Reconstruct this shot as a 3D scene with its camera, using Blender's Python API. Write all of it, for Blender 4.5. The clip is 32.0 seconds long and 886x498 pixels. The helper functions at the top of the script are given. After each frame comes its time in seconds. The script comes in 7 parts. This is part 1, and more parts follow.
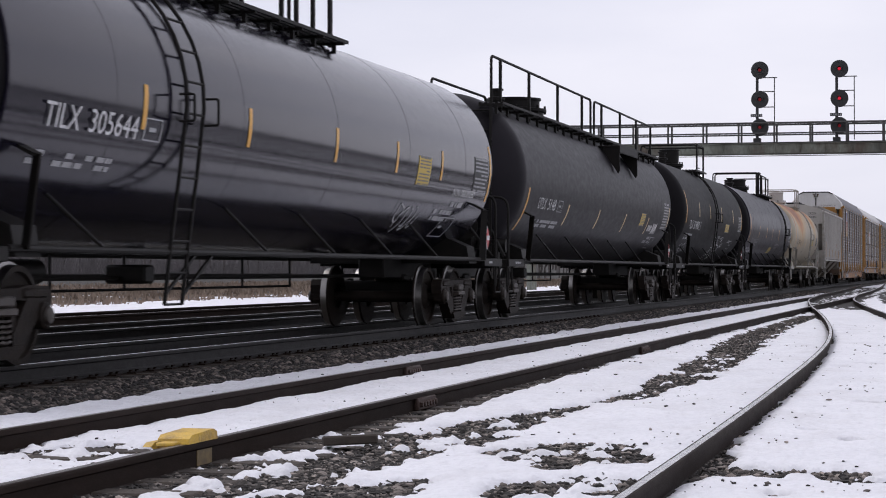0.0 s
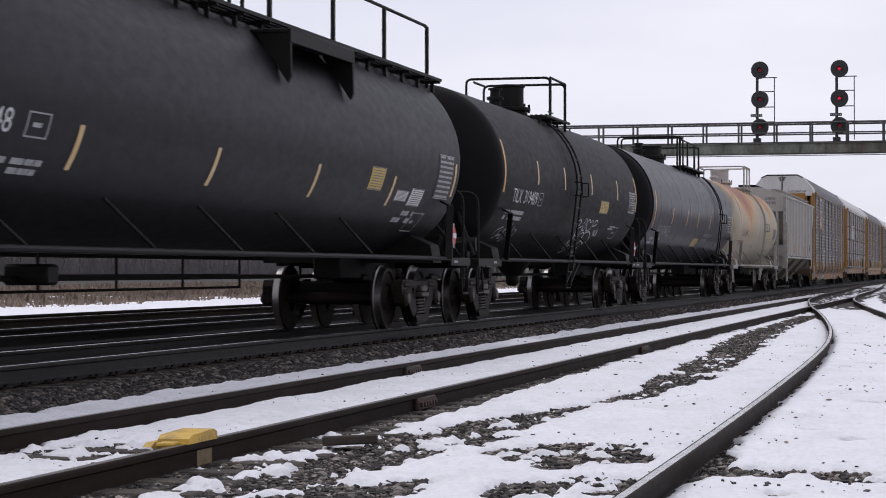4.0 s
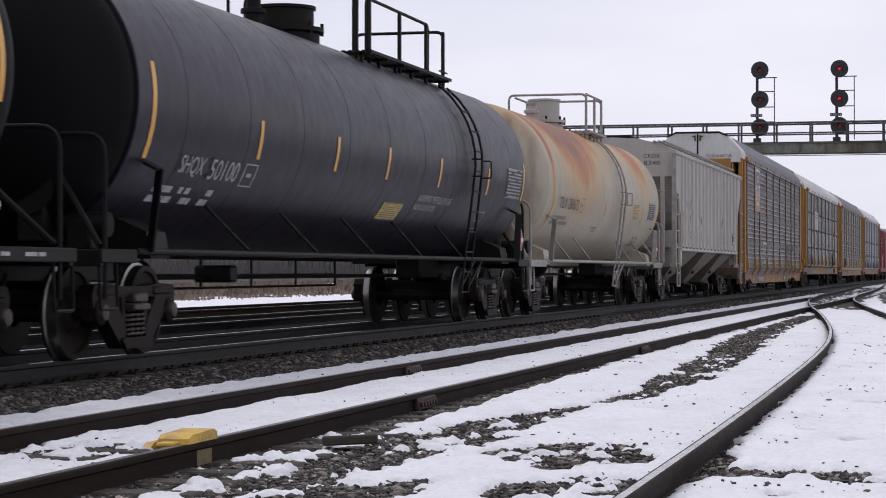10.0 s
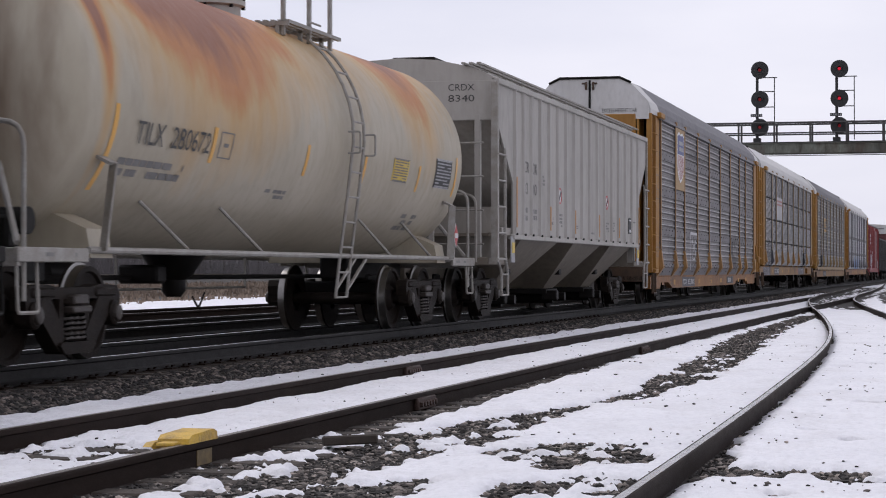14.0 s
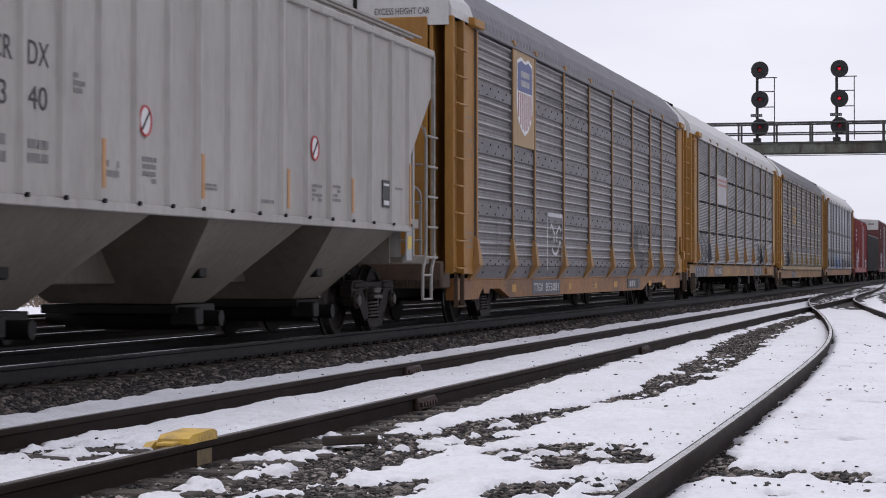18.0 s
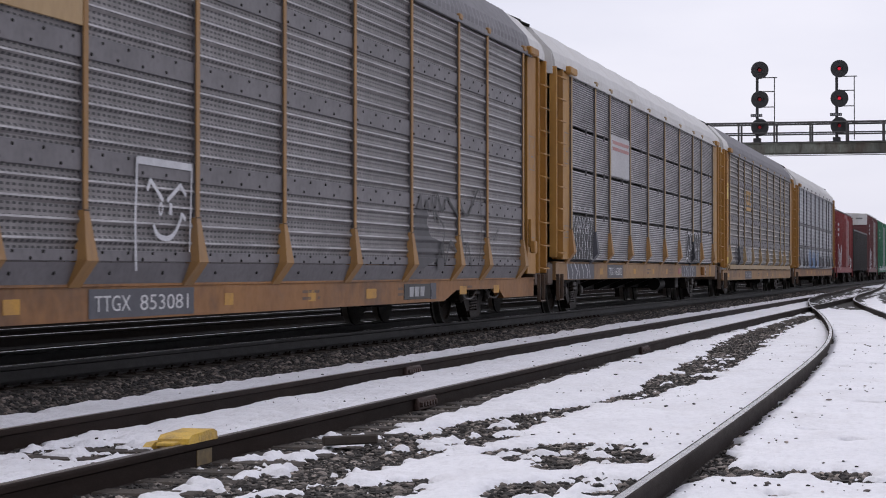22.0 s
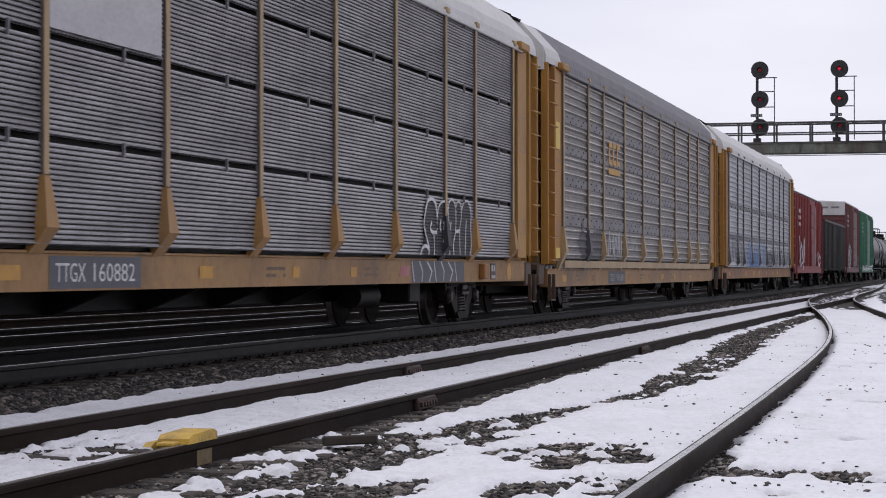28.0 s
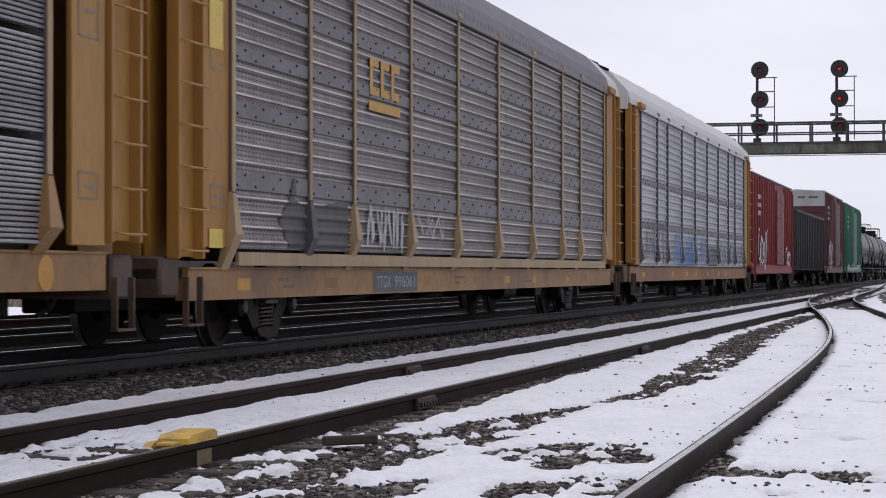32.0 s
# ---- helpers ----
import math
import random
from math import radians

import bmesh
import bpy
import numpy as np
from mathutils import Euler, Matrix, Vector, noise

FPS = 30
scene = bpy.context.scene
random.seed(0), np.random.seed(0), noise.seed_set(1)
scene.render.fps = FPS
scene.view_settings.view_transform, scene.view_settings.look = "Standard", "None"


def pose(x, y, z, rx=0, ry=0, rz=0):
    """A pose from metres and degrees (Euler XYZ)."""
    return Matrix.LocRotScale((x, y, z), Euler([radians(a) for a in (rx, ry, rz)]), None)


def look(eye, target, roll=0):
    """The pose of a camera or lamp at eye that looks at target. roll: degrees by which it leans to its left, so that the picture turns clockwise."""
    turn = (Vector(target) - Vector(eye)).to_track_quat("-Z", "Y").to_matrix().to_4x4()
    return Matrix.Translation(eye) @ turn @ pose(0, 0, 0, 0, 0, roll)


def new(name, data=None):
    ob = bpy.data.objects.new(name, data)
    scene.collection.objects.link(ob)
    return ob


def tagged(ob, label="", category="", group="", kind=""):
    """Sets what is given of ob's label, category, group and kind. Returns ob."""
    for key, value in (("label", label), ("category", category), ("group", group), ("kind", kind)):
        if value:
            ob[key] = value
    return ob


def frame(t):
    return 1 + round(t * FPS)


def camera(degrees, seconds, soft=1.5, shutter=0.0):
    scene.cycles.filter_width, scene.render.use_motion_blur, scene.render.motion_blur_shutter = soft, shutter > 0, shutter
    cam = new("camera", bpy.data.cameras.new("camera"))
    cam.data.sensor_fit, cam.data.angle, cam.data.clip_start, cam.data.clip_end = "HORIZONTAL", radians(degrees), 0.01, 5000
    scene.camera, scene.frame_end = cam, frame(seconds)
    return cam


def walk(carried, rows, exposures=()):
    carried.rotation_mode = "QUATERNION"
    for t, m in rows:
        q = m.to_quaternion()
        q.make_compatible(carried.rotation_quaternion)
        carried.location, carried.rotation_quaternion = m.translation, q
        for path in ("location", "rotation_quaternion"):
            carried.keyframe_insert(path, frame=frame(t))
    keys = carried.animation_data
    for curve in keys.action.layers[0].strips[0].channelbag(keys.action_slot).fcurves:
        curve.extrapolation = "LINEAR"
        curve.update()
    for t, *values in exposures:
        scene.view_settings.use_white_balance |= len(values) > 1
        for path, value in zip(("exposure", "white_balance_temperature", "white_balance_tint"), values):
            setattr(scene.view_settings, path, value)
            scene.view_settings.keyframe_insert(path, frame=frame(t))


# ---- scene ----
# x runs along the railway, y away from the viewer across the tracks, z = 0 is the top of the main track's rails.
EYE = (0.0, 0.0, 0.86)
TURN, TILT = radians(14.2076), math.atan((479.55 - 441) / 3694)
cam = camera(23.965, 32.0, soft=1.0, shutter=0.3)
AIM = (EYE[0] + math.cos(TURN), EYE[1] + math.sin(TURN), EYE[2] + math.tan(TILT))
walk(cam, [(0, look(EYE, AIM)), (32, look(EYE, AIM))], [(0, 0.0, 6400, 14), (32, 0.0, 6400, 14)])

MAIN_Y = 9.2      # centre line of the main track
YARD_Y = 5.07     # centre line of the siding
YARD_Z = -0.12    # its rail top


def rolled(t):
    """Metres that the train has rolled after t seconds, slowing gently."""
    return 5.99406 * t - 0.03493 * t * t + 0.00028582 * t ** 3


# ---- world, sun ----
SUN_DIR = Vector((0.35, 0.5, 0.8)).normalized()
world = bpy.data.worlds.new("overcast_sky")
scene.world = world
world.use_nodes = True
wn, wl = world.node_tree.nodes, world.node_tree.links
wn.clear()
w_out = wn.new("ShaderNodeOutputWorld")
w_bg = wn.new("ShaderNodeBackground")
w_sky = wn.new("ShaderNodeTexSky")
w_sky.sky_type, w_sky.sun_disc = "NISHITA", False
w_sky.sun_elevation = math.asin(SUN_DIR.z)
w_sky.sun_rotation = math.atan2(SUN_DIR.x, SUN_DIR.y)
w_tc = wn.new("ShaderNodeTexCoord")
w_map = wn.new("ShaderNodeMapping")
w_map.inputs["Scale"].default_value = (3.0, 3.0, 11.0)
w_noise = wn.new("ShaderNodeTexNoise")
w_noise.inputs["Scale"].default_value, w_noise.inputs["Detail"].default_value = 1.6, 5.0
w_ramp = wn.new("ShaderNodeValToRGB")
w_ramp.color_ramp.elements[0].position, w_ramp.color_ramp.elements[0].color = 0.3, (7.6, 7.75, 8.7, 1)
w_ramp.color_ramp.elements[1].position, w_ramp.color_ramp.elements[1].color = 0.72, (9.0, 9.0, 9.7, 1)
w_mix = wn.new("ShaderNodeMix")
w_mix.data_type = "RGBA"
w_mix.inputs["Factor"].default_value = 0.93
wl.new(w_tc.outputs["Generated"], w_map.inputs["Vector"])
wl.new(w_map.outputs["Vector"], w_noise.inputs["Vector"])
wl.new(w_noise.outputs["Fac"], w_ramp.inputs["Fac"])
wl.new(w_sky.outputs["Color"], w_mix.inputs["A"])
wl.new(w_ramp.outputs["Color"], w_mix.inputs["B"])
wl.new(w_mix.outputs["Result"], w_bg.inputs["Color"])
w_bg.inputs["Strength"].default_value = 0.1
wl.new(w_bg.outputs["Background"], w_out.inputs["Surface"])
sun_data = bpy.data.lights.new("sun", "SUN")
sun_data.energy, sun_data.angle, sun_data.color = 0.9, radians(30), (1.0, 0.97, 0.93)
sun = new("sun", sun_data)
sun.matrix_world = look(SUN_DIR * 60, (0, 0, 0))


# ---- materials ----
def mat(name, base, rough=0.6, metal=0.0, second=None, amount=0.5, scale=3.0, stretch=(1, 1, 1), bump=0.0, bump_scale=40.0,
        grime=None, grime_amount=0.0, per_piece=0.0, coat=0.0, spec=0.5):
    """A worn surface: base colour mottled with a second one, fine relief, and grime with its own shape."""
    m = bpy.data.materials.new(name)
    m.use_nodes = True
    n, l = m.node_tree.nodes, m.node_tree.links
    b = n["Principled BSDF"]
    b.inputs["Roughness"].default_value, b.inputs["Metallic"].default_value = rough, metal
    b.inputs["Coat Weight"].default_value, b.inputs["Specular IOR Level"].default_value = coat, spec
    tc = n.new("ShaderNodeTexCoord")
    mp = n.new("ShaderNodeMapping")
    mp.inputs["Scale"].default_value = stretch
    l.new(tc.outputs["Object"], mp.inputs["Vector"])
    second = second or tuple(c * 0.7 for c in base)

    def noise_node(sc, detail=6.0, rough_=0.6):
        t = n.new("ShaderNodeTexNoise")
        t.inputs["Scale"].default_value, t.inputs["Detail"].default_value, t.inputs["Roughness"].default_value = sc, detail, rough_
        l.new(mp.outputs["Vector"], t.inputs["Vector"])
        return t

    def mix_node(fac, a, bb):
        x = n.new("ShaderNodeMix")
        x.data_type = "RGBA"
        l.new(fac, x.inputs["Factor"])
        for sock, v in (("A", a), ("B", bb)):
            if isinstance(v, tuple):
                x.inputs[sock].default_value = (*v, 1)
            else:
                l.new(v, x.inputs[sock])
        return x.outputs["Result"]

    def ramp(src, lo, hi, top=1.0):
        r = n.new("ShaderNodeMapRange")
        r.inputs["From Min"].default_value, r.inputs["From Max"].default_value, r.inputs["To Max"].default_value = lo, hi, top
        l.new(src, r.inputs["Value"])
        return r.outputs["Result"]

    big = noise_node(scale)
    small = noise_node(scale * 9, 4.0)
    col = mix_node(ramp(big.outputs["Fac"], 0.35, 0.68, amount), base, second)
    col = mix_node(ramp(small.outputs["Fac"], 0.45, 0.75, amount * 0.6), col, tuple(c * 0.8 for c in second))
    if grime:
        g = noise_node(scale * 0.6, 8.0, 0.7)
        col = mix_node(ramp(g.outputs["Fac"], 0.5, 0.66, grime_amount), col, grime)
    if per_piece:
        oi = n.new("ShaderNodeObjectInfo")
        hsv = n.new("ShaderNodeHueSaturation")
        l.new(ramp(oi.outputs["Random"], 0, 1, per_piece * 2), hsv.inputs["Value"])
        add = n.new("ShaderNodeMath")
        add.inputs[1].default_value = 1 - per_piece
        l.new(hsv.inputs["Value"].links[0].from_socket, add.inputs[0])
        l.new(add.outputs["Value"], hsv.inputs["Value"])
        l.new(col, hsv.inputs["Color"])
        col = hsv.outputs["Color"]
    l.new(col, b.inputs["Base Color"])
    rr = n.new("ShaderNodeMapRange")
    rr.inputs["To Min"].default_value, rr.inputs["To Max"].default_value = max(rough - 0.1, 0.03), min(rough + 0.12, 1)
    l.new(small.outputs["Fac"], rr.inputs["Value"])
    l.new(rr.outputs["Result"], b.inputs["Roughness"])
    if bump:
        t = noise_node(bump_scale, 5.0)
        bp = n.new("ShaderNodeBump")
        bp.inputs["Strength"].default_value, bp.inputs["Distance"].default_value = bump, 0.02
        l.new(t.outputs["Fac"], bp.inputs["Height"])
        l.new(bp.outputs["Normal"], b.inputs["Normal"])
    return m


def tools(m):
    n = m.node_tree.nodes
    return n, m.node_tree.links, n["Principled BSDF"]


M_TANK_GLOSS = mat("glossy_black_paint", (0.0065, 0.0058, 0.0115), 0.12, 0, (0.0105, 0.0098, 0.0165), 0.6, 0.8, bump=0.016, bump_scale=1.6, spec=0.36)
M_TANK_BLACK = mat("matt_black_paint", (0.0052, 0.0048, 0.0062), 0.46, 0, (0.0112, 0.0102, 0.0118), 0.7, 0.9, (0.5, 1, 1), bump=0.05, bump_scale=30, spec=0.17)
M_TANK_DARK = mat("flat_black_paint", (0.0037, 0.0033, 0.0042), 0.5, 0, (0.0082, 0.0072, 0.0078), 0.7, 0.9, (0.5, 1, 1), bump=0.05, bump_scale=30, spec=0.07)
M_TANK_BLUE = mat("faded_blue_black_paint", (0.0088, 0.007, 0.0132), 0.36, 0, (0.0145, 0.012, 0.0202), 0.7, 0.7, (1, 1, 0.5), bump=0.05, bump_scale=30, spec=0.17)
M_TANK_FAR = mat("dusty_black_paint", (0.02, 0.02, 0.026), 0.4, 0, (0.04, 0.038, 0.044), 0.7, 0.8, bump=0.05)
M_HOPPER = mat("weathered_grey_paint", (0.41, 0.39, 0.36), 0.55, 0, (0.335, 0.315, 0.288), 0.7, 0.9, (1, 1, 0.35), 0.04, 30, (0.2, 0.185, 0.16), 0.35)
# darker and browner than the side paint; for end sills, bays, bulkheads, centre sill
M_HOPPER_LOW = mat("dark_brown_hopper_paint", (0.195, 0.168, 0.132), 0.6, 0, (0.12, 0.1, 0.076), 0.7, 1.2, (1, 1, 0.5), 0.05, 30, (0.12, 0.1, 0.08), 0.45)
M_HOPPER_END = mat("stained_hopper_paint", (0.34, 0.32, 0.29), 0.55, 0, (0.25, 0.225, 0.195), 0.7, 0.9, (1, 1, 0.35), 0.04, 30, (0.13, 0.1, 0.075), 0.6)
M_YELLOW = mat("rack_yellow_paint", (0.34, 0.163, 0.022), 0.55, 0, (0.26, 0.115, 0.019), 0.7, 1.5, (1, 1, 0.3), 0.04, 40, (0.17, 0.09, 0.04), 0.4, 0.06)
M_TAN = mat("dusty_tan_paint", (0.3, 0.128, 0.026), 0.6, 0, (0.2, 0.083, 0.021), 0.8, 1.3, (0.7, 1, 0.6), 0.04, 40, (0.08, 0.04, 0.021), 0.75, 0.06)
M_TAN_DUSTY = mat("dusty_pale_sill_paint", (0.33, 0.182, 0.06), 0.6, 0, (0.22, 0.112, 0.036), 0.8, 1.1, (0.7, 1, 0.6), 0.04, 40, (0.1, 0.055, 0.03), 0.7, 0.06)
M_POST_PALE = mat("pale_tan_post", (0.38, 0.27, 0.145), 0.6, 0, (0.3, 0.205, 0.105), 0.7, 1.5, (1, 1, 0.3), 0.04, 40, (0.16, 0.12, 0.09), 0.4, 0.06)
M_POST = mat("faded_tan_post", (0.34, 0.182, 0.056), 0.6, 0, (0.26, 0.134, 0.042), 0.7, 1.5, (1, 1, 0.3), 0.04, 40, (0.16, 0.12, 0.09), 0.4, 0.06)
M_ROOF = mat("rack_roof_sheet", (0.16, 0.153, 0.165), 0.5, 0.1, (0.12, 0.115, 0.124), 0.7, 1.0, (1, 1, 0.4), 0.03)
M_ROOF_WHITE = mat("rack_roof_white", (0.6, 0.59, 0.58), 0.5, 0, (0.5, 0.485, 0.465), 0.7, 1.2, (1, 1, 0.4), 0.03, 40, (0.36, 0.31, 0.25), 0.3)
M_WHITE = mat("white_paint", (0.74, 0.74, 0.74), 0.5, 0, (0.6, 0.6, 0.6), 0.6, 3)
M_STENCIL = mat("stencil_white", (0.66, 0.66, 0.66), 0.55, 0, (0.45, 0.45, 0.45), 0.7, 6)
M_STENCIL_DULL = mat("worn_stencil", (0.42, 0.42, 0.43), 0.6, 0, (0.24, 0.24, 0.25), 0.8, 8)
M_INK = mat("black_lettering", (0.03, 0.03, 0.03), 0.6, 0, (0.06, 0.06, 0.06), 0.5, 6)
M_INK_DULL = mat("faded_lettering", (0.15, 0.145, 0.14), 0.6, 0, (0.22, 0.21, 0.2), 0.7, 6)
M_AMBER = mat("amber_reflector", (0.72, 0.37, 0.045), 0.35, 0, (0.58, 0.31, 0.06), 0.6, 6)
M_PALE_REFLECT = mat("pale_reflector", (0.64, 0.5, 0.27), 0.4, 0, (0.62, 0.38, 0.12), 0.6, 6)
M_DECAL = mat("yellow_decal", (0.66, 0.47, 0.07), 0.5, 0, (0.5, 0.36, 0.08), 0.6, 6)
M_EMBLEM = mat("faded_yellow_emblem", (0.5, 0.27, 0.04), 0.55, 0, (0.36, 0.21, 0.06), 0.7, 4)
M_DECAL_RED = mat("red_ink", (0.5, 0.06, 0.06), 0.5, 0, (0.35, 0.05, 0.05), 0.5, 6)
M_DECAL_BLUE = mat("blue_ink", (0.085, 0.1, 0.24), 0.5, 0, (0.05, 0.07, 0.22), 0.5, 6)
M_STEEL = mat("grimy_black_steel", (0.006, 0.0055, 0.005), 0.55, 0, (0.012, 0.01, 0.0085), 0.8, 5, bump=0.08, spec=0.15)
M_TRUCK = mat("dusty_cast_steel", (0.0095, 0.0072, 0.006), 0.6, 0, (0.023, 0.0165, 0.0125), 0.8, 5, bump=0.25, bump_scale=40, spec=0.12)
M_SPRING = mat("rusty_spring", (0.042, 0.032, 0.025), 0.5, 0.1, (0.02, 0.016, 0.014), 0.7, 9)
M_TREAD = mat("polished_tread", (0.3, 0.29, 0.28), 0.3, 1.0, (0.16, 0.15, 0.14), 0.5, 8)
M_GALV = mat("galvanised_bar", (0.42, 0.42, 0.42), 0.4, 0.6, (0.3, 0.29, 0.28), 0.6, 8)
M_GREYBAR = mat("grey_painted_bar", (0.31, 0.298, 0.275), 0.5, 0, (0.19, 0.165, 0.135), 0.7, 6)
M_RAIL = mat("rusty_rail", (0.02, 0.0115, 0.008), 0.7, 0, (0.0115, 0.0075, 0.006), 0.7, 1.2, (0.3, 1, 1), 0.15, 50, spec=0.1)
M_RAIL_MAIN = mat("greased_rail", (0.017, 0.0155, 0.0155), 0.6, 0, (0.009, 0.0082, 0.008), 0.8, 1.6, (0.4, 1, 1), 0.2, 30, spec=0.2)
M_RAIL_TOP = mat("worn_rail_head", (0.7, 0.69, 0.68), 0.22, 1.0, (0.22, 0.21, 0.2), 0.5, 2)
M_RAIL_TOP_DULL = mat("dull_rail_head", (0.3, 0.28, 0.27), 0.3, 0.9, (0.14, 0.12, 0.11), 0.6, 2)
M_JOINT = mat("rusty_joint_bar", (0.045, 0.021, 0.014), 0.7, 0, (0.024, 0.014, 0.01), 0.7, 9, bump=0.15)
M_TIE = mat("old_timber", (0.035, 0.027, 0.021), 0.85, 0, (0.065, 0.052, 0.04), 0.7, 2.5, (0.5, 4, 4), 0.3, 30, per_piece=0.2)
M_STONE = mat("ballast_stone", (0.048, 0.041, 0.036), 0.85, 0, (0.085, 0.074, 0.065), 0.8, 14, bump=0.3, bump_scale=70)
M_DERAIL = mat("derail_yellow", (0.7, 0.44, 0.045), 0.5, 0, (0.5, 0.31, 0.05), 0.8, 9, grime=(0.15, 0.1, 0.05), grime_amount=0.6, bump=0.5, bump_scale=35)
M_GIRDER = mat("peeling_green_paint", (0.22, 0.24, 0.2), 0.6, 0, (0.07, 0.07, 0.055), 0.95, 0.7, (1, 1, 0.5), 0.06, 20, (0.075, 0.045, 0.03), 0.9)
M_GANTRY = mat("dark_gantry_steel", (0.045, 0.045, 0.045), 0.6, 0.1, (0.08, 0.075, 0.07), 0.7, 3)
M_SIGNAL = mat("signal_black", (0.012, 0.012, 0.013), 0.5, 0, (0.025, 0.025, 0.026), 0.5, 5)
M_BARK = mat("bare_twigs", (0.075, 0.065, 0.06), 0.9, 0, (0.11, 0.098, 0.09), 0.7, 0.4)
M_REED = mat("dry_reeds", (0.25, 0.19, 0.14), 0.9, 0, (0.16, 0.12, 0.095), 0.8, 0.15, (1, 1, 4), 0.0)
M_BOX_RED = mat("boxcar_red", (0.24, 0.03, 0.03), 0.6, 0, (0.17, 0.024, 0.024), 0.7, 1.2, (1, 1, 0.4), 0.03, 40, (0.12, 0.04, 0.035), 0.5)
M_BOX_MAROON = mat("boxcar_maroon", (0.13, 0.035, 0.035), 0.6, 0, (0.09, 0.028, 0.028), 0.7, 1.2, (1, 1, 0.4), 0.03, 40, (0.1, 0.05, 0.045), 0.5)
M_BOX_GREEN = mat("boxcar_green", (0.025, 0.16, 0.085), 0.55, 0, (0.02, 0.11, 0.06), 0.7, 1.2, (1, 1, 0.4), 0.03, 40, (0.05, 0.09, 0.06), 0.4)
M_GONDOLA = mat("gondola_black", (0.025, 0.024, 0.024), 0.6, 0, (0.045, 0.042, 0.04), 0.7, 1.2, (1, 1, 0.4), 0.03)
M_GREY_GRAFFITI = mat("grey_spray_paint", (0.085, 0.085, 0.1), 0.6, 0, (0.06, 0.06, 0.07), 0.6, 4)
M_WHITE_GRAFFITI = mat("white_spray_paint", (0.62, 0.62, 0.64), 0.6, 0, (0.36, 0.36, 0.38), 0.6, 4)
M_BLUE_GRAFFITI = mat("blue_spray_paint", (0.12, 0.22, 0.42), 0.6, 0, (0.1, 0.17, 0.3), 0.6, 4)
M_FADED_RED = mat("faded_red_ink", (0.42, 0.16, 0.15), 0.6, 0, (0.36, 0.24, 0.23), 0.7, 4)
M_OLD_YELLOW = mat("scuffed_yellow_paint", (0.2, 0.14, 0.055), 0.6, 0, (0.05, 0.035, 0.022), 0.8, 14)
M_PANEL_PALE = mat("pale_rack_plate", (0.46, 0.45, 0.46), 0.5, 0.1, (0.36, 0.35, 0.36), 0.7, 2.5, (0.5, 1, 1), 0.02)
M_SILL_LABEL = mat("faded_sill_label", (0.52, 0.27, 0.03), 0.6, 0, (0.33, 0.17, 0.05), 0.7, 5)
M_RUST_AMBER = mat("weathered_amber_strip", (0.5, 0.25, 0.09), 0.55, 0, (0.4, 0.24, 0.12), 0.7, 5)
M_FADED_SPRAY = mat("faded_dark_spray", (0.042, 0.04, 0.044), 0.6, 0, (0.075, 0.07, 0.073), 0.9, 3)
M_DARK_SPRAY = mat("dark_spray_paint", (0.016, 0.0155, 0.019), 0.6, 0, (0.028, 0.027, 0.032), 0.7, 4)
# mottled zinc, its base lightened to paint in the sky's sheen on ridges
M_RIDGE = mat("zinc_ridge_painted_sheen", (0.5, 0.485, 0.485), 0.42, 0.3, (0.2, 0.19, 0.19), 0.95, 1.3, (0.8, 1, 1.5), 0.0, 40, (0.16, 0.15, 0.15), 0.5, 0.08)
M_OCHRE = mat("dull_ochre_paint", (0.37, 0.19, 0.036), 0.55, 0, (0.28, 0.138, 0.031), 0.7, 1.5, (1, 1, 0.3), 0.04, 40, (0.16, 0.09, 0.045), 0.4, 0.06)
M_STEP = mat("rusty_step_iron", (0.085, 0.048, 0.026), 0.65, 0, (0.04, 0.026, 0.018), 0.8, 5, bump=0.1)
M_SILL_INK = mat("worn_dark_print", (0.09, 0.055, 0.035), 0.6, 0, (0.16, 0.09, 0.05), 0.8, 9)
M_PLATE = mat("pale_tan_plate", (0.4, 0.265, 0.12), 0.55, 0, (0.33, 0.21, 0.095), 0.7, 1.5, (1, 1, 0.4), 0.03, 40, (0.22, 0.14, 0.08), 0.35)
M_STRIPE = mat("faded_maroon_stripe", (0.3, 0.085, 0.085), 0.55, 0, (0.38, 0.17, 0.165), 0.6, 4)
# browner zinc with grime; the bright base again paints in sky sheen
M_RIDGE_DULL = mat("dirty_zinc_painted_sheen", (0.66, 0.62, 0.56), 0.45, 0.25, (0.28, 0.255, 0.225), 0.95, 1.2, (0.8, 1, 1.5), 0.0, 40, (0.12, 0.105, 0.095), 0.6, 0.08)


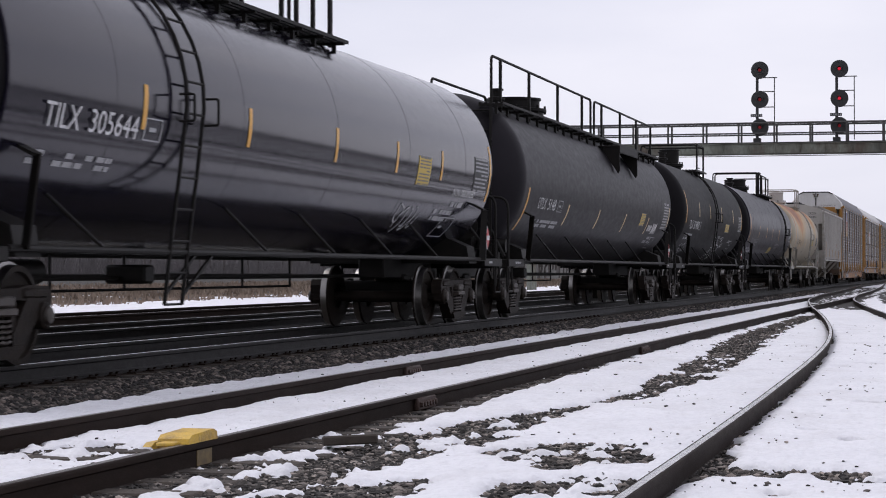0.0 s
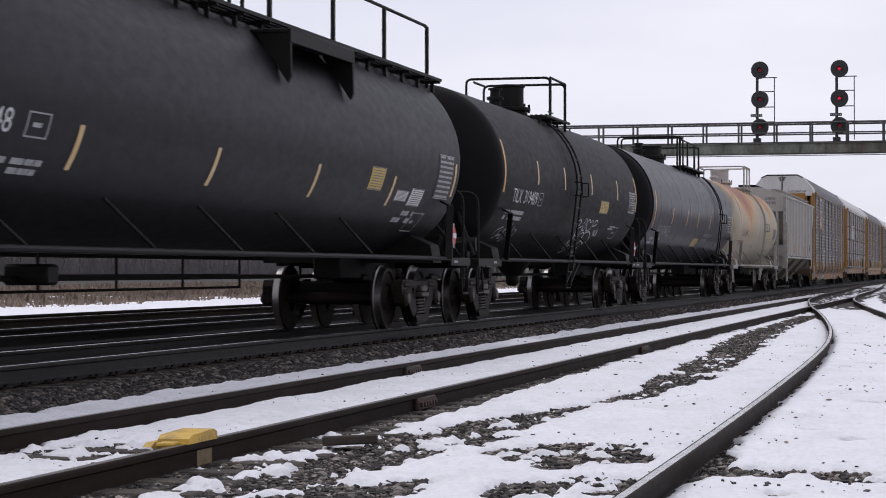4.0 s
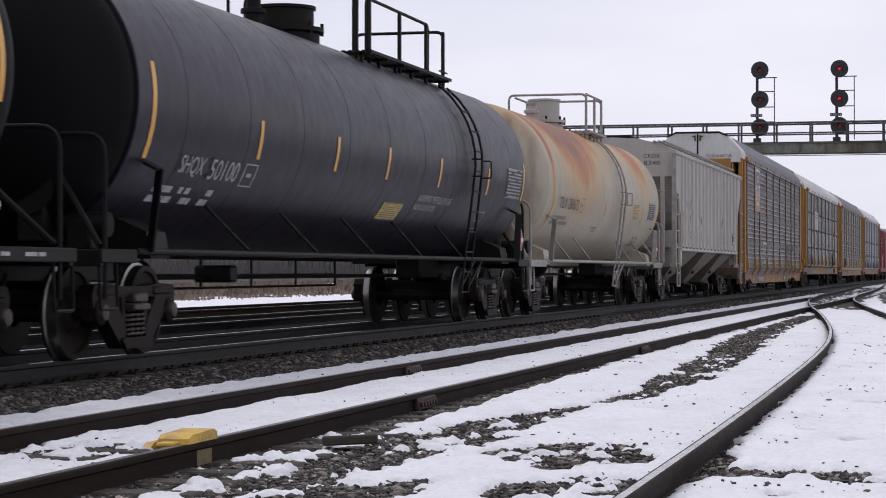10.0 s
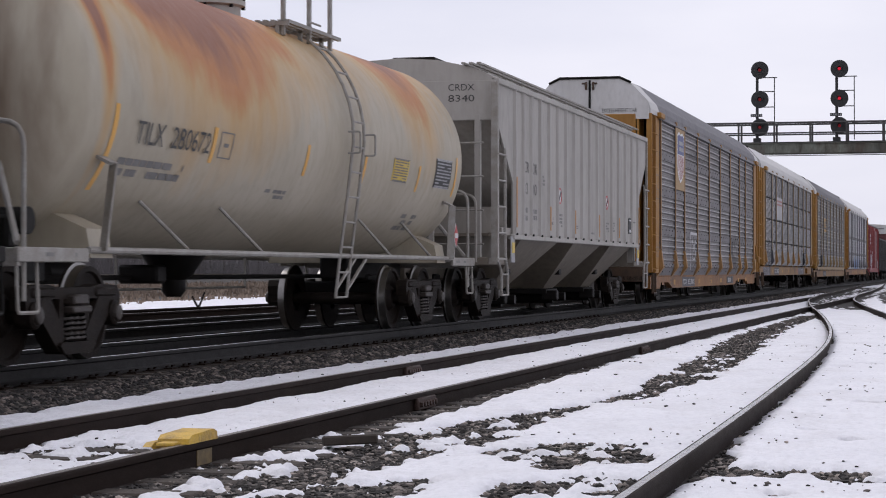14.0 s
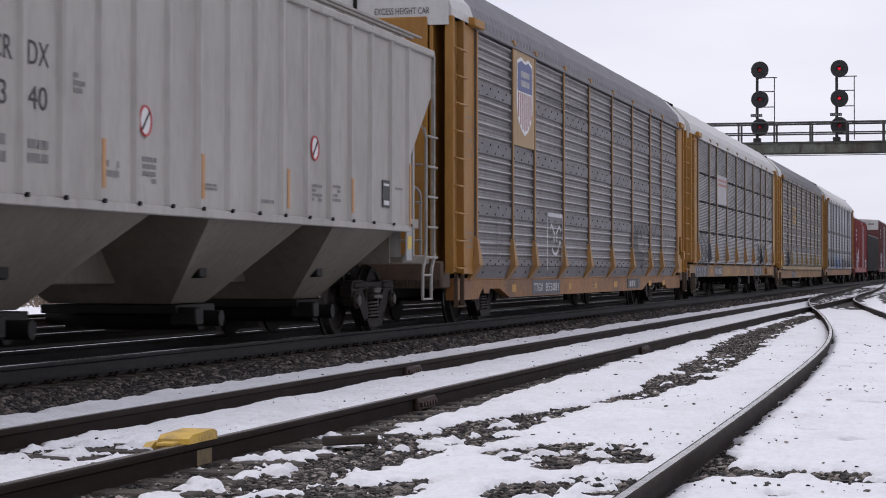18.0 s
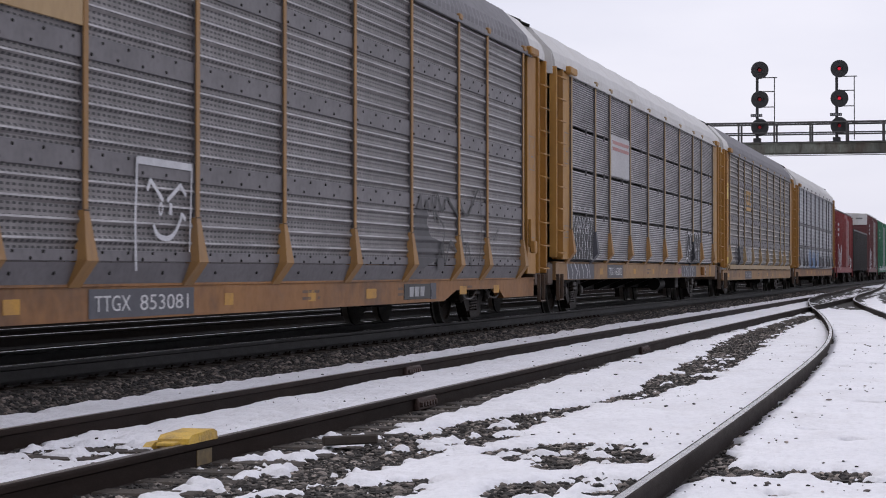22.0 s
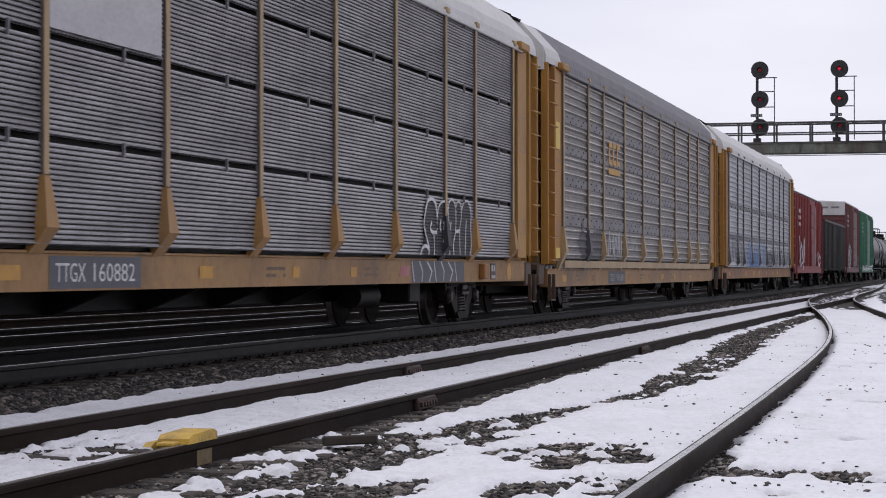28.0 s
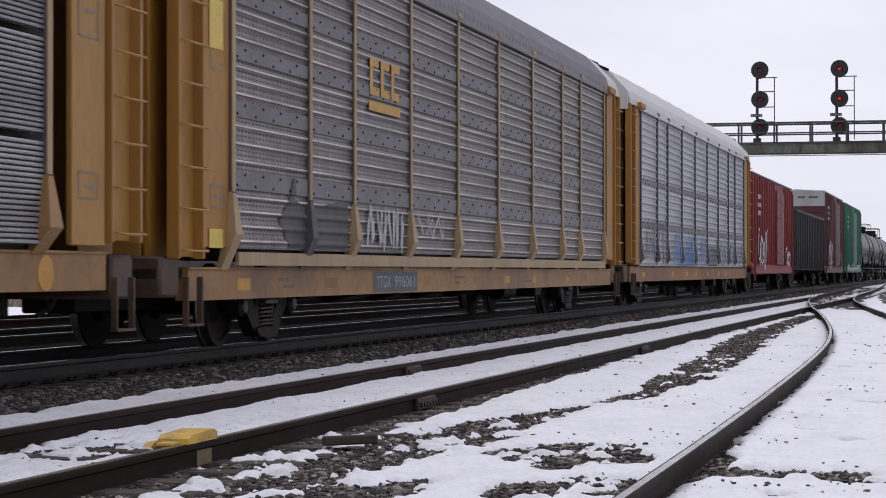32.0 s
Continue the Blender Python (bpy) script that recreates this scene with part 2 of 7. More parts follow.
def rust_tank():
    """Cream paint with blotches of rust that spread down from the crown of the tank."""
    m = mat("rust_stained_cream_paint", (0.42, 0.375, 0.29), 0.5, 0, (0.35, 0.305, 0.225), 0.7, 0.7, (1, 1, 0.4), 0.02, 30, (0.3, 0.25, 0.17), 0.25)
    n, l, b = tools(m)
    old = b.inputs["Base Color"].links[0].from_socket
    tc = n.new("ShaderNodeTexCoord")
    sep = n.new("ShaderNodeSeparateXYZ")
    l.new(tc.outputs["Object"], sep.inputs["Vector"])

    def noise(scale, stretch, detail):
        mp = n.new("ShaderNodeMapping")
        mp.inputs["Scale"].default_value = stretch
        l.new(tc.outputs["Object"], mp.inputs["Vector"])
        t = n.new("ShaderNodeTexNoise")
        t.inputs["Scale"].default_value, t.inputs["Detail"].default_value = scale, detail
        l.new(mp.outputs["Vector"], t.inputs["Vector"])
        return t.outputs["Fac"]

    def op(kind, a, c=0.0):
        x = n.new("ShaderNodeMath")
        x.operation = kind
        for i, v in enumerate((a, c)):
            if isinstance(v, (int, float)):
                x.inputs[i].default_value = v
            else:
                l.new(v, x.inputs[i])
        return x.outputs["Value"]

    # how far down the stain reaches along the tank: two broad blotches and a narrow run
    reach = 0.0
    for centre, wide, far in ((-3.5, 2.7, 1.75), (5.0, 1.4, 1.1), (-6.6, 0.2, 1.45), (1.5, 2.5, 0.3)):
        q = op("DIVIDE", op("SUBTRACT", sep.outputs["X"], centre), wide)
        reach = op("ADD", op("MULTIPLY", op("POWER", 2.718, op("MULTIPLY", op("MULTIPLY", q, q), -1.0)), far), reach)
    ragged = op("ADD", op("MULTIPLY", op("SUBTRACT", noise(0.9, (1, 1, 0.6), 5), 0.5), 1.5), op("MULTIPLY", op("SUBTRACT", noise(4.0, (1, 0.4, 0.3), 5), 0.5), 0.7))
    wet = op("ADD", op("SUBTRACT", reach, op("SUBTRACT", 4.05, sep.outputs["Z"])), ragged)

    def rng(src, lo, hi, top):
        r = n.new("ShaderNodeMapRange")
        r.inputs["From Min"].default_value, r.inputs["From Max"].default_value, r.inputs["To Max"].default_value = lo, hi, top
        l.new(src, r.inputs["Value"])
        return r.outputs["Result"]

    col = old
    for lo, hi, top, c in ((-0.75, 0.3, 0.85, (0.47, 0.27, 0.075)), (0.12, 0.45, 0.9, (0.41, 0.145, 0.026)), (0.55, 0.95, 0.8, (0.18, 0.05, 0.022))):
        x = n.new("ShaderNodeMix")
        x.data_type = "RGBA"
        l.new(rng(wet, lo, hi, top), x.inputs["Factor"])
        l.new(col, x.inputs["A"])
        x.inputs["B"].default_value = (*c, 1)
        col = x.outputs["Result"]
    # brown runs on the dished heads
    head = rng(op("ABSOLUTE", sep.outputs["X"]), 7.05, 7.35, 1.0)
    x = n.new("ShaderNodeMix")
    x.data_type = "RGBA"
    l.new(op("MULTIPLY", head, rng(noise(1.6, (0.1, 1.4, 0.3), 5), 0.42, 0.66, 0.85)), x.inputs["Factor"])
    l.new(col, x.inputs["A"])
    x.inputs["B"].default_value = (0.12, 0.068, 0.038, 1)
    l.new(x.outputs["Result"], b.inputs["Base Color"])
    return m


M_TANK_RUST = rust_tank()

for m_ in (M_TANK_GLOSS, M_TANK_BLUE, M_TANK_BLACK):
    tools(m_)[2].inputs["Specular Tint"].default_value = (0.97, 0.9, 1.0, 1)


def panel_mat(name, base, second, holes, slat=0.0):
    """Galvanised rack side sheet with rows of punched slots, dull stains and streaks that run up and along it."""
    m = mat(name, base, 0.48, 0.25, second, 0.8, 1.1, (0.6, 1, 0.8), 0.0, 40, tuple(c * 0.62 for c in second), 0.35, 0.07)
    n, l, b = tools(m)
    old = b.inputs["Base Color"].links[0].from_socket
    tc = n.new("ShaderNodeTexCoord")
    sep = n.new("ShaderNodeSeparateXYZ")
    l.new(tc.outputs["Object"], sep.inputs["Vector"])

    def op(kind, a, c=0.0):
        x = n.new("ShaderNodeMath")
        x.operation = kind
        for i, v in enumerate((a, c)):
            if isinstance(v, (int, float)):
                x.inputs[i].default_value = v
            else:
                l.new(v, x.inputs[i])
        return x.outputs["Value"]

    def streak(stretch, lo, hi):
        mp = n.new("ShaderNodeMapping")
        mp.inputs["Scale"].default_value = stretch
        l.new(tc.outputs["Object"], mp.inputs["Vector"])
        t = n.new("ShaderNodeTexNoise")
        t.inputs["Scale"].default_value, t.inputs["Detail"].default_value = 1.0, 3.0
        l.new(mp.outputs["Vector"], t.inputs["Vector"])
        r = n.new("ShaderNodeMapRange")
        r.inputs["From Min"].default_value, r.inputs["From Max"].default_value = 0.32, 0.68
        r.inputs["To Min"].default_value, r.inputs["To Max"].default_value = lo, hi
        l.new(t.outputs["Fac"], r.inputs["Value"])
        return r.outputs["Result"]

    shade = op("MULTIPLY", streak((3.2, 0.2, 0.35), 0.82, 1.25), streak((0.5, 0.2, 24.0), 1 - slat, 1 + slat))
    h = n.new("ShaderNodeHueSaturation")
    l.new(shade, h.inputs["Value"])
    l.new(old, h.inputs["Color"])
    col = h.outputs["Color"]
    if holes:
        slot_x = op("LESS_THAN", op("FRACT", op("DIVIDE", sep.outputs["X"], 0.118)), 0.6)
        slot_z = op("LESS_THAN", op("FRACT", op("DIVIDE", sep.outputs["Z"], 0.052)), 0.45)
        x = n.new("ShaderNodeMix")
        x.data_type = "RGBA"
        l.new(op("MULTIPLY", op("MULTIPLY", slot_x, slot_z), holes), x.inputs["Factor"])
        l.new(col, x.inputs["A"])
        x.inputs["B"].default_value = (0.014, 0.014, 0.016, 1)
        col = x.outputs["Result"]
    l.new(col, b.inputs["Base Color"])
    return m


M_PANEL = panel_mat("punched_rack_sheet", (0.185, 0.17, 0.169), (0.115, 0.104, 0.103), 0.97)
M_PANEL_DULL = panel_mat("browned_rack_sheet", (0.2, 0.179, 0.164), (0.122, 0.107, 0.097), 0.95)
M_PANEL_BRIGHT = panel_mat("bright_rack_sheet", (0.42, 0.43, 0.455), (0.3, 0.305, 0.33), 0.4)
M_PANEL_LOUVRE = panel_mat("louvred_rack_sheet", (0.26, 0.25, 0.257), (0.16, 0.152, 0.157), 0.0, 0.25)
M_PANEL_FLAT = mat("flat_rack_strip", (0.15, 0.14, 0.147), 0.5, 0.15, (0.1, 0.092, 0.097), 0.8, 1.5, per_piece=0.06)

M_SNOW = mat("old_snow", (0.82, 0.82, 0.85), 0.65, 0, (0.72, 0.72, 0.755), 0.7, 2.5, (0.6, 1, 1), 0.9, 22, (0.45, 0.42, 0.4), 0.2)
M_GROUND = mat("gravelly_ground", (0.02, 0.0175, 0.015), 0.9, 0, (0.04, 0.035, 0.03), 0.8, 9, (1, 1, 1), 0.5, 30)


def glow(name, colour, strength):
    m = bpy.data.materials.new(name)
    m.use_nodes = True
    b = m.node_tree.nodes["Principled BSDF"]
    b.inputs["Base Color"].default_value = (0.15, 0.01, 0.01, 1)
    b.inputs["Emission Color"].default_value, b.inputs["Emission Strength"].default_value = (*colour, 1), strength
    return m


M_LAMP = glow("red_signal_lamp", (1.0, 0.02, 0.06), 0.55)
M_LAMP_DIM = glow("dim_red_signal_lens", (1.0, 0.02, 0.05), 0.1)


# ---- mesh tools ----
class MB:
    """Collects faces of one mesh."""

    def __init__(self):
        self.v, self.f, self.mi, self.slot = [], [], [], 0

    def add(self, vs, fs):
        k = len(self.v)
        self.v.extend(tuple(p) for p in vs)
        self.f.extend(tuple(i + k for i in f) for f in fs)
        self.mi.extend([self.slot] * len(fs))
        return self

    def box(self, c, s, bev=0.0, m=None):
        x, y, z = (a / 2 for a in s)
        if bev <= 0:
            vs = [(i * x, j * y, k * z) for i in (-1, 1) for j in (-1, 1) for k in (-1, 1)]
            fs = [(0, 1, 3, 2), (4, 6, 7, 5), (0, 4, 5, 1), (2, 3, 7, 6), (0, 2, 6, 4), (1, 5, 7, 3)]
        else:
            b = min(bev, x * 0.9, y * 0.9, z * 0.9)
            vs, idx = [], {}
            for i in (-1, 1):
                for j in (-1, 1):
                    for k in (-1, 1):
                        for a, p in enumerate(((i * x, j * (y - b), k * (z - b)), (i * (x - b), j * y, k * (z - b)), (i * (x - b), j * (y - b), k * z))):
                            idx[i, j, k, a] = len(vs)
                            vs.append(p)
            fs = []
            for s_ in (-1, 1):
                q = ((-1, -1), (1, -1), (1, 1), (-1, 1))
                fs.append(tuple(idx[s_, j, k, 0] for j, k in (q if s_ > 0 else q[::-1])))
                fs.append(tuple(idx[i, s_, k, 1] for i, k in (q[::-1] if s_ > 0 else q)))
                fs.append(tuple(idx[i, j, s_, 2] for i, j in (q if s_ > 0 else q[::-1])))
            for j in (-1, 1):
                for k in (-1, 1):
                    fs.append((idx[-1, j, k, 1], idx[1, j, k, 1], idx[1, j, k, 2], idx[-1, j, k, 2]))
                    fs.append((idx[j, -1, k, 0], idx[j, 1, k, 0], idx[j, 1, k, 2], idx[j, -1, k, 2]))
                    fs.append((idx[j, k, -1, 0], idx[j, k, 1, 0], idx[j, k, 1, 1], idx[j, k, -1, 1]))
            for i in (-1, 1):
                for j in (-1, 1):
                    for k in (-1, 1):
                        fs.append((idx[i, j, k, 0], idx[i, j, k, 1], idx[i, j, k, 2]))
        if m is not None:
            vs = [tuple(m @ Vector(p)) for p in vs]
        return self.add([(p[0] + c[0], p[1] + c[1], p[2] + c[2]) for p in vs], fs)

    def bar(self, a, b, w, h=None):
        """A square bar from a to b."""
        a, b = Vector(a), Vector(b)
        d = b - a
        m = d.to_track_quat("X", "Z").to_matrix()
        return self.box((a + b) / 2, (d.length, w, h or w), 0, m)

    def tube(self, pts, r, n=6, closed=False):
        pts = [Vector(p) for p in pts]
        k, vs, fs = len(pts), [], []
        side = None
        for i, p in enumerate(pts):
            d = ((pts[(i + 1) % k] if i < k - 1 or closed else p) - (pts[i - 1] if i > 0 or closed else p)).normalized()
            if side is None:
                side = d.cross(Vector((0, 0, 1)) if abs(d.z) < 0.9 else Vector((1, 0, 0))).normalized()
            side = (side - d * side.dot(d)).normalized()
            up = d.cross(side)
            for j in range(n):
                a = 2 * math.pi * j / n
                vs.append(p + (side * math.cos(a) + up * math.sin(a)) * r)
        for i in range(k if closed else k - 1):
            for j in range(n):
                a, b = i * n + j, i * n + (j + 1) % n
                c, d = ((i + 1) % k) * n + (j + 1) % n, ((i + 1) % k) * n + j
                fs.append((a, d, c, b))
        if not closed:
            fs.append(tuple(range(n)))
            fs.append(tuple((k - 1) * n + j for j in range(n))[::-1])
        return self.add(vs, fs)

    def lathe(self, prof, axis="x", n=32, origin=(0, 0, 0), caps=True):
        """prof: (along, radius) pairs turned round an axis through origin."""
        vs, fs = [], []
        for a, r in prof:
            for j in range(n):
                t = 2 * math.pi * j / n
                u, w = r * math.cos(t), r * math.sin(t)
                p = {"x": (a, u, w), "y": (w, a, u), "z": (u, w, a)}[axis]
                vs.append((p[0] + origin[0], p[1] + origin[1], p[2] + origin[2]))
        for i in range(len(prof) - 1):
            for j in range(n):
                fs.append((i * n + j, i * n + (j + 1) % n, (i + 1) * n + (j + 1) % n, (i + 1) * n + j))
        if caps:
            fs.append(tuple(range(n))[::-1])
            fs.append(tuple((len(prof) - 1) * n + j for j in range(n)))
        return self.add(vs, fs)

    def prism(self, poly, a, b, axis="y"):
        """A polygon drawn in the two other axes, drawn out from a to b along axis."""
        put = {"y": lambda p, t: (p[0], t, p[1]), "x": lambda p, t: (t, p[0], p[1]), "z": lambda p, t: (p[0], p[1], t)}[axis]
        k = len(poly)
        vs = [put(p, a) for p in poly] + [put(p, b) for p in poly]
        fs = [tuple(range(k))[::-1], tuple(range(k, 2 * k))] + [(i, (i + 1) % k, k + (i + 1) % k, k + i) for i in range(k)]
        return self.add(vs, fs)

    def mesh(self, name, mats, smooth=True):
        me = bpy.data.meshes.new(name)
        me.from_pydata(self.v, [], self.f)
        for m in mats if isinstance(mats, (list, tuple)) else (mats,):
            me.materials.append(m)
        if any(self.mi):
            me.polygons.foreach_set("material_index", self.mi)
        bm = bmesh.new()
        bm.from_mesh(me)
        bmesh.ops.recalc_face_normals(bm, faces=bm.faces)
        bm.to_mesh(me)
        bm.free()
        if smooth:
            me.polygons.foreach_set("use_smooth", [True] * len(me.polygons))
            me.set_sharp_from_angle(angle=radians(38))
        return me


def part(name, mb, material, parent, label="", at=None, smooth=True):
    """One mesh object under a thing or under a part."""
    ob = new(name, mb.mesh(name, material, smooth) if isinstance(mb, MB) else mb)
    if at is not None:
        ob.matrix_basis = at if isinstance(at, Matrix) else Matrix.Translation(at)
    ob.parent = parent
    if label:
        ob["label"] = label
    if name in ("stencil", "sill_stencil", "stencil_box", "print", "data_box"):
        ob["kind"] = "stuff"
    return ob


def fillet(pts, r, k=4):
    """Rounds the corners of a polyline."""
    pts = [Vector(p) for p in pts]
    out = [pts[0]]
    for a, b, c in zip(pts, pts[1:], pts[2:]):
        u, w = (a - b), (c - b)
        q = min(r, u.length * 0.45, w.length * 0.45)
        p0, p1 = b + u.normalized() * q, b + w.normalized() * q
        for i in range(k + 1):
            t = i / k
            out.append(p0 * (1 - t) ** 2 + b * 2 * t * (1 - t) + p1 * t * t)
    return out + [pts[-1]]


def letters(text, width, height):
    """Flat letters of the built-in font as vertices and faces, fitted to width x height, from the lower left corner."""
    cu = bpy.data.curves.new("letters", "FONT")
    cu.body, cu.resolution_u = text, 3
    ob = bpy.data.objects.new("letters", cu)
    me = bpy.data.meshes.new_from_object(ob)
    vs = [tuple(v.co) for v in me.vertices]
    fs = [tuple(p.vertices) for p in me.polygons]
    bpy.data.objects.remove(ob)
    bpy.data.meshes.remove(me)
    x0, x1 = min(v[0] for v in vs), max(v[0] for v in vs)
    y0, y1 = min(v[1] for v in vs), max(v[1] for v in vs)
    return [((v[0] - x0) / (x1 - x0) * width, (v[1] - y0) / (y1 - y0) * height) for v in vs], fs


# ---- ground, snow, ballast ----
rng = np.random.default_rng(7)
LATTICE = rng.random((256, 256))


def soft_noise(x, y, size, octaves=4, shift=0.0):
    """Smooth noise about 0, in patches of that size in metres."""
    total, amp, norm = np.zeros(np.broadcast(x, y).shape), 1.0, 0.0
    for k in range(octaves):
        u, w = x / size + shift + 17.3 * k, y / size + shift * 1.7 + 9.1 * k
        i, j = np.floor(u).astype(int), np.floor(w).astype(int)
        a, b = u - i, w - j
        a, b = a * a * (3 - 2 * a), b * b * (3 - 2 * b)
        g = lambda p, q: LATTICE[p % 256, q % 256]
        total += amp * ((g(i, j) * (1 - a) + g(i + 1, j) * a) * (1 - b) + (g(i, j + 1) * (1 - a) + g(i + 1, j + 1) * a) * b - 0.5)
        norm, amp, size = norm + amp, amp * 0.55, size * 0.5
    return total / norm


def ground_z(x, y):
    z = np.interp(y, [6.3, 7.2, 7.75, 19.0, 22.0, 60.0, 92.0, 112.0, 180.0, 300.0], [-0.275, -0.275, -0.205, -0.205, -0.5, -0.6, -0.6, 1.4, 7.0, 7.0])
    return z


def lead_y(x):
    """Centre line of the curved track that joins the siding and then the main track."""
    xs = [-40, 5, 13, 20, 26, 32, 38.5, 48.7, 60, 73, 87, 105, 135, 172, 200, 230]
    ys = [0.55, 0.7, 0.76, 0.89, 1.03, 1.29, 1.74, 2.6, 3.68, 4.72, 5.28, 5.55, 6.25, 7.5, 8.6, 9.2]
    x = np.asarray(x, float)
    off = np.linspace(-4, 4, 9)
    return np.mean([np.interp(x + o, xs, ys) for o in off], axis=0)


def sheet(name, xs, ys, height, material, keep=None):
    """A height field over the grid xs, ys as one mesh."""
    gx, gy = np.meshgrid(np.asarray(xs, float), np.asarray(ys, float), indexing="ij")
    gz = height(gx, gy)
    n, m = gx.shape
    co = np.stack([gx, gy, gz], -1).reshape(-1, 3)
    i = np.arange(n * m).reshape(n, m)
    q = np.stack([i[:-1, :-1], i[1:, :-1], i[1:, 1:], i[:-1, 1:]], -1).reshape(-1, 4)
    if keep is not None:
        q = q[keep(gx, gy, gz).reshape(-1)[q].any(axis=1)]
    used, inv = np.unique(q, return_inverse=True)
    return raw_mesh(name, co[used], inv.reshape(-1, 4), material)


def raw_mesh(name, co, faces, material):
    me = bpy.data.meshes.new(name)
    k, c = faces.shape
    me.vertices.add(len(co))
    me.vertices.foreach_set("co", co.astype(np.float32).ravel())
    me.loops.add(k * c)
    me.loops.foreach_set("vertex_index", faces.astype(np.int32).ravel())
    me.polygons.add(k)
    me.polygons.foreach_set("loop_start", np.arange(0, k * c, c, dtype=np.int32))
    me.polygons.foreach_set("use_smooth", np.full(k, c == 4))
    me.materials.append(material)
    me.update(calc_edges=True)
    return me


def spread(a, b, fine, coarse_to, k):
    """Coordinates fine between a and b, then widening to coarse_to on both sides."""
    mid = np.arange(a, b, fine)
    grow = np.geomspace(fine, coarse_to, k)
    return np.concatenate([(a - np.cumsum(grow))[::-1], mid, b + np.cumsum(grow)])


ground = new("ground", sheet("ground", spread(-10, 160, 2.0, 900, 22), np.unique(np.concatenate([spread(5, 24, 0.25, 700, 26)])), ground_z, M_GROUND))
tagged(ground, "grey gravel ground of a rail yard under patchy snow", "ground", kind="structure")

BARE = [[(10.29, 3.68, 0.128), (10.78, 3.56, 0.181), (11.65, 3.51, 0.212), (12.86, 3.49, 0.287), (13.59, 3.38, 0.265), (14.82, 3.34, 0.181), (15.89, 3.23, 0.106), (16.81, 3.13, 0.0744)],
        [(17.6, 3.01, 0.077), (18.28, 2.9, 0.132), (19.55, 2.89, 0.077), (21.0, 2.83, 0.176), (24.27, 2.98, 0.22), (27.92, 3.2, 0.242), (31.83, 3.38, 0.253), (37.7, 3.6, 0.242), (43.74, 3.76, 0.198), (52.06, 3.85, 0.154)],
        [(12.6, 2.84, 0.0638), (12.67, 2.57, 0.149), (12.54, 2.27, 0.201), (12.33, 1.99, 0.106)], [(10.42, 2.23, 0.128), (10.48, 1.98, 0.181), (10.71, 1.79, 0.0952)], [(9.86, 3.14, 0.181), (10.2, 2.89, 0.139)],
        [(11.6, 1.48, 0.0638), (11.68, 1.28, 0.085), (11.65, 1.03, 0.0744), (11.76, 0.85, 0.0425), (11.49, 0.62, 0.0952), (11.4, 0.47, 0.0638)], [(16.2, 4.2, 0.149), (17.2, 4.18, 0.11)],
        [(11.95, 5.42, 0.191), (12.01, 5.15, 0.17), (12.27, 4.99, 0.117)], [(11.84, 5.83, 0.149), (12.2, 5.77, 0.0531)],
        [(13.37, 1.5, 0.0531), (12.35, 1.45, 0.0638), (11.15, 1.48, 0.0638)],
        [(9.4, 4.1, 0.13), (11.0, 4.08, 0.13), (14.5, 4.1, 0.1), (17.5, 4.17, 0.07), (24.0, 4.2, 0.04)], [(9.6, 4.68, 0.1), (11.2, 4.6, 0.06)], [(20.0, 2.95, 0.1), (22.0, 3.0, 0.2)],
        [(62.0, 3.4, 0.35), (80.0, 4.6, 0.5), (105.0, 5.2, 0.65), (140.0, 5.9, 0.9)], [(66.0, 2.2, 0.16), (85.0, 3.2, 0.32), (120.0, 4.3, 0.6)], [(62.0, 4.4, 0.15), (90.0, 5.9, 0.45), (120.0, 6.4, 0.6)],
        [(25.48, 1.24, 0.053), (25.38, 1.05, 0.037)],
        [(17.89, 0.91, 0.033), (17.85, 0.78, 0.024)],
        [(37.38, 2.25, 0.046), (37.12, 1.96, 0.033)],
        [(34.43, 1.67, 0.051), (34.21, 1.41, 0.035)],
        [(13.78, 0.78, 0.022), (13.76, 0.67, 0.015)],
        [(14.67, 1.12, 0.018), (14.64, 1.01, 0.013)],
        [(10.42, 0.96, 0.022), (10.41, 0.88, 0.015)],
        [(52.44, 2.41, 0.070), (51.89, 2.0, 0.062)],
        [(24.65, 1.55, 0.026), (24.55, 1.36, 0.018)]]


def bare(x, y):
    """How much of the snow is gone, 0 to 1: worn strips between the tracks."""
    best = np.zeros(np.broadcast(x, y).shape)
    for line in BARE:
        for (x0, y0, w0), (x1, y1, w1) in zip(line, line[1:]):
            ux, uy = (x1 - x0) * 0.35, y1 - y0
            t = np.clip(((x - x0) * 0.35 * ux + (y - y0) * uy) / (ux * ux + uy * uy), 0, 1)
            d = np.hypot((x - x0) * 0.35 - t * ux, y - y0 - t * uy) / (w0 + t * (w1 - w0))
            best = np.maximum(best, np.exp(-(d / 1.6) ** 4))
    return best


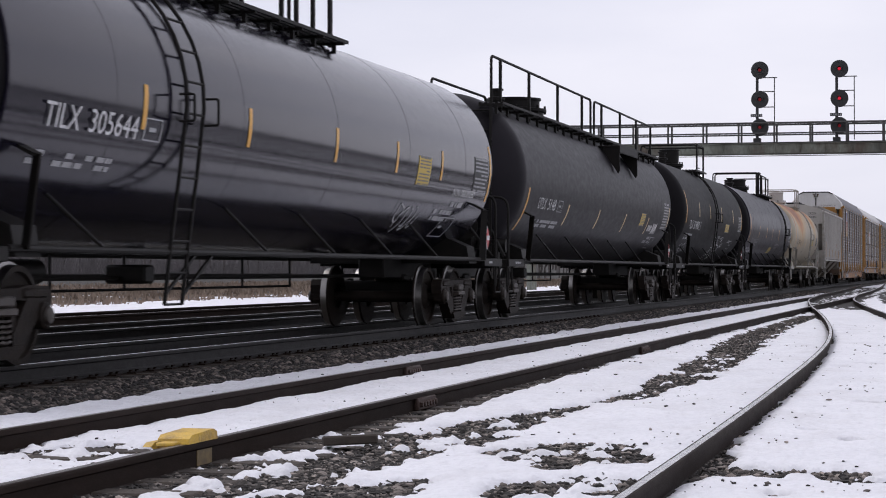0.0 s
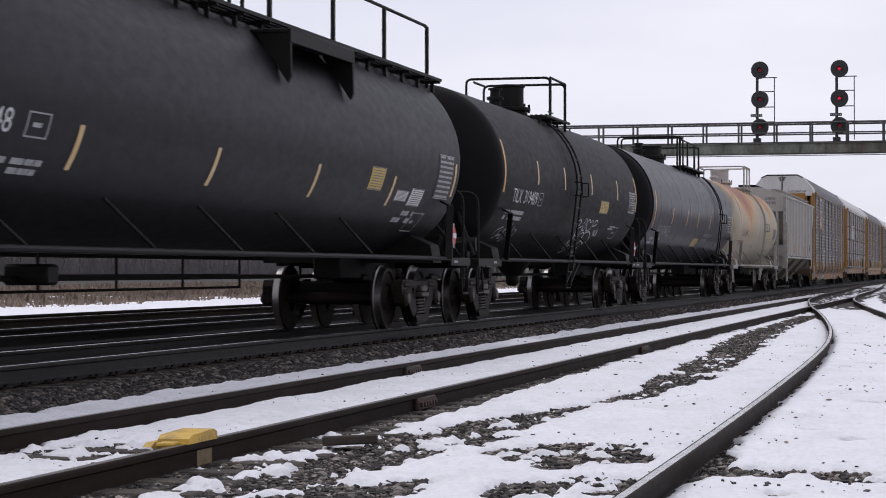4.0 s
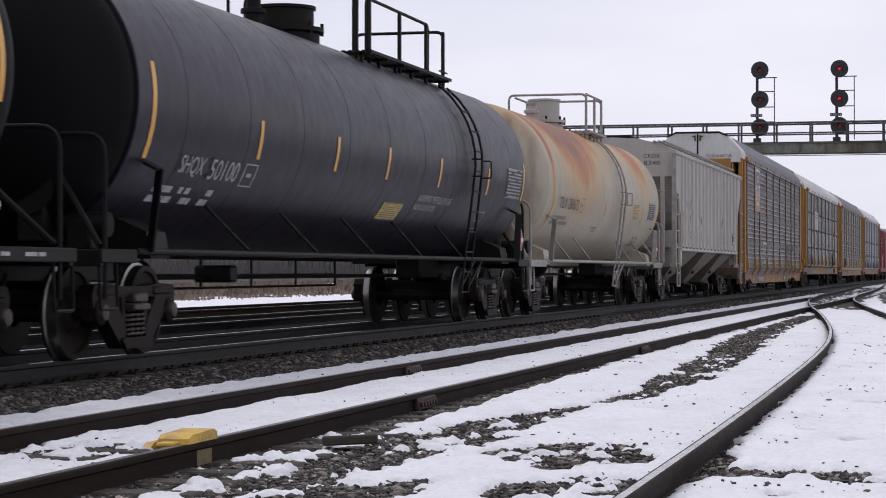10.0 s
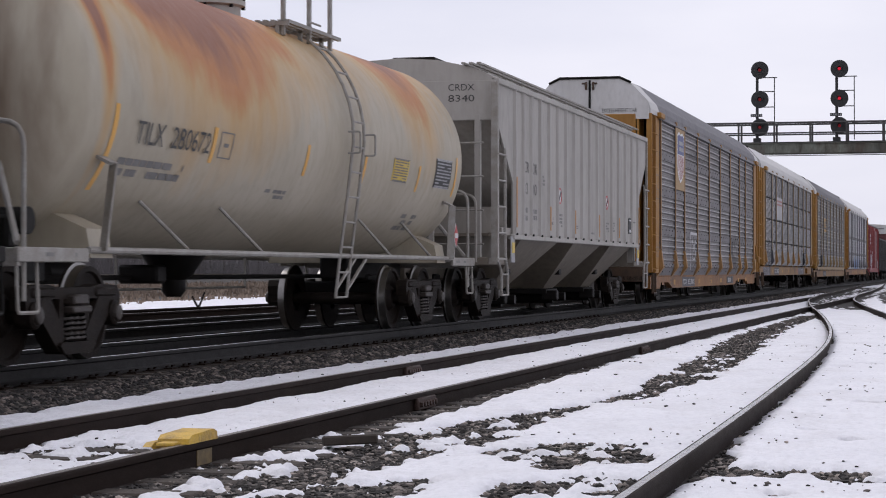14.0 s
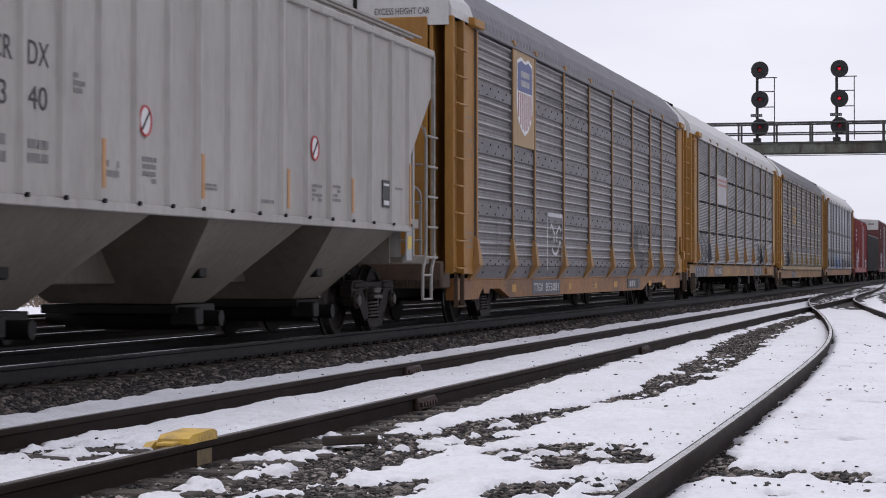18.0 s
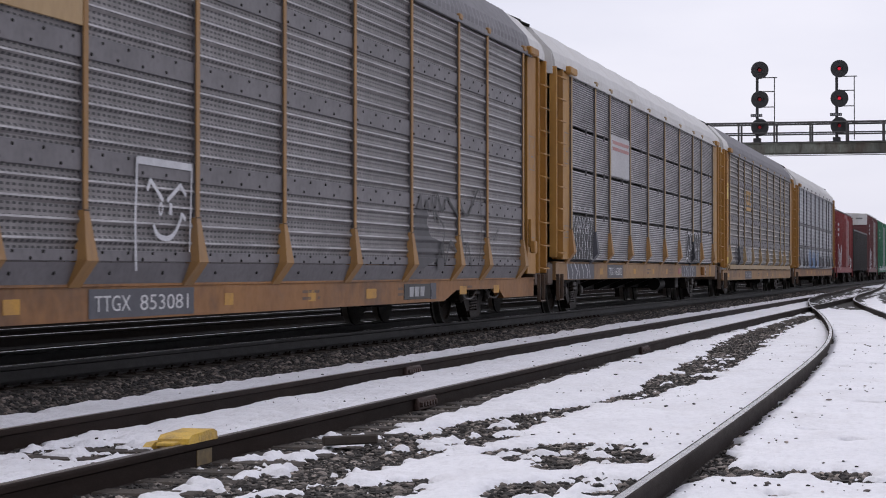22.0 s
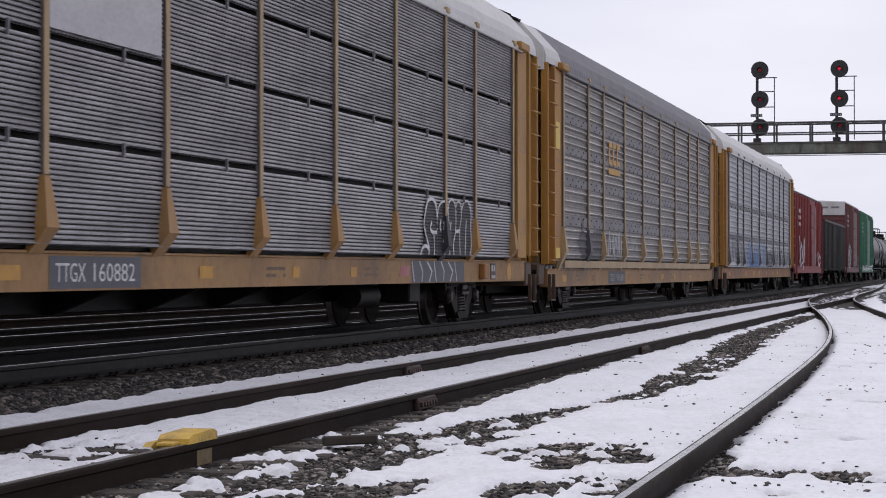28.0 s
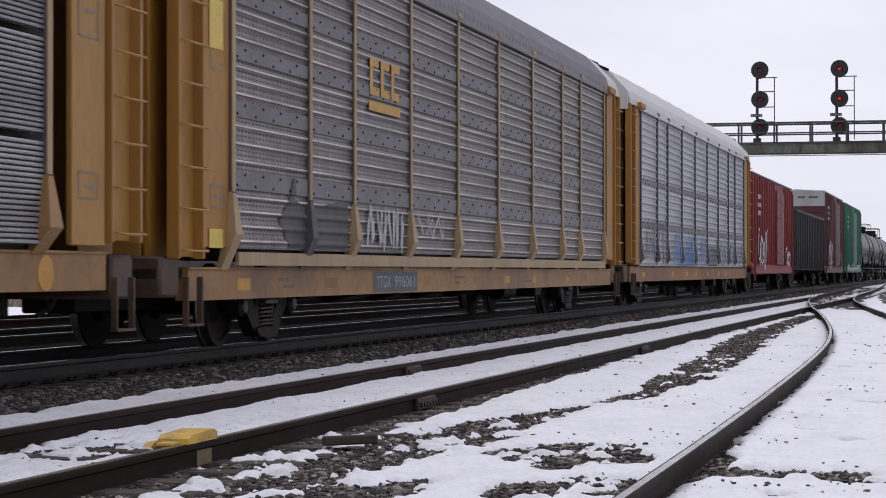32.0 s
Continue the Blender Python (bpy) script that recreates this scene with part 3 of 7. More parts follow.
def snow_depth(x, y):
    d = 0.053 + 0.06 * soft_noise(x * 0.7, y * 1.3, 1.0, 5, 3.1) + 0.055 * soft_noise(x * 0.6, y * 1.2, 0.2, 4, 8.4) + 0.06 * soft_noise(x * 0.8, y, 0.12, 3, 1.3)
    d = d - 0.12 * bare(x, y) * (0.88 + np.interp(x, [13, 19], [2.8, 1.6]) * (soft_noise(x * 0.8, y * 1.1, 0.22, 5, 5.5) + 0.5 * soft_noise(x * 0.9, y, 0.09, 3, 7.2)))
    edge = np.clip((y - 7.1 - 0.25 * soft_noise(x, y, 0.6, 3, 2.2)) / 0.2, 0, 1)
    d = d - 0.2 * edge
    mid = np.abs(y - YARD_Y)
    d = d + 0.025 * np.exp(-((mid - 0.25) / 0.5) ** 2)
    rail = np.minimum(np.abs(mid - 0.7525), np.abs(np.abs(y - lead_y(x)) - 0.7525))
    d = d - 0.06 * np.exp(-(rail / 0.07) ** 2)
    outer = np.abs(y - YARD_Y + 0.7525 + 0.13)
    d = d - 0.07 * np.exp(-(outer / 0.09) ** 2) * (0.5 + 1.6 * soft_noise(x, y, 0.5, 2, 9.0))
    d = np.where(d > 0, 0.5 * d + 0.014 * np.clip(d / 0.015, 0, 1), d)
    return np.clip(d, -0.05, 0.08)


def snow_top(x, y):
    return ground_z(x, y) + snow_depth(x, y)


def in_sight(x, y):
    """The wedge of ground that the place's foreground covers."""
    return (y < 0.52 * x + 0.8) & (y > 0.03 * x - 0.7)


SNOWY = lambda x, y, z: (z > ground_z(x, y) - 0.012) & in_sight(x, y)
snow = new("snow", sheet("snow", np.concatenate([np.arange(7.5, 19, 0.03), np.arange(19, 27, 0.05), np.arange(27, 48, 0.09)]), np.arange(-0.4, 7.9, 0.028), snow_top, M_SNOW, SNOWY))
tagged(snow, "patchy old snow between the yard tracks", "snow", kind="stuff")
snow_far = new("snow", sheet("snow", np.arange(47.91, 230, 0.3), np.arange(0.0, 7.9, 0.1), snow_top, M_SNOW, SNOWY))
tagged(snow_far, "patchy snow along the curving yard tracks", "snow", kind="stuff")


DRIFTS = ((-1.5, 0.25), (-2.7, 0.3), (-4.0, 0.3), (-5.5, 0.35), (-7.4, 0.4), (-9.8, 0.5), (-13.0, 0.8), (-17.5, 1.0), (-23.5, 1.5), (-32.0, 2.2), (5.07, 0.5), (3.2, 0.5))


def near_top(x, y):
    """Snow that lies in narrow drifts along the yard tracks."""
    d = np.full(np.broadcast(x, y).shape, -0.06)
    for mid_, half_ in DRIFTS:
        d = np.maximum(d, 0.06 - 0.08 * (np.abs(y - mid_) / half_) ** 2)
    return ground_z(x, y) + np.clip(d + 0.09 * soft_noise(x * 0.3, y, 1.6, 3, 2.6), -0.06, 0.09)


field = new("snow", sheet("snow", np.arange(-60, 130, 0.5), np.concatenate([np.arange(-40, -10, 0.4), np.arange(-10, 7.3, 0.16)]), near_top, M_SNOW,
                          lambda x, y, z: (z > ground_z(x, y) - 0.012) & ~in_sight(x, y)))
tagged(field, "narrow snow drifts along the yard tracks behind the viewer", "snow", kind="stuff")


def verge_top(x, y):
    d = 0.05 + 0.16 * soft_noise(x, y, 2.0, 4, 6.6) + 0.06 * soft_noise(x, y, 0.5, 2, 4.1)
    d = d - 0.3 * np.clip((19.2 - y) / 0.6, 0, 1) - 0.4 * np.clip((y - 34) / 10, 0, 1) * (0.8 + 2 * soft_noise(x, y, 4, 2, 2.0))
    return ground_z(x, y) + np.clip(d, -0.06, 0.16)


verge = new("snow", sheet("snow", np.arange(28, 260, 0.35), np.concatenate([np.arange(18.4, 30, 0.22), np.arange(30, 75, 0.7)]), verge_top, M_SNOW,
                          lambda x, y, z: z > ground_z(x, y) - 0.02))
tagged(verge, "snow on the verge beyond the far tracks", "snow", kind="stuff")


def between_top(x, y):
    d = -0.01 + 0.05 * soft_noise(x, y, 0.7, 3, 6.0)
    d = d + 0.05 * np.exp(-((y - 14.45) / 0.3) ** 2) - 0.03 * np.exp(-((y - 10.9) / 0.8) ** 2)
    return ground_z(x, y) + np.clip(d, -0.04, 0.07)


strip = new("snow", sheet("snow", np.arange(20, 120, 0.14), np.arange(13.95, 16.1, 0.11), between_top, M_SNOW, lambda x, y, z: z > ground_z(x, y) + 0.002))
tagged(strip, "thin snow between the far tracks", "snow", kind="stuff")

# ballast and loose stones

def rocks(name, xs, ys, zs, sizes, label, material):
    """Loose angular stones as one mesh."""
    bm = bmesh.new()
    bmesh.ops.create_icosphere(bm, subdivisions=1, radius=1.0)
    base = np.array([v.co[:] for v in bm.verts])
    faces = np.array([[v.index for v in f.verts] for f in bm.faces])
    bm.free()
    k = len(xs)
    shapes = base[None] * (1 + 0.6 * (rng.random((24, len(base), 1)) - 0.5)) * (0.6 + 0.7 * rng.random((24, 1, 3)))
    pick = rng.integers(0, 24, k)
    a = rng.random(k) * 6.283
    s = shapes[pick] * np.asarray(sizes)[:, None, None] * 0.5
    co = np.empty_like(s)
    co[..., 0] = s[..., 0] * np.cos(a)[:, None] - s[..., 1] * np.sin(a)[:, None] + xs[:, None]
    co[..., 1] = s[..., 0] * np.sin(a)[:, None] + s[..., 1] * np.cos(a)[:, None] + ys[:, None]
    co[..., 2] = s[..., 2] * 0.6 + zs[:, None]
    fs = (faces[None] + (np.arange(k) * len(base))[:, None, None]).reshape(-1, 3)
    return tagged(new(name, raw_mesh(name, co.reshape(-1, 3), fs, material)), label, "gravel", kind="stuff")


def island_shades(m, dark, light):
    n, l, b = tools(m)
    old = b.inputs["Base Color"].links[0].from_socket
    geo = n.new("ShaderNodeNewGeometry")
    r = n.new("ShaderNodeMapRange")
    r.inputs["To Min"].default_value, r.inputs["To Max"].default_value = dark, light
    pw = n.new("ShaderNodeMath")
    pw.operation = "POWER"
    pw.inputs[1].default_value = 4.0
    l.new(geo.outputs["Random Per Island"], pw.inputs[0])
    l.new(pw.outputs["Value"], r.inputs["Value"])
    h = n.new("ShaderNodeHueSaturation")
    l.new(r.outputs["Result"], h.inputs["Value"])
    l.new(old, h.inputs["Color"])
    l.new(h.outputs["Color"], b.inputs["Base Color"])


island_shades(M_STONE, 0.35, 6.0)
M_BALLAST = mat("sooty_ballast", (0.0165, 0.0135, 0.0118), 0.85, 0, (0.03, 0.025, 0.0215), 0.8, 14, bump=0.3, bump_scale=70)
island_shades(M_BALLAST, 0.4, 10.0)


def along(count, near, far):
    """Distances that thin out with range."""
    return near * (far / near) ** rng.random(count)


bx = along(48000, 12.5, 110)
by = rng.uniform(6.75, 8.1, len(bx))
rocks("ballast", bx, by, ground_z(bx, by) - 0.002, (0.02 + 0.06 * rng.random(len(bx)) ** 2) * (1 + bx / 110), "dark crushed stone shoulder beside the main track", M_BALLAST)
bx = along(7000, 16, 90)
by = rng.uniform(9.0, 12.1, len(bx))
rocks("ballast", bx, by, ground_z(bx, by), rng.uniform(0.03, 0.07, len(bx)) * (1 + bx / 120), "sooty crushed stone between the main tracks", M_BALLAST)
gx = along(200000, 8.0, 60)
gy = rng.uniform(-0.2, 7.2, len(gx))
hollow = (snow_depth(gx, gy) < 0.012 + 0.012 * rng.random(len(gx))) & in_sight(gx, gy)
gx, gy = gx[hollow][:42000], gy[hollow][:42000]
rocks("gravel", gx, gy, ground_z(gx, gy) + 0.004, (0.013 + 0.045 * rng.random(len(gx)) ** 3), "loose grey gravel showing through the snow", M_STONE)
gx = along(2600, 8.5, 45)
gy = rng.uniform(0.0, 6.9, len(gx))
ok = in_sight(gx, gy) & (soft_noise(gx, gy, 1.0, 2, 4.4) > 0.02)
gx, gy = gx[ok], gy[ok]
rocks("gravel", gx, gy, np.maximum(snow_top(gx, gy), ground_z(gx, gy)) + 0.004, 0.008 + 0.034 * rng.random(len(gx)) ** 3, "single dark stones lying on the snow", M_STONE)


# ---- tracks ----
RAIL = [(-0.022, 0.0), (0.022, 0.0), (0.034, -0.002), (0.037, -0.012), (0.036, -0.036), (0.01, -0.05), (0.009, -0.14), (0.03, -0.158), (0.076, -0.172), (0.076, -0.185),
        (-0.076, -0.185), (-0.076, -0.172), (-0.03, -0.158), (-0.009, -0.14), (-0.01, -0.05), (-0.036, -0.036), (-0.037, -0.012), (-0.034, -0.002)]


def rail(parent, xs, ys, z, materials, label=""):
    """A rail of true section along a plan line."""
    mb = MB()
    k = len(RAIL)
    ring = []
    for i, (x, y) in enumerate(zip(xs, ys)):
        a, b = max(i - 1, 0), min(i + 1, len(xs) - 1)
        d = Vector((xs[b] - xs[a], ys[b] - ys[a])).normalized()
        for w, h in RAIL:
            ring.append((x - d.y * w, y + d.x * w, z + h))
    fs, mi = [], []
    for i in range(len(xs) - 1):
        for j in range(k):
            fs.append((i * k + j, i * k + (j + 1) % k, (i + 1) * k + (j + 1) % k, (i + 1) * k + j))
            mi.append(1 if j == 0 else 0)
    mb.add(ring, fs)
    mb.mi = mi
    return part("rail", mb, materials, parent, label, smooth=False)


TIE = MB().box((0, 0, -0.09), (0.22, 2.6, 0.18), 0.012).mesh("sleeper", M_TIE, False)
PLATE = MB()
for sx in (-0.08, 0.08):
    for sy in (-0.1, 0.1):
        PLATE.box((sx, sy, 0.018), (0.018, 0.018, 0.03))
        PLATE.box((sx, sy - 0.01, 0.034), (0.028, 0.032, 0.01))
PLATE.box((0, 0, 0.008), (0.19, 0.34, 0.016))
PLATE = PLATE.mesh("tie_plate", M_RAIL, False)


def track(label, xs, centre, z, materials, ties, plates=False):
    t = tagged(new("railway_track"), label, "railway track", kind="structure")
    xs = np.asarray(xs, float)
    ys = centre(xs)
    slope = np.gradient(ys, xs)
    nx, ny = -slope / np.hypot(1, slope), 1 / np.hypot(1, slope)
    for side in (-1, 1):
        rail(t, xs + nx * 0.7525 * side, ys + ny * 0.7525 * side, z, materials)
    for x in ties:
        lift = 0.055 if z == YARD_Z else 0.025 if z < -0.05 else 0.0
        y = float(centre(np.array([x]))[0])
        turn = math.atan2(float(centre(np.array([x + 0.5]))[0]) - y, 0.5)
        s = part("sleeper", TIE, None, t, at=Matrix.Translation((x, y, z - 0.186 - 0.006 + lift)) @ Matrix.Rotation(turn, 4, "Z"))
        if plates and x < 48:
            part("tie_plate", PLATE, None, s, at=(0, -0.7525, 0))
    return t


level = lambda y: (lambda x: np.full(np.shape(x), y, float))
track("main line track with dark greasy rails on stone ballast", np.arange(-30, 900, 30), level(MAIN_Y), 0.0, [M_RAIL_MAIN, M_RAIL_TOP], np.arange(13, 75, 0.5), True)
track("second main line track with snow beside its rails", np.arange(-30, 900, 30), level(13.05), 0.0, [M_RAIL_MAIN, M_RAIL_TOP_DULL], np.arange(24, 60, 0.5))
track("third track beside the snowy verge", np.arange(-30, 900, 30), level(17.2), 0.0, [M_RAIL, M_RAIL_TOP_DULL], np.arange(32, 70, 0.55))
siding = track("siding with rusty rails half buried in snow", np.arange(-20, 84, 2.0), level(YARD_Y), YARD_Z, [M_RAIL, M_RAIL_TOP_DULL], np.arange(8.2, 60, 0.56))
lead = track("curved yard track with a worn bright rail in the snow", np.arange(-20, 228, 0.8), lead_y, YARD_Z - 0.003, [M_RAIL, M_RAIL_TOP], np.arange(8.5, 60, 0.56))

# joint bars with bolts on the siding's rails
for jx, side in ((16.34, -1), (28.0, -1), (21.54, 1)):
    j = MB()
    for s2 in (-1, 1):
        j.box((0, s2 * 0.03, -0.085), (0.56, 0.04, 0.1), 0.008)
        for k in range(6):
            j.lathe([(s2 * 0.03, 0.024), (s2 * 0.075, 0.024)], "y", 6, (-0.22 + k * 0.088, 0, -0.085))
    part("joint_bar", j, M_JOINT, siding, "rusty bolted joint bar", at=(jx, YARD_Y + side * 0.7525, YARD_Z))

# derail on the siding's near rail
derail = tagged(new("derail"), "yellow painted steel derail clamped over a siding rail", "derail")
derail.location = (11.26, YARD_Y - 0.7525, YARD_Z)
d = MB()
d.prism([(-0.2, 0.0), (-0.19, 0.03), (-0.15, 0.05), (0.2, 0.062), (0.25, 0.045), (0.27, 0.0)], -0.04, 0.15)
d.prism([(-0.3, -0.01), (-0.24, 0.012), (0.2, 0.012), (0.2, -0.01)], 0.15, 0.2)
part("block", d, M_DERAIL, derail)
part("base_bracket", MB().box((0.05, 0.12, -0.09), (0.4, 0.12, 0.05), 0.01).box((0.05, 0.16, -0.05), (0.16, 0.06, 0.12), 0.01), M_DERAIL, derail)
part("hinge", MB().lathe([(-0.2, 0.02), (0.25, 0.02)], "x", 10, (0, 0.17, -0.01)), M_DERAIL, derail)
part("lug", MB().box((-0.27, 0.06, 0.008), (0.12, 0.1, 0.02), 0.006), M_DERAIL, derail)
part("paint_mark", MB().box((0.12, -0.0118, -0.095), (0.24, 0.004, 0.088)), M_OLD_YELLOW, derail, "yellow paint on the rail web")

plank = tagged(new("timber_offcut", MB().box((0, 0, 0), (0.18, 0.34, 0.06), 0.01).mesh("timber_offcut", M_TIE, False)), "short dark weathered timber lying on the gravel", "timber")
plank.matrix_basis = pose(12.55, 3.78, -0.2, -2, 4, 21)


# ---- signal bridge ----
GX = 113.2
bridge = tagged(new("signal_bridge"), "old green steel signal bridge with walkway railings across the tracks", "signal bridge")
bridge.location = (GX, 0, -0.2)
Y0, Y1 = -3.5, 24.0
for gx0 in (-0.65, 0.65):
    g = MB().box((gx0, (Y0 + Y1) / 2, 7.62), (0.02, Y1 - Y0, 0.56))
    g.box((gx0, (Y0 + Y1) / 2, 7.87), (0.2, Y1 - Y0, 0.03), 0.005).box((gx0, (Y0 + Y1) / 2, 7.28), (0.2, Y1 - Y0, 0.03), 0.005)
    for y in np.arange(Y0, Y1, 1.37):
        g.box((gx0 - 0.05, y, 7.62), (0.09, 0.02, 0.49))
    part("girder", g, M_GIRDER, bridge)
part("deck", MB().box((0, (Y0 + Y1) / 2, 7.92), (1.5, Y1 - Y0, 0.05), 0.01), M_GANTRY, bridge)
for gx0 in (-0.74, 0.74):
    for y in np.arange(Y0 + 0.4, Y1, 1.9):
        part("post", MB().box((gx0, y, 8.45), (0.08, 0.1, 1.05)), M_GANTRY, bridge)
    part("handrail", MB().tube([(gx0, Y0, 8.97), (gx0, Y1, 8.97)], 0.055), M_GANTRY, bridge)
    part("midrail", MB().tube([(gx0, Y0, 8.42), (gx0, Y1, 8.42)], 0.045), M_GANTRY, bridge)
for y in (Y0 + 0.4, Y1 - 0.4):
    for gx0 in (-0.65, 0.65):
        part("leg", MB().box((gx0, y, 3.7), (0.25, 0.25, 7.4), 0.02), M_GIRDER, bridge)
    br = MB()
    for k in range(4):
        br.bar((-0.65, y, 0.4 + 1.7 * k), (0.65, y, 2.1 + 1.7 * k), 0.06)
    part("brace", br, M_GIRDER, bridge)


def signal(y, tops, lit, label):
    s = tagged(new("railway_signal"), label, "railway signal", "signals on the bridge")
    s.location = (GX - 0.3, y, 7.745)
    part("mast", MB().lathe([(0, 0.09), (0.25, 0.085), (tops[0] - 7.745, 0.075)], "z", 12, (0, 0.12, 0)).box((0, 0.12, 0.12), (0.4, 0.4, 0.24), 0.03), M_SIGNAL, s)
    frame_ = MB().bar((0, -0.8, 0.1), (0, -0.8, tops[0] - 8.15), 0.05)
    for z in (tops[0] - 8.15, tops[0] - 8.9, tops[1] - 8.15, tops[1] - 8.95):
        frame_.bar((0, 0.1, z), (0, -0.95 if z == tops[0] - 8.15 else -0.8, z), 0.05)
    part("ladder_frame", frame_, M_GANTRY, s)
    part("number_plate", MB().box((-0.1, 0.15, tops[1] - 8.6), (0.03, 0.62, 0.16), 0.005), M_SIGNAL, s)
    for k in range(5):
        part("plate_mark", MB().box((-0.12, 0.38 - k * 0.115, tops[1] - 8.6), (0.008, 0.06, 0.1)), M_STENCIL_DULL, s)
    for z, on in zip(tops, lit):
        h = part("signal_head", MB().lathe([(-0.05, 0.46), (-0.03, 0.47), (0.02, 0.47), (0.02, 0.3), (0.3, 0.26), (0.34, 0.2)], "x", 28), M_SIGNAL, s, "round black signal head", at=(-0.1, -0.03, z - 7.745))
        hood = MB()
        k = 14
        vs = []
        for i in range(k + 1):
            a = math.pi * (-0.1 + 1.2 * i / k)
            for xx, r in ((-0.06, 0.14), (-0.34, 0.135), (-0.34, 0.125), (-0.06, 0.13)):
                vs.append((xx, r * math.cos(a), r * math.sin(a)))
        hood.add(vs, [(i * 4 + j, i * 4 + (j + 1) % 4, i * 4 + 4 + (j + 1) % 4, i * 4 + 4 + j) for i in range(k) for j in range(4)])
        part("hood", hood, M_SIGNAL, h)
        part("lens", MB().lathe([(-0.09, 0.03), (-0.085, 0.06), (-0.05, 0.085)], "x", 18), M_LAMP if on else M_LAMP_DIM, h, "red signal lens")
    return s


signal(11.03, (11.64, 10.06, 8.56), (0, 0, 0), "three-headed black searchlight signal on the bridge walkway")
signal(6.82, (11.62, 10.04, 8.58), (1, 1, 0), "three-headed black signal with lit red lamps on the bridge")


# ---- distance ----
def tree_shape(seed, h):
    """A bare tree: trunk and forking limbs."""
    r = random.Random(seed)
    mb = MB()

    def limb(p, d, length, rad, depth):
        q = p + d * length
        mb.tube([p, (p + q) / 2 + Vector((r.uniform(-1, 1), r.uniform(-1, 1), 0)) * length * 0.06, q], rad, 3)
        if depth:
            for _ in range(3 if depth > 1 else 4):
                nd = (d + Vector((r.uniform(-1, 1), r.uniform(-1, 1), r.uniform(-0.25, 0.7))) * 0.75).normalized()
                limb(p + d * length * r.uniform(0.55, 1), nd, length * r.uniform(0.55, 0.8), rad * 0.6, depth - 1)

    limb(Vector((0, 0, 0)), Vector((r.uniform(-0.06, 0.06), r.uniform(-0.06, 0.06), 1)).normalized(), h * 0.34, h * 0.016, 3)
    return mb


shapes = [tree_shape(k, 8.0 + k % 3) for k in range(6)]


def woods(name, spots, label):
    vs, fs = [], []
    for i, (x, y, s) in enumerate(spots):
        b = shapes[i % 6]
        a = i * 2.4
        base = np.array(b.v)
        co = np.stack([base[:, 0] * math.cos(a) - base[:, 1] * math.sin(a), base[:, 0] * math.sin(a) + base[:, 1] * math.cos(a), base[:, 2]], -1) * s
        k = sum(len(v) for v in vs)
        vs.append(co + np.array([x, y, float(ground_z(x, y)) - 0.1]))
        fs.extend(tuple(j + k for j in f) for f in b.f)
    me = bpy.data.meshes.new(name)
    me.from_pydata(np.concatenate(vs).tolist(), [], fs)
    me.materials.append(M_BARK)
    return tagged(new(name, me), label, "trees", kind="stuff")


spots = []
for k in range(620):
    u = rng.random() ** 1.3
    x = 130 + 560 * u
    y = np.interp(x, [130, 250, 400, 700], [92, 100, 72, 40]) + 75 * rng.random() ** 1.5
    spots.append((x, y, rng.uniform(0.6, 1.25)))
for k in range(70):
    x = 420 + 480 * rng.random()
    spots.append((x, 21 + 0.02 * x * rng.random(), rng.uniform(0.8, 1.25)))
woods("bare_trees", spots, "leafless grey winter trees far beyond the tracks")

tufts = []
n_tuft = 40000
tx = along(n_tuft, 50, 330)
ty = rng.uniform(0, 1, n_tuft) * 62 + 33
hgt = rng.uniform(0.12, 0.42, n_tuft)
ang = rng.random(n_tuft) * 6.283
wid = rng.uniform(0.05, 0.16, n_tuft)
lean = rng.uniform(-0.2, 0.2, (n_tuft, 2))
co = np.empty((n_tuft, 3, 3))
co[:, 0] = np.stack([tx - np.cos(ang) * wid, ty - np.sin(ang) * wid, np.full(n_tuft, -0.62)], -1)
co[:, 1] = np.stack([tx + np.cos(ang) * wid, ty + np.sin(ang) * wid, np.full(n_tuft, -0.62)], -1)
co[:, 2] = np.stack([tx + lean[:, 0], ty + lean[:, 1], -0.62 + hgt], -1)
reeds = new("dry_grass", raw_mesh("dry_grass", co.reshape(-1, 3), np.arange(n_tuft * 3).reshape(-1, 3), M_REED))
tagged(reeds, "field of dry tan winter grass", "grass", kind="stuff")


n_twig = 36000
tx = along(n_twig, 90, 420)
ty = 90 + 26 * rng.random(n_twig) ** 1.3
tz = ground_z(tx, ty)
hgt = rng.uniform(0.8, 3.6, n_twig)
wid = rng.uniform(0.02, 0.07, n_twig)
lean = rng.uniform(-1.8, 1.8, (n_twig, 2))
co = np.empty((n_twig, 3, 3))
co[:, 0] = np.stack([tx - wid, ty, tz - 0.05], -1)
co[:, 1] = np.stack([tx + wid, ty, tz - 0.05], -1)
co[:, 2] = np.stack([tx + lean[:, 0], ty + lean[:, 1], tz + hgt], -1)
M_BRUSH = mat("mauve_brush", (0.125, 0.112, 0.115), 0.9, 0, (0.075, 0.066, 0.068), 0.8, 0.2)
island_shades(M_BRUSH, 0.6, 1.8)
brush = new("brush", raw_mesh("brush", co.reshape(-1, 3), np.arange(n_twig * 3).reshape(-1, 3), M_BRUSH))
tagged(brush, "bare mauve-grey brush on the far slope", "bushes", kind="stuff")


# ---- running gear shared by all cars ----
WHEEL_R = 0.457
TRAIN, WHEELSETS = [], []

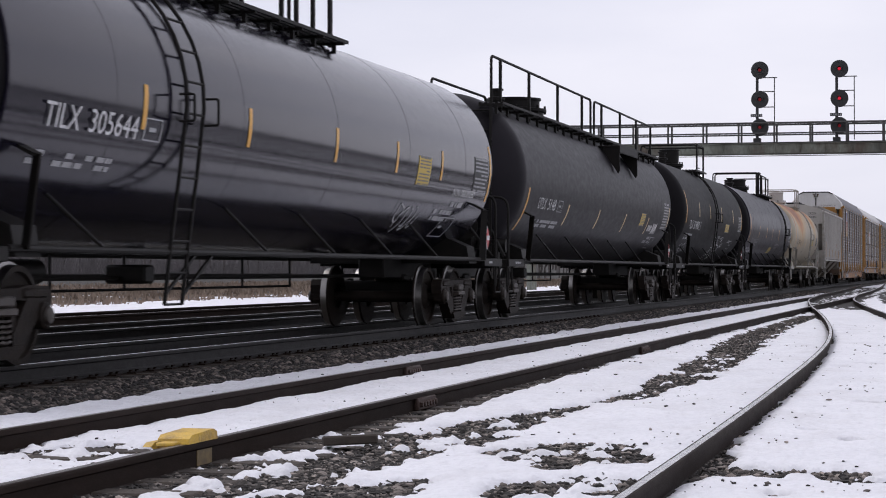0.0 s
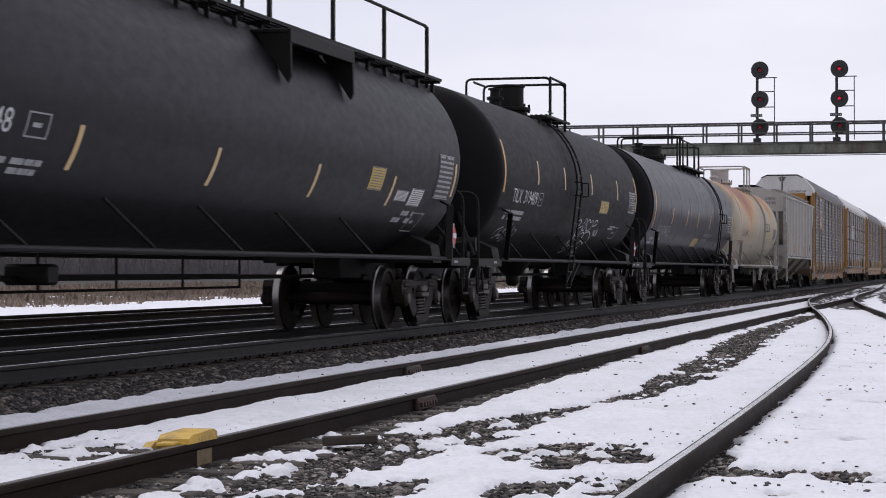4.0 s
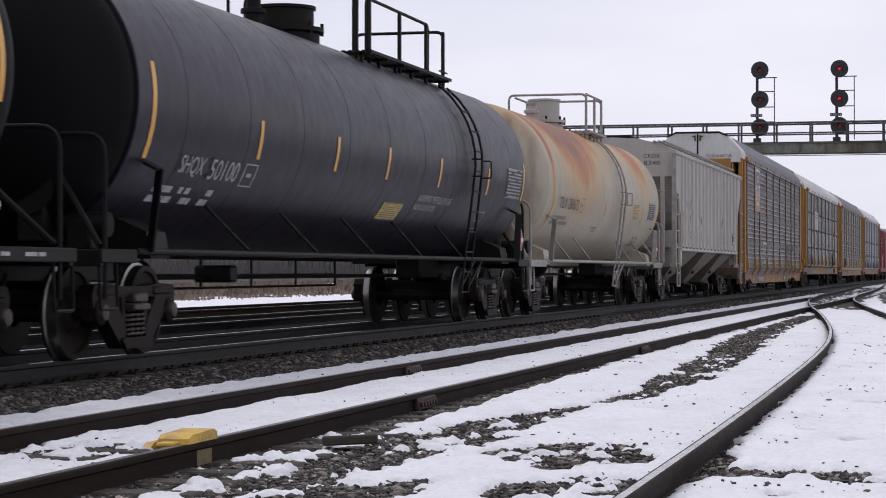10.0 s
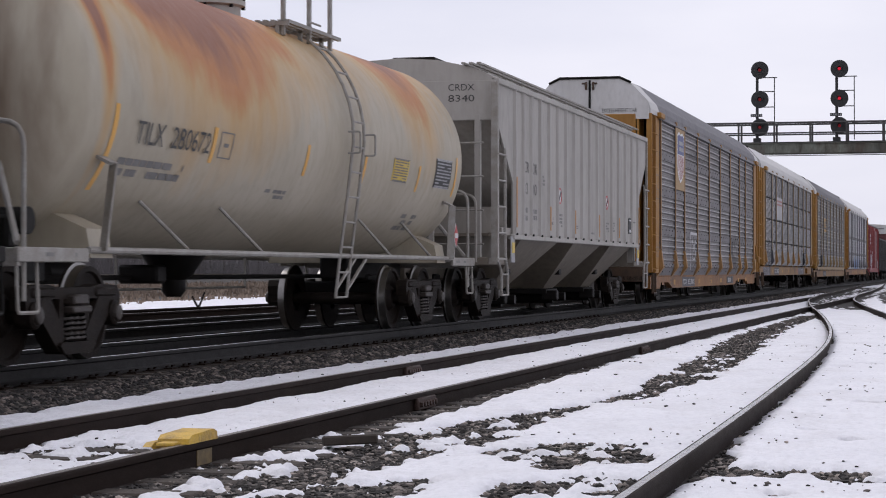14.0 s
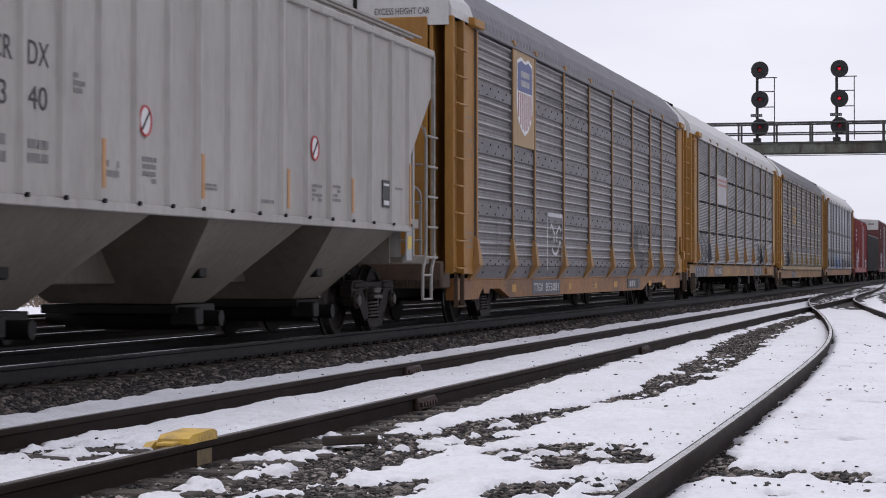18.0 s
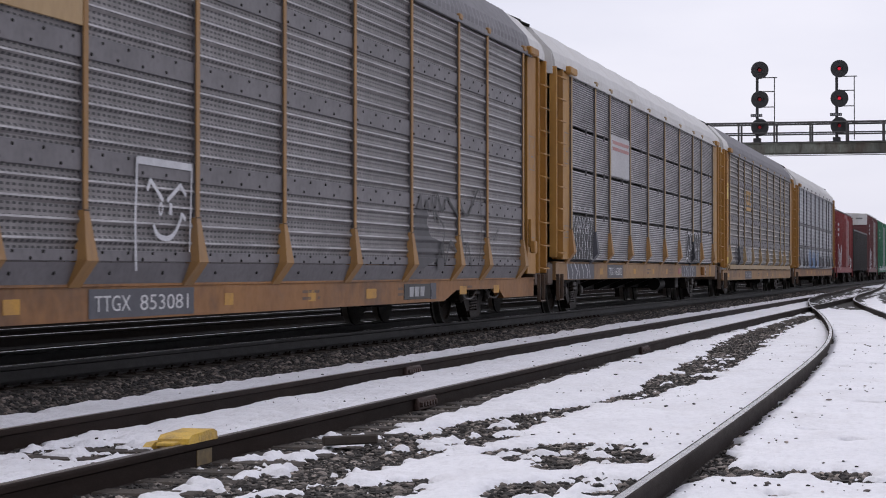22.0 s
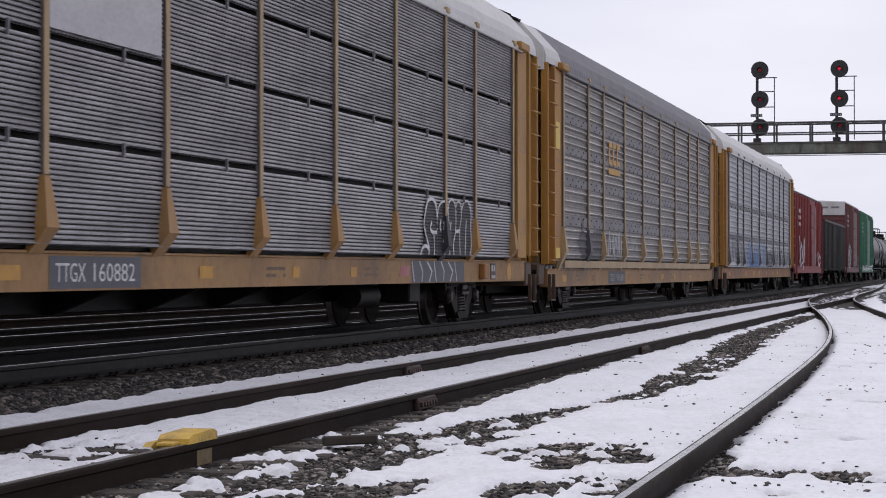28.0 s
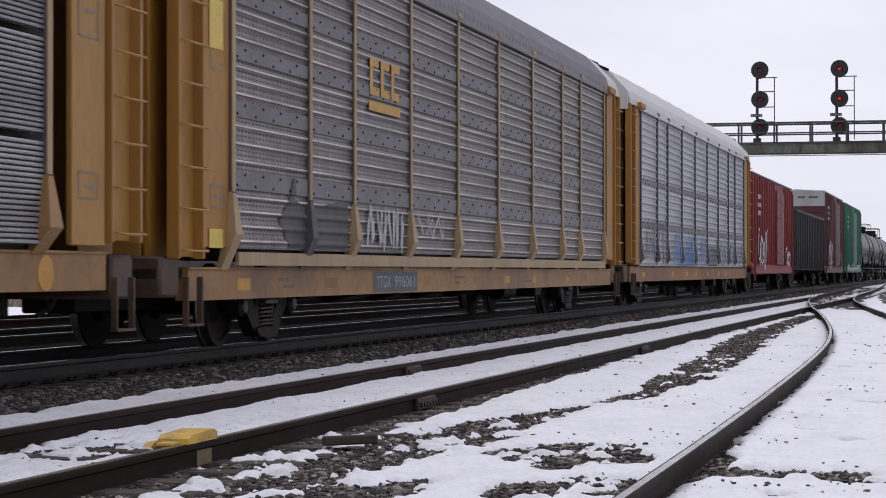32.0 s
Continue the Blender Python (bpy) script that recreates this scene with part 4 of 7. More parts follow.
w = MB()
w.slot = 0
w.lathe([(0.675, 0.2), (0.69, 0.49), (0.722, 0.492)], "y", 40, caps=False)
w.slot = 1
w.lathe([(0.722, 0.492), (0.735, 0.462), (0.83, 0.452)], "y", 40, caps=False)
w.slot = 0
w.lathe([(0.83, 0.452), (0.832, 0.40), (0.8, 0.385), (0.77, 0.2), (0.84, 0.14), (0.85, 0.0)], "y", 40, caps=False)
ME_WHEEL = w.mesh("wheel", [M_TRUCK, M_TREAD])
ME_AXLE = MB().lathe([(-1.08, 0.07), (-0.85, 0.085), (0.85, 0.085), (1.08, 0.07)], "y", 12).mesh("axle", M_TRUCK)

s = MB()
s.prism([(-1.06, 0.63), (-1.0, 0.72), (-0.6, 0.735), (-0.35, 0.705), (0.35, 0.705), (0.6, 0.735), (1.0, 0.72), (1.06, 0.63), (1.04, 0.5), (0.74, 0.5), (0.72, 0.58), (0.45, 0.6),
         (-0.45, 0.6), (-0.72, 0.58), (-0.74, 0.5), (-1.04, 0.5)], -0.08, 0.08)
for k in (-1, 1):
    s.prism([(k * 0.84, 0.5), (k * 0.6, 0.68), (k * 0.25, 0.3), (k * 0.27, 0.1), (k * 0.38, 0.13)], -0.085, 0.07)
    s.prism([(k * 0.24, 0.24), (k * 0.33, 0.24), (k * 0.33, 0.62), (k * 0.24, 0.62)], -0.075, 0.075)
    s.lathe([(-0.12, 0.1), (-0.1, 0.125), (0.06, 0.125)], "y", 14, (k * 0.89, 0, 0.457))
    s.box((k * 0.89, 0, 0.47), (0.24, 0.13, 0.2), 0.02)
s.prism([(-0.4, 0.17), (-0.3, 0.09), (0.3, 0.09), (0.4, 0.17), (0.36, 0.2), (-0.36, 0.2)], -0.12, 0.08)
for k in (-1, 1):
    s.box((k * 0.7, -0.04, 0.66), (0.5, 0.12, 0.09), 0.02)
ME_FRAME = s.mesh("sideframe", M_TRUCK)
ME_CAP = MB().lathe([(-0.16, 0.03), (-0.15, 0.075), (-0.124, 0.09), (-0.1, 0.09)], "y", 14).mesh("bearing_cap", M_SPRING)
s = MB()
for k in (-0.135, 0.0, 0.135):
    pts = [(k + 0.066 * math.cos(t * 0.75), 0.062 * math.sin(t * 0.75), 0.2 + 0.26 * t / 46) for t in range(47)]
    s.tube(pts, 0.017, 5)
s.box((0, -0.02, 0.5), (0.42, 0.2, 0.07), 0.015).box((0, -0.03, 0.59), (0.34, 0.16, 0.1), 0.02)
ME_SPRING = s.mesh("spring_nest", M_SPRING)
ME_BOLSTER = MB().box((0, 0, 0.6), (0.4, 2.0, 0.2), 0.03).box((0, 0, 0.75), (0.5, 0.5, 0.12), 0.03).bar((-0.5, -0.6, 0.4), (-0.5, 0.6, 0.4), 0.09).bar((0.5, -0.6, 0.4), (0.5, 0.6, 0.4), 0.09).mesh("bolster", M_STEEL)


def truck(car, x):
    """Two sprung sideframes, a bolster and two turning wheelsets."""
    part("bolster", ME_BOLSTER, None, car, at=(x, 0, 0))
    for y in (-1.0, 1.0):
        f = part("sideframe", ME_FRAME, None, car, at=pose(x, y, 0, 0, 0, 0 if y < 0 else 180))
        part("spring_nest", ME_SPRING, None, f, at=(0, -0.045, 0))
        for k in (-0.89, 0.89):
            part("bearing_cap", ME_CAP, None, f, at=(k, 0, 0.457))
    for dx in (-0.89, 0.89):
        axle = part("wheelset", ME_AXLE, None, car, at=(x + dx, 0, WHEEL_R))
        for turn in (0, 180):
            part("wheel", ME_WHEEL, None, axle, at=pose(0, 0, 0, 0, 0, turn))
        WHEELSETS.append((axle, x + dx))


def car_base(name, label, category, u, group=""):
    c = tagged(new(name), label, category, group)
    c.location = (u, MAIN_Y, 0)
    TRAIN.append((c, u))
    return c


def coupler(car, x, s):
    part("coupler", MB().box((x - s * 0.35, 0, 0.86), (0.75, 0.18, 0.2), 0.03).box((x - s * 0.02, 0.03 * s, 0.86), (0.24, 0.3, 0.3), 0.05), M_STEEL, car)
    pts = fillet([(x - s * 0.5, -0.35, 0.82), (x - s * 0.2, -0.38, 0.5), (x, -0.3, 0.42)], 0.15)
    part("air_hose", MB().tube(pts, 0.025), M_STEEL, car)


def sheet_on(mb, surface, x0, x1, z0, z1, nx=1, nz=4):
    """A thin patch laid on a curved side."""
    vs = [surface(x0 + (x1 - x0) * i / nx, z0 + (z1 - z0) * j / nz) for i in range(nx + 1) for j in range(nz + 1)]
    fs = [(i * (nz + 1) + j, (i + 1) * (nz + 1) + j, (i + 1) * (nz + 1) + j + 1, i * (nz + 1) + j + 1) for i in range(nx) for j in range(nz)]
    return mb.add(vs, fs)


def write_on(mb, surface, text, x0, x1, z0, z1):
    vs, fs = letters(text, x1 - x0, z1 - z0)
    return mb.add([surface(x0 + a, z0 + b) for a, b in vs], fs)


def word_spans(text, x0, x1):
    """Each word of a line with its share of the width."""
    words = text.split()
    k = sum(len(w_) for w_ in words) + len(words) - 1
    at = 0
    for w_ in words:
        yield w_, x0 + (x1 - x0) * at / k, x0 + (x1 - x0) * (at + len(w_) - 0.1) / k
        at += len(w_) + 1


def bars_on(mb, surface, x0, x1, z0, z1, seed, fill=0.75):
    """A line of writing too small to read, as short bars."""
    r = random.Random(seed)
    x = x0
    while x < x1 - 0.03:
        wdt = min(r.uniform(0.05, 0.28), x1 - x)
        if r.random() < fill:
            sheet_on(mb, surface, x, x + wdt * 0.9, z0, z1, 1, 1)
        x += wdt
    return mb


def strokes_on(mb, surface, x0, x1, z0, z1, seed, count, width=0.025, loops=True):
    """Sprayed lines: loose loops and hooks."""
    r = random.Random(seed)
    for k in range(count):
        cx, cz = x0 + (x1 - x0) * (k + r.uniform(0.2, 0.8)) / count, r.uniform(z0 * 0.6 + z1 * 0.4, z0 * 0.4 + z1 * 0.6)
        a0, turn = r.uniform(0, 6.28), r.uniform(3.0, 6.0) * r.choice((-1, 1))
        ax, az = (x1 - x0) / count * r.uniform(0.4, 0.75), (z1 - z0) * r.uniform(0.25, 0.48)
        pts = []
        for i in range(15):
            t = a0 + turn * i / 14
            q = 1 + 0.3 * math.sin(2.3 * t + k)
            pts.append((min(max(cx + ax * q * math.cos(t), x0), x1), min(max(cz + az * q * math.sin(t), z0), z1)))
        vs, fs = [], []
        for i, (px, pz) in enumerate(pts):
            qx, qz = pts[min(i + 1, 14)]
            ox, oz = pts[max(i - 1, 0)]
            d = math.hypot(qx - ox, qz - oz) or 1
            nxx, nzz = -(qz - oz) / d * width, (qx - ox) / d * width
            vs += [surface(px + nxx, pz + nzz), surface(px - nxx, pz - nzz)]
        mb.add(vs, [(2 * i, 2 * i + 1, 2 * i + 3, 2 * i + 2) for i in range(14)])
    return mb


def ribbon(surface, pts, width, wave=0.0, seed=0):
    """A sprayed line of that half-width that follows the sheet under it."""
    r = random.Random(seed)
    fine = []
    for (x0, z0), (x1, z1) in zip(pts, pts[1:]):
        k = max(1, int(math.hypot(x1 - x0, z1 - z0) / 0.008))
        fine += [(x0 + (x1 - x0) * i / k, z0 + (z1 - z0) * i / k) for i in range(k)]
    fine.append(pts[-1])
    vs = []
    for i, (px, pz) in enumerate(fine):
        (ox, oz), (qx, qz) = fine[max(i - 5, 0)], fine[min(i + 5, len(fine) - 1)]
        d = math.hypot(qx - ox, qz - oz) or 1
        w = width * (0.92 + 0.16 * r.random())
        vs += [surface(px - (qz - oz) / d * w, pz + (qx - ox) / d * w), surface(px + (qz - oz) / d * w, pz - (qx - ox) / d * w)]
    return MB().add(vs, [(2 * i, 2 * i + 1, 2 * i + 3, 2 * i + 2) for i in range(len(fine) - 1)])


def curve(pts, k=5):
    """Rounds a polyline through its points."""
    q = [pts[0]] + list(pts) + [pts[-1]]
    out = []
    for a, b, c_, d in zip(q, q[1:], q[2:], q[3:]):
        for i in range(k):
            t = i / k
            out.append(tuple(0.5 * (2 * b[j] + (c_[j] - a[j]) * t + (2 * a[j] - 5 * b[j] + 4 * c_[j] - d[j]) * t * t + (3 * b[j] - a[j] - 3 * c_[j] + d[j]) * t ** 3) for j in (0, 1)))
    return out + [pts[-1]]


R_TANK, Z_TANK = 1.51, 2.56


def tank_side(off=0.006):
    def f(x, z):
        h = max(min(z - Z_TANK, R_TANK * 0.999), -R_TANK * 0.999)
        y = math.sqrt(R_TANK ** 2 - h * h)
        return (x, -y * (1 + off / R_TANK), Z_TANK + h * (1 + off / R_TANK))
    return f


def side_ladder(c, lx, bars):
    """Stiles that follow the tank's side down to a step below the sill."""
    path = [(math.sin(a) * (R_TANK + 0.09), Z_TANK + math.cos(a) * (R_TANK + 0.09)) for a in (0.68, 0.85, 1.0, 1.15, 1.3, 1.45, 1.6)] + [(1.53, 1.9), (1.42, 1.05), (1.36, 0.52)]
    st = MB()
    for dx in (-0.24, 0.24):
        st.tube([(lx + dx, -a, b) for a, b in path], 0.021)
    ladder = part("ladder", st, bars, c)
    for i in range(12):
        zz = 0.52 + i * 0.32
        aa = np.interp(zz, [p[1] for p in path[::-1]], [p[0] for p in path[::-1]])
        part("rung", MB().tube([(lx - 0.24, -aa, zz), (lx + 0.24, -aa, zz)], 0.014), bars, ladder)
    for gx in (lx - 0.34, lx + 0.34):
        part("grab_iron", MB().tube(fillet([(gx, -1.56, 2.35), (gx, -1.72, 2.35), (gx, -1.72, 2.62), (gx, -1.56, 2.62)], 0.03), 0.014), bars, ladder)
    part("ladder_brace", MB().bar((lx + 0.25, -1.37, 0.62), (lx + 1.0, -1.4, 1.02), 0.03).bar((lx - 0.25, -1.37, 0.62), (lx + 0.5, -1.4, 1.02), 0.03), bars, ladder)


def tank_car(label, u, half, plane, bogie, paint, bars, opt):
    """A tank car: lathe-turned tank on stub sills, side rails, ladder, walkways, manway."""
    c = car_base("tank_car", label, "tank car", u, "freight train")
    if "head" in opt:
        # the jacket ends in a lip; dished heads of another paint sit just inside it
        dish = [(half - 0.05, R_TANK - 0.035)] + [(half + 0.012 + 0.62 * math.sin(a), (R_TANK - 0.035) * math.cos(a)) for a in (0.0, 0.15, 0.35, 0.6, 0.85, 1.1, 1.3, 1.5)]
        rim = [(half - 0.05, R_TANK), (half - 0.012, R_TANK), (half, R_TANK - 0.01), (half, R_TANK - 0.05)]
        for s in (-1, 1):
            part("tank_head", MB().lathe([(s * a, r) for a, r in dish], "x", 96, (0, 0, Z_TANK)), opt["head"], c)
    else:
        rim = [(half - 0.05, R_TANK), (half, R_TANK)] + [(half + 0.7 * math.sin(a), R_TANK * math.cos(a)) for a in (0.15, 0.35, 0.6, 0.85, 1.1, 1.3, 1.5)]
    prof = [(-a, r) for a, r in rim[::-1]] + [(0, R_TANK)] + rim
    for sx in opt.get("seams", ()):
        part("weld_seam", MB().tube([(sx, R_TANK * math.cos(a * math.pi / 40), Z_TANK + R_TANK * math.sin(a * math.pi / 40)) for a in range(80)], opt.get("ring", 0.005), 4, True), paint, c)
    part("tank", MB().lathe(prof, "x", 96, (0, 0, Z_TANK)), paint, c, opt.get("tank_label", ""))
    for s in (-1, 1):
        part("stub_sill", MB().box((s * (plane - 1.9), 0, 0.92), (3.0, 0.42, 0.36), 0.02), M_STEEL, c)
        part("saddle", MB().prism([(-1.35, 0.98), (1.35, 0.98), (1.3, 1.25), (0.95, 1.4), (0, 1.1), (-0.95, 1.4), (-1.3, 1.25)], s * bogie - 0.25, s * bogie + 0.25, "x"), M_STEEL if bars is not M_GREYBAR else M_TANK_RUST, c)
        part("end_platform", MB().box((s * (plane - 0.62), 0, 1.03), (0.62, 2.75, 0.05), 0.01).box((s * (plane - 0.34), 0, 0.98), (0.08, 2.8, 0.16), 0.01), bars, c)
        coupler(c, s * plane, s)
        truck(c, s * bogie)
        for y in (-1, 1):
            part("end_channel", MB().box((s * (half + plane - 0.45) / 2, y * 1.4, 1.0), (plane - half - 0.1, 0.05, 0.13), 0.01), bars, c)
            part("bracket", MB().bar((s * (half - 0.45), y * 1.44, 1.04), (s * (half - 0.55), y * 1.5, 1.85), 0.11, 0.02).bar((s * (half - 0.55), y * 1.5, 1.85), (s * (half - 0.55), y * 1.3, 1.95), 0.2, 0.03), bars, c)
        # handrail hoop across the end platform
        x = s * (plane - 0.5)
        part("end_handrail", MB().tube(fillet([(x, -1.36, 0.6), (x, -1.36, 2.15), (x, 1.36, 2.15), (x, 1.36, 0.6)], 0.22), 0.024, 8), bars, c)
        part("sill_step", MB().tube(fillet([(x - 0.15, -1.36, 1.0), (x - 0.15, -1.38, 0.5), (x + 0.25, -1.38, 0.5), (x + 0.25, -1.36, 1.0)], 0.04), 0.018), bars, c)
        part("end_brace", MB().tube([(s * (half + 0.35), -0.75, 1.95), (x, -1.3, 1.1)], 0.03), bars, c)
        m = MB()
        bars_on(m, lambda a, b, y=-1.43: (a, y, b), min(s * half, s * (plane - 0.8)), max(s * half, s * (plane - 0.8)) - 0.1, 0.985, 1.02, int(u) + s, 0.6)
        part("stencil", m, M_STENCIL_DULL if bars is not M_GREYBAR else M_INK_DULL, c)
    part("hand_brake", MB().box((-plane + 0.75, -0.55, 1.4), (0.3, 0.3, 0.55), 0.03).lathe([(0, 0.25), (0.03, 0.25)], "x", 16, (-plane + 0.55, -0.55, 1.65)).box((-plane + 0.8, -1.0, 1.2), (0.25, 0.25, 0.3), 0.03), M_STEEL, c)
    part("relay_valve", MB().lathe([(-0.25, 0.12), (0.25, 0.12)], "y", 12, (-plane + 0.85, -1.0, 1.3)), M_STEEL, c)
    for y in (-1.4, 1.4):
        part("side_rail", MB().tube([(-half + 0.2, y, 1.05), (half - 0.2, y, 1.05)], 0.032, 8), bars, c)
    for sx in opt["struts"]:
        for y in (-1, 1):
            part("strut", MB().tube([(sx, y * 1.4, 1.06), (sx - 0.7, y * 1.13, 1.56)], 0.018), bars if bars is M_GREYBAR else M_STEEL, c)
    # brake pipes and guard bars under the far side
    span = bogie - 1.6
    under = M_STEEL if bars is not M_GREYBAR else bars
    for z in (0.8, 0.62):
        part("guard_bar", MB().tube([(-span, 1.25, z), (span, 1.25, z)], 0.02), under, c)
    k = max(2, int(span * 2 / 2.1))
    for i in range(k + 1):
        x = -span + 2 * span * i / k
        part("hanger", MB().bar((x, 1.25, 0.62), (x, 1.25, 1.05), 0.03), under, c)
    part("brake_pipe", MB().tube([(-bogie, 0.3, 0.78), (bogie, 0.3, 0.78)], 0.035).lathe([(-0.45, 0.14), (0.45, 0.14)], "x", 14, (-span * 0.7, 0.5, 0.85)).box((-span * 0.35, 0.2, 0.82), (0.3, 0.5, 0.22), 0.03), M_STEEL, c)
    if opt.get("outlet"):
        part("bottom_outlet", MB().lathe([(0.55, 0.09), (0.62, 0.14), (0.75, 0.14), (0.8, 0.22), (1.1, 0.42)], "z", 16, (opt["outlet"], 0, 0)).tube(fillet([(opt["outlet"] + 0.1, -0.2, 0.55), (opt["outlet"] + 0.3, -0.2, 0.4), (opt["outlet"] + 0.5, -0.2, 0.6)], 0.1), 0.015), M_STEEL, c)
    # ladder down the side, or up the end
    lx = opt["ladder"]
    if opt.get("end_ladder"):
        ex = -half - 0.72
        ladder = part("ladder", MB().bar((ex, -1.0, 1.03), (ex + 0.3, -0.95, 3.85), 0.05).bar((ex, -0.45, 1.03), (ex + 0.3, -0.4, 3.85), 0.05), bars, c)
        for i in range(8):
            f = (i + 0.6) / 8
            part("rung", MB().tube([(ex + 0.3 * f, -1.0 + 0.05 * f, 1.03 + 2.82 * f), (ex + 0.3 * f, -0.45 + 0.05 * f, 1.03 + 2.82 * f)], 0.016), bars, ladder)
        part("ladder_tie", MB().bar((ex + 0.3, -0.95, 3.8), (-half - 0.2, -0.9, 3.6), 0.05), bars, ladder)
    else:
        side_ladder(c, lx, bars)
    # manway and walkway on the crown
    mx, mr, mz = opt["dome"]
    dome = part("manway", MB().lathe([(3.95, mr + 0.08), (4.12, mr + 0.08), (4.14, mr + 0.14), (4.2, mr + 0.14), (4.22, mr), (mz - 0.05, mr), (mz - 0.04, mr + 0.03), (mz, mr + 0.03), (mz + 0.02, mr * 0.6)], "z", 28, (mx, 0, 0)), opt.get("dome_paint", M_STEEL), c)
    for k in range(8):
        a = k * 0.785 + 0.3
        part("bolt", MB().lathe([(4.1, 0.025), (4.27, 0.025)], "z", 6, (mx + (mr + 0.11) * math.cos(a), (mr + 0.11) * math.sin(a), 0)), M_STEEL, dome)
    part("safety_valve", MB().lathe([(3.95, 0.12), (4.3, 0.12), (4.3, 0.17), (4.36, 0.17), (4.38, 0.1), (4.5, 0.1), (4.5, 0.14), (4.54, 0.14)], "z", 14, (mx - mr - 0.55, 0.1, 0)), opt.get("dome_paint", M_STEEL), c)
    for y in opt.get("walk_sides", (-0.75, 0.75)):
        for a, b in opt["walks"]:
            zz = Z_TANK + math.sqrt(R_TANK ** 2 - y * y) + 0.1
            wk = MB()
            for yy in (-0.2, -0.1, 0.0, 0.1, 0.2):
                wk.box(((a + b) / 2, y + yy, zz), (b - a, 0.05, 0.045))
            for i in range(int((b - a) / 0.9) + 1):
                wk.bar((a + 0.9 * i, y - 0.22, zz - 0.03), (a + 0.9 * i, y + 0.22, zz - 0.03), 0.05)
                wk.bar((a + 0.9 * i, y * 1.1, zz - 0.2), (a + 0.9 * i, y * 1.1, zz), 0.05)
            part("walkway", wk, M_STEEL if bars is not M_GREYBAR else bars, c)
    for pts in opt["rails"]:
        part("handrail", MB().tube(fillet(pts, 0.12), 0.026, 8), opt.get("rail_mat", bars), c)
    for x, y, z0, z1 in opt["posts"]:
        part("post", MB().box((x, y, (z0 + z1) / 2), (0.075, 0.05, z1 - z0), 0.008), opt.get("rail_mat", bars), c)
    # marks and writing
    surf = tank_side()
    for x, z0, z1, m in opt["marks"]:
        part("reflector", sheet_on(MB(), surf, x - 0.05, x + 0.05, z0, z1, 1, 6), m, c)
    for text, x0, x1, z0, z1, m in opt["texts"]:
        for word, a, b in word_spans(text, x0, x1):
            part("lettering", write_on(MB(), tank_side(0.024), word, a, b, z0, z1), m, c)
    for x0, x1, z0, z1, rows, m in opt["small"]:
        b = MB()
        h = (z1 - z0) / rows
        for i in range(rows):
            bars_on(b, surf, x0, x1, z0 + h * (i + 0.15), z0 + h * (i + 0.8), int(u * 7) + i + int(x0 * 10))
        part("stencil", b, m, c)
    for x0, x1, z0, z1, m in opt["signs"]:
        sg = part("sign", sheet_on(MB(), tank_side(0.005), x0, x1, z0, z1, 2, 6), m, c)
        b = MB()
        rows = 9
        for i in range(rows):
            bars_on(b, tank_side(0.011), x0 + 0.05, x1 - 0.05, z0 + (z1 - z0) * (i + 0.3) / rows, z0 + (z1 - z0) * (i + 0.75) / rows, int(u) + i * 3, 0.9)
        for zz in (z0, z1 - 0.012):
            sheet_on(b, tank_side(0.011), x0, x1, zz, zz + 0.012, 1, 1)
        part("print", b, M_INK_DULL if m is not M_INK else M_STENCIL_DULL, sg)
    for x0, x1, z0, z1, n, m in opt.get("sprays", ()):
        for k in range(n):
            part("graffiti_stroke", strokes_on(MB(), tank_side(0.008), x0 + (x1 - x0) * k / n, x0 + (x1 - x0) * (k + 1.2) / n, z0, z1, int(u + x0 * 3) + k, 1, 0.014), m, c)
    for x0, x1, z0, z1 in opt.get("frames", ()):
        b = MB()
        for a0, a1, b0, b1 in ((x0, x1, z0, z0 + 0.014), (x0, x1, z1 - 0.014, z1), (x0, x0 + 0.025, z0, z1), (x1 - 0.025, x1, z0, z1)):
            sheet_on(b, surf, a0, a1, b0, b1, 1, 2)
        bars_on(b, surf, x0 + 0.12, x1 - 0.12, (z0 + z1) / 2 - 0.02, (z0 + z1) / 2 + 0.02, 5)
        part("data_box", b, opt.get("ink", M_STENCIL_DULL), c)
    if opt.get("placard", True):
        px, pz = half - 0.3, 1.4
        pl = part("placard", MB().prism([(px - 0.15, pz), (px, pz - 0.19), (px + 0.15, pz), (px, pz + 0.19)], -1.5, -1.485), M_STENCIL, c, "diamond hazard placard")
        part("red_field", MB().prism([(px - 0.13, pz), (px, pz - 0.165), (px + 0.13, pz), (px, pz + 0.165)], -1.505, -1.5005), M_DECAL_RED, pl)
        part("white_band", MB().box((px, -1.508, pz), (0.2, 0.004, 0.075)), M_STENCIL, pl)
        part("placard_post", MB().bar((px, -1.46, 1.04), (px, -1.475, pz + 0.1), 0.05, 0.02), bars, c)
    return c


def mid_marks(xs, z0, z1, m):
    return [(x, z0, z1, m) for x in xs]


def box_rails(a, b, y, z, base):
    """Railing round a manway platform from x = a to b."""
    return [[(a, y, base), (a, y, z), (a, -y, z), (a, -y, base)], [(a, -y, z), (b, -y, z)], [(b, y, base), (b, y, z), (b, -y, z), (b, -y, base)], [(a + 0.7, y, z), (b, y, z)]]


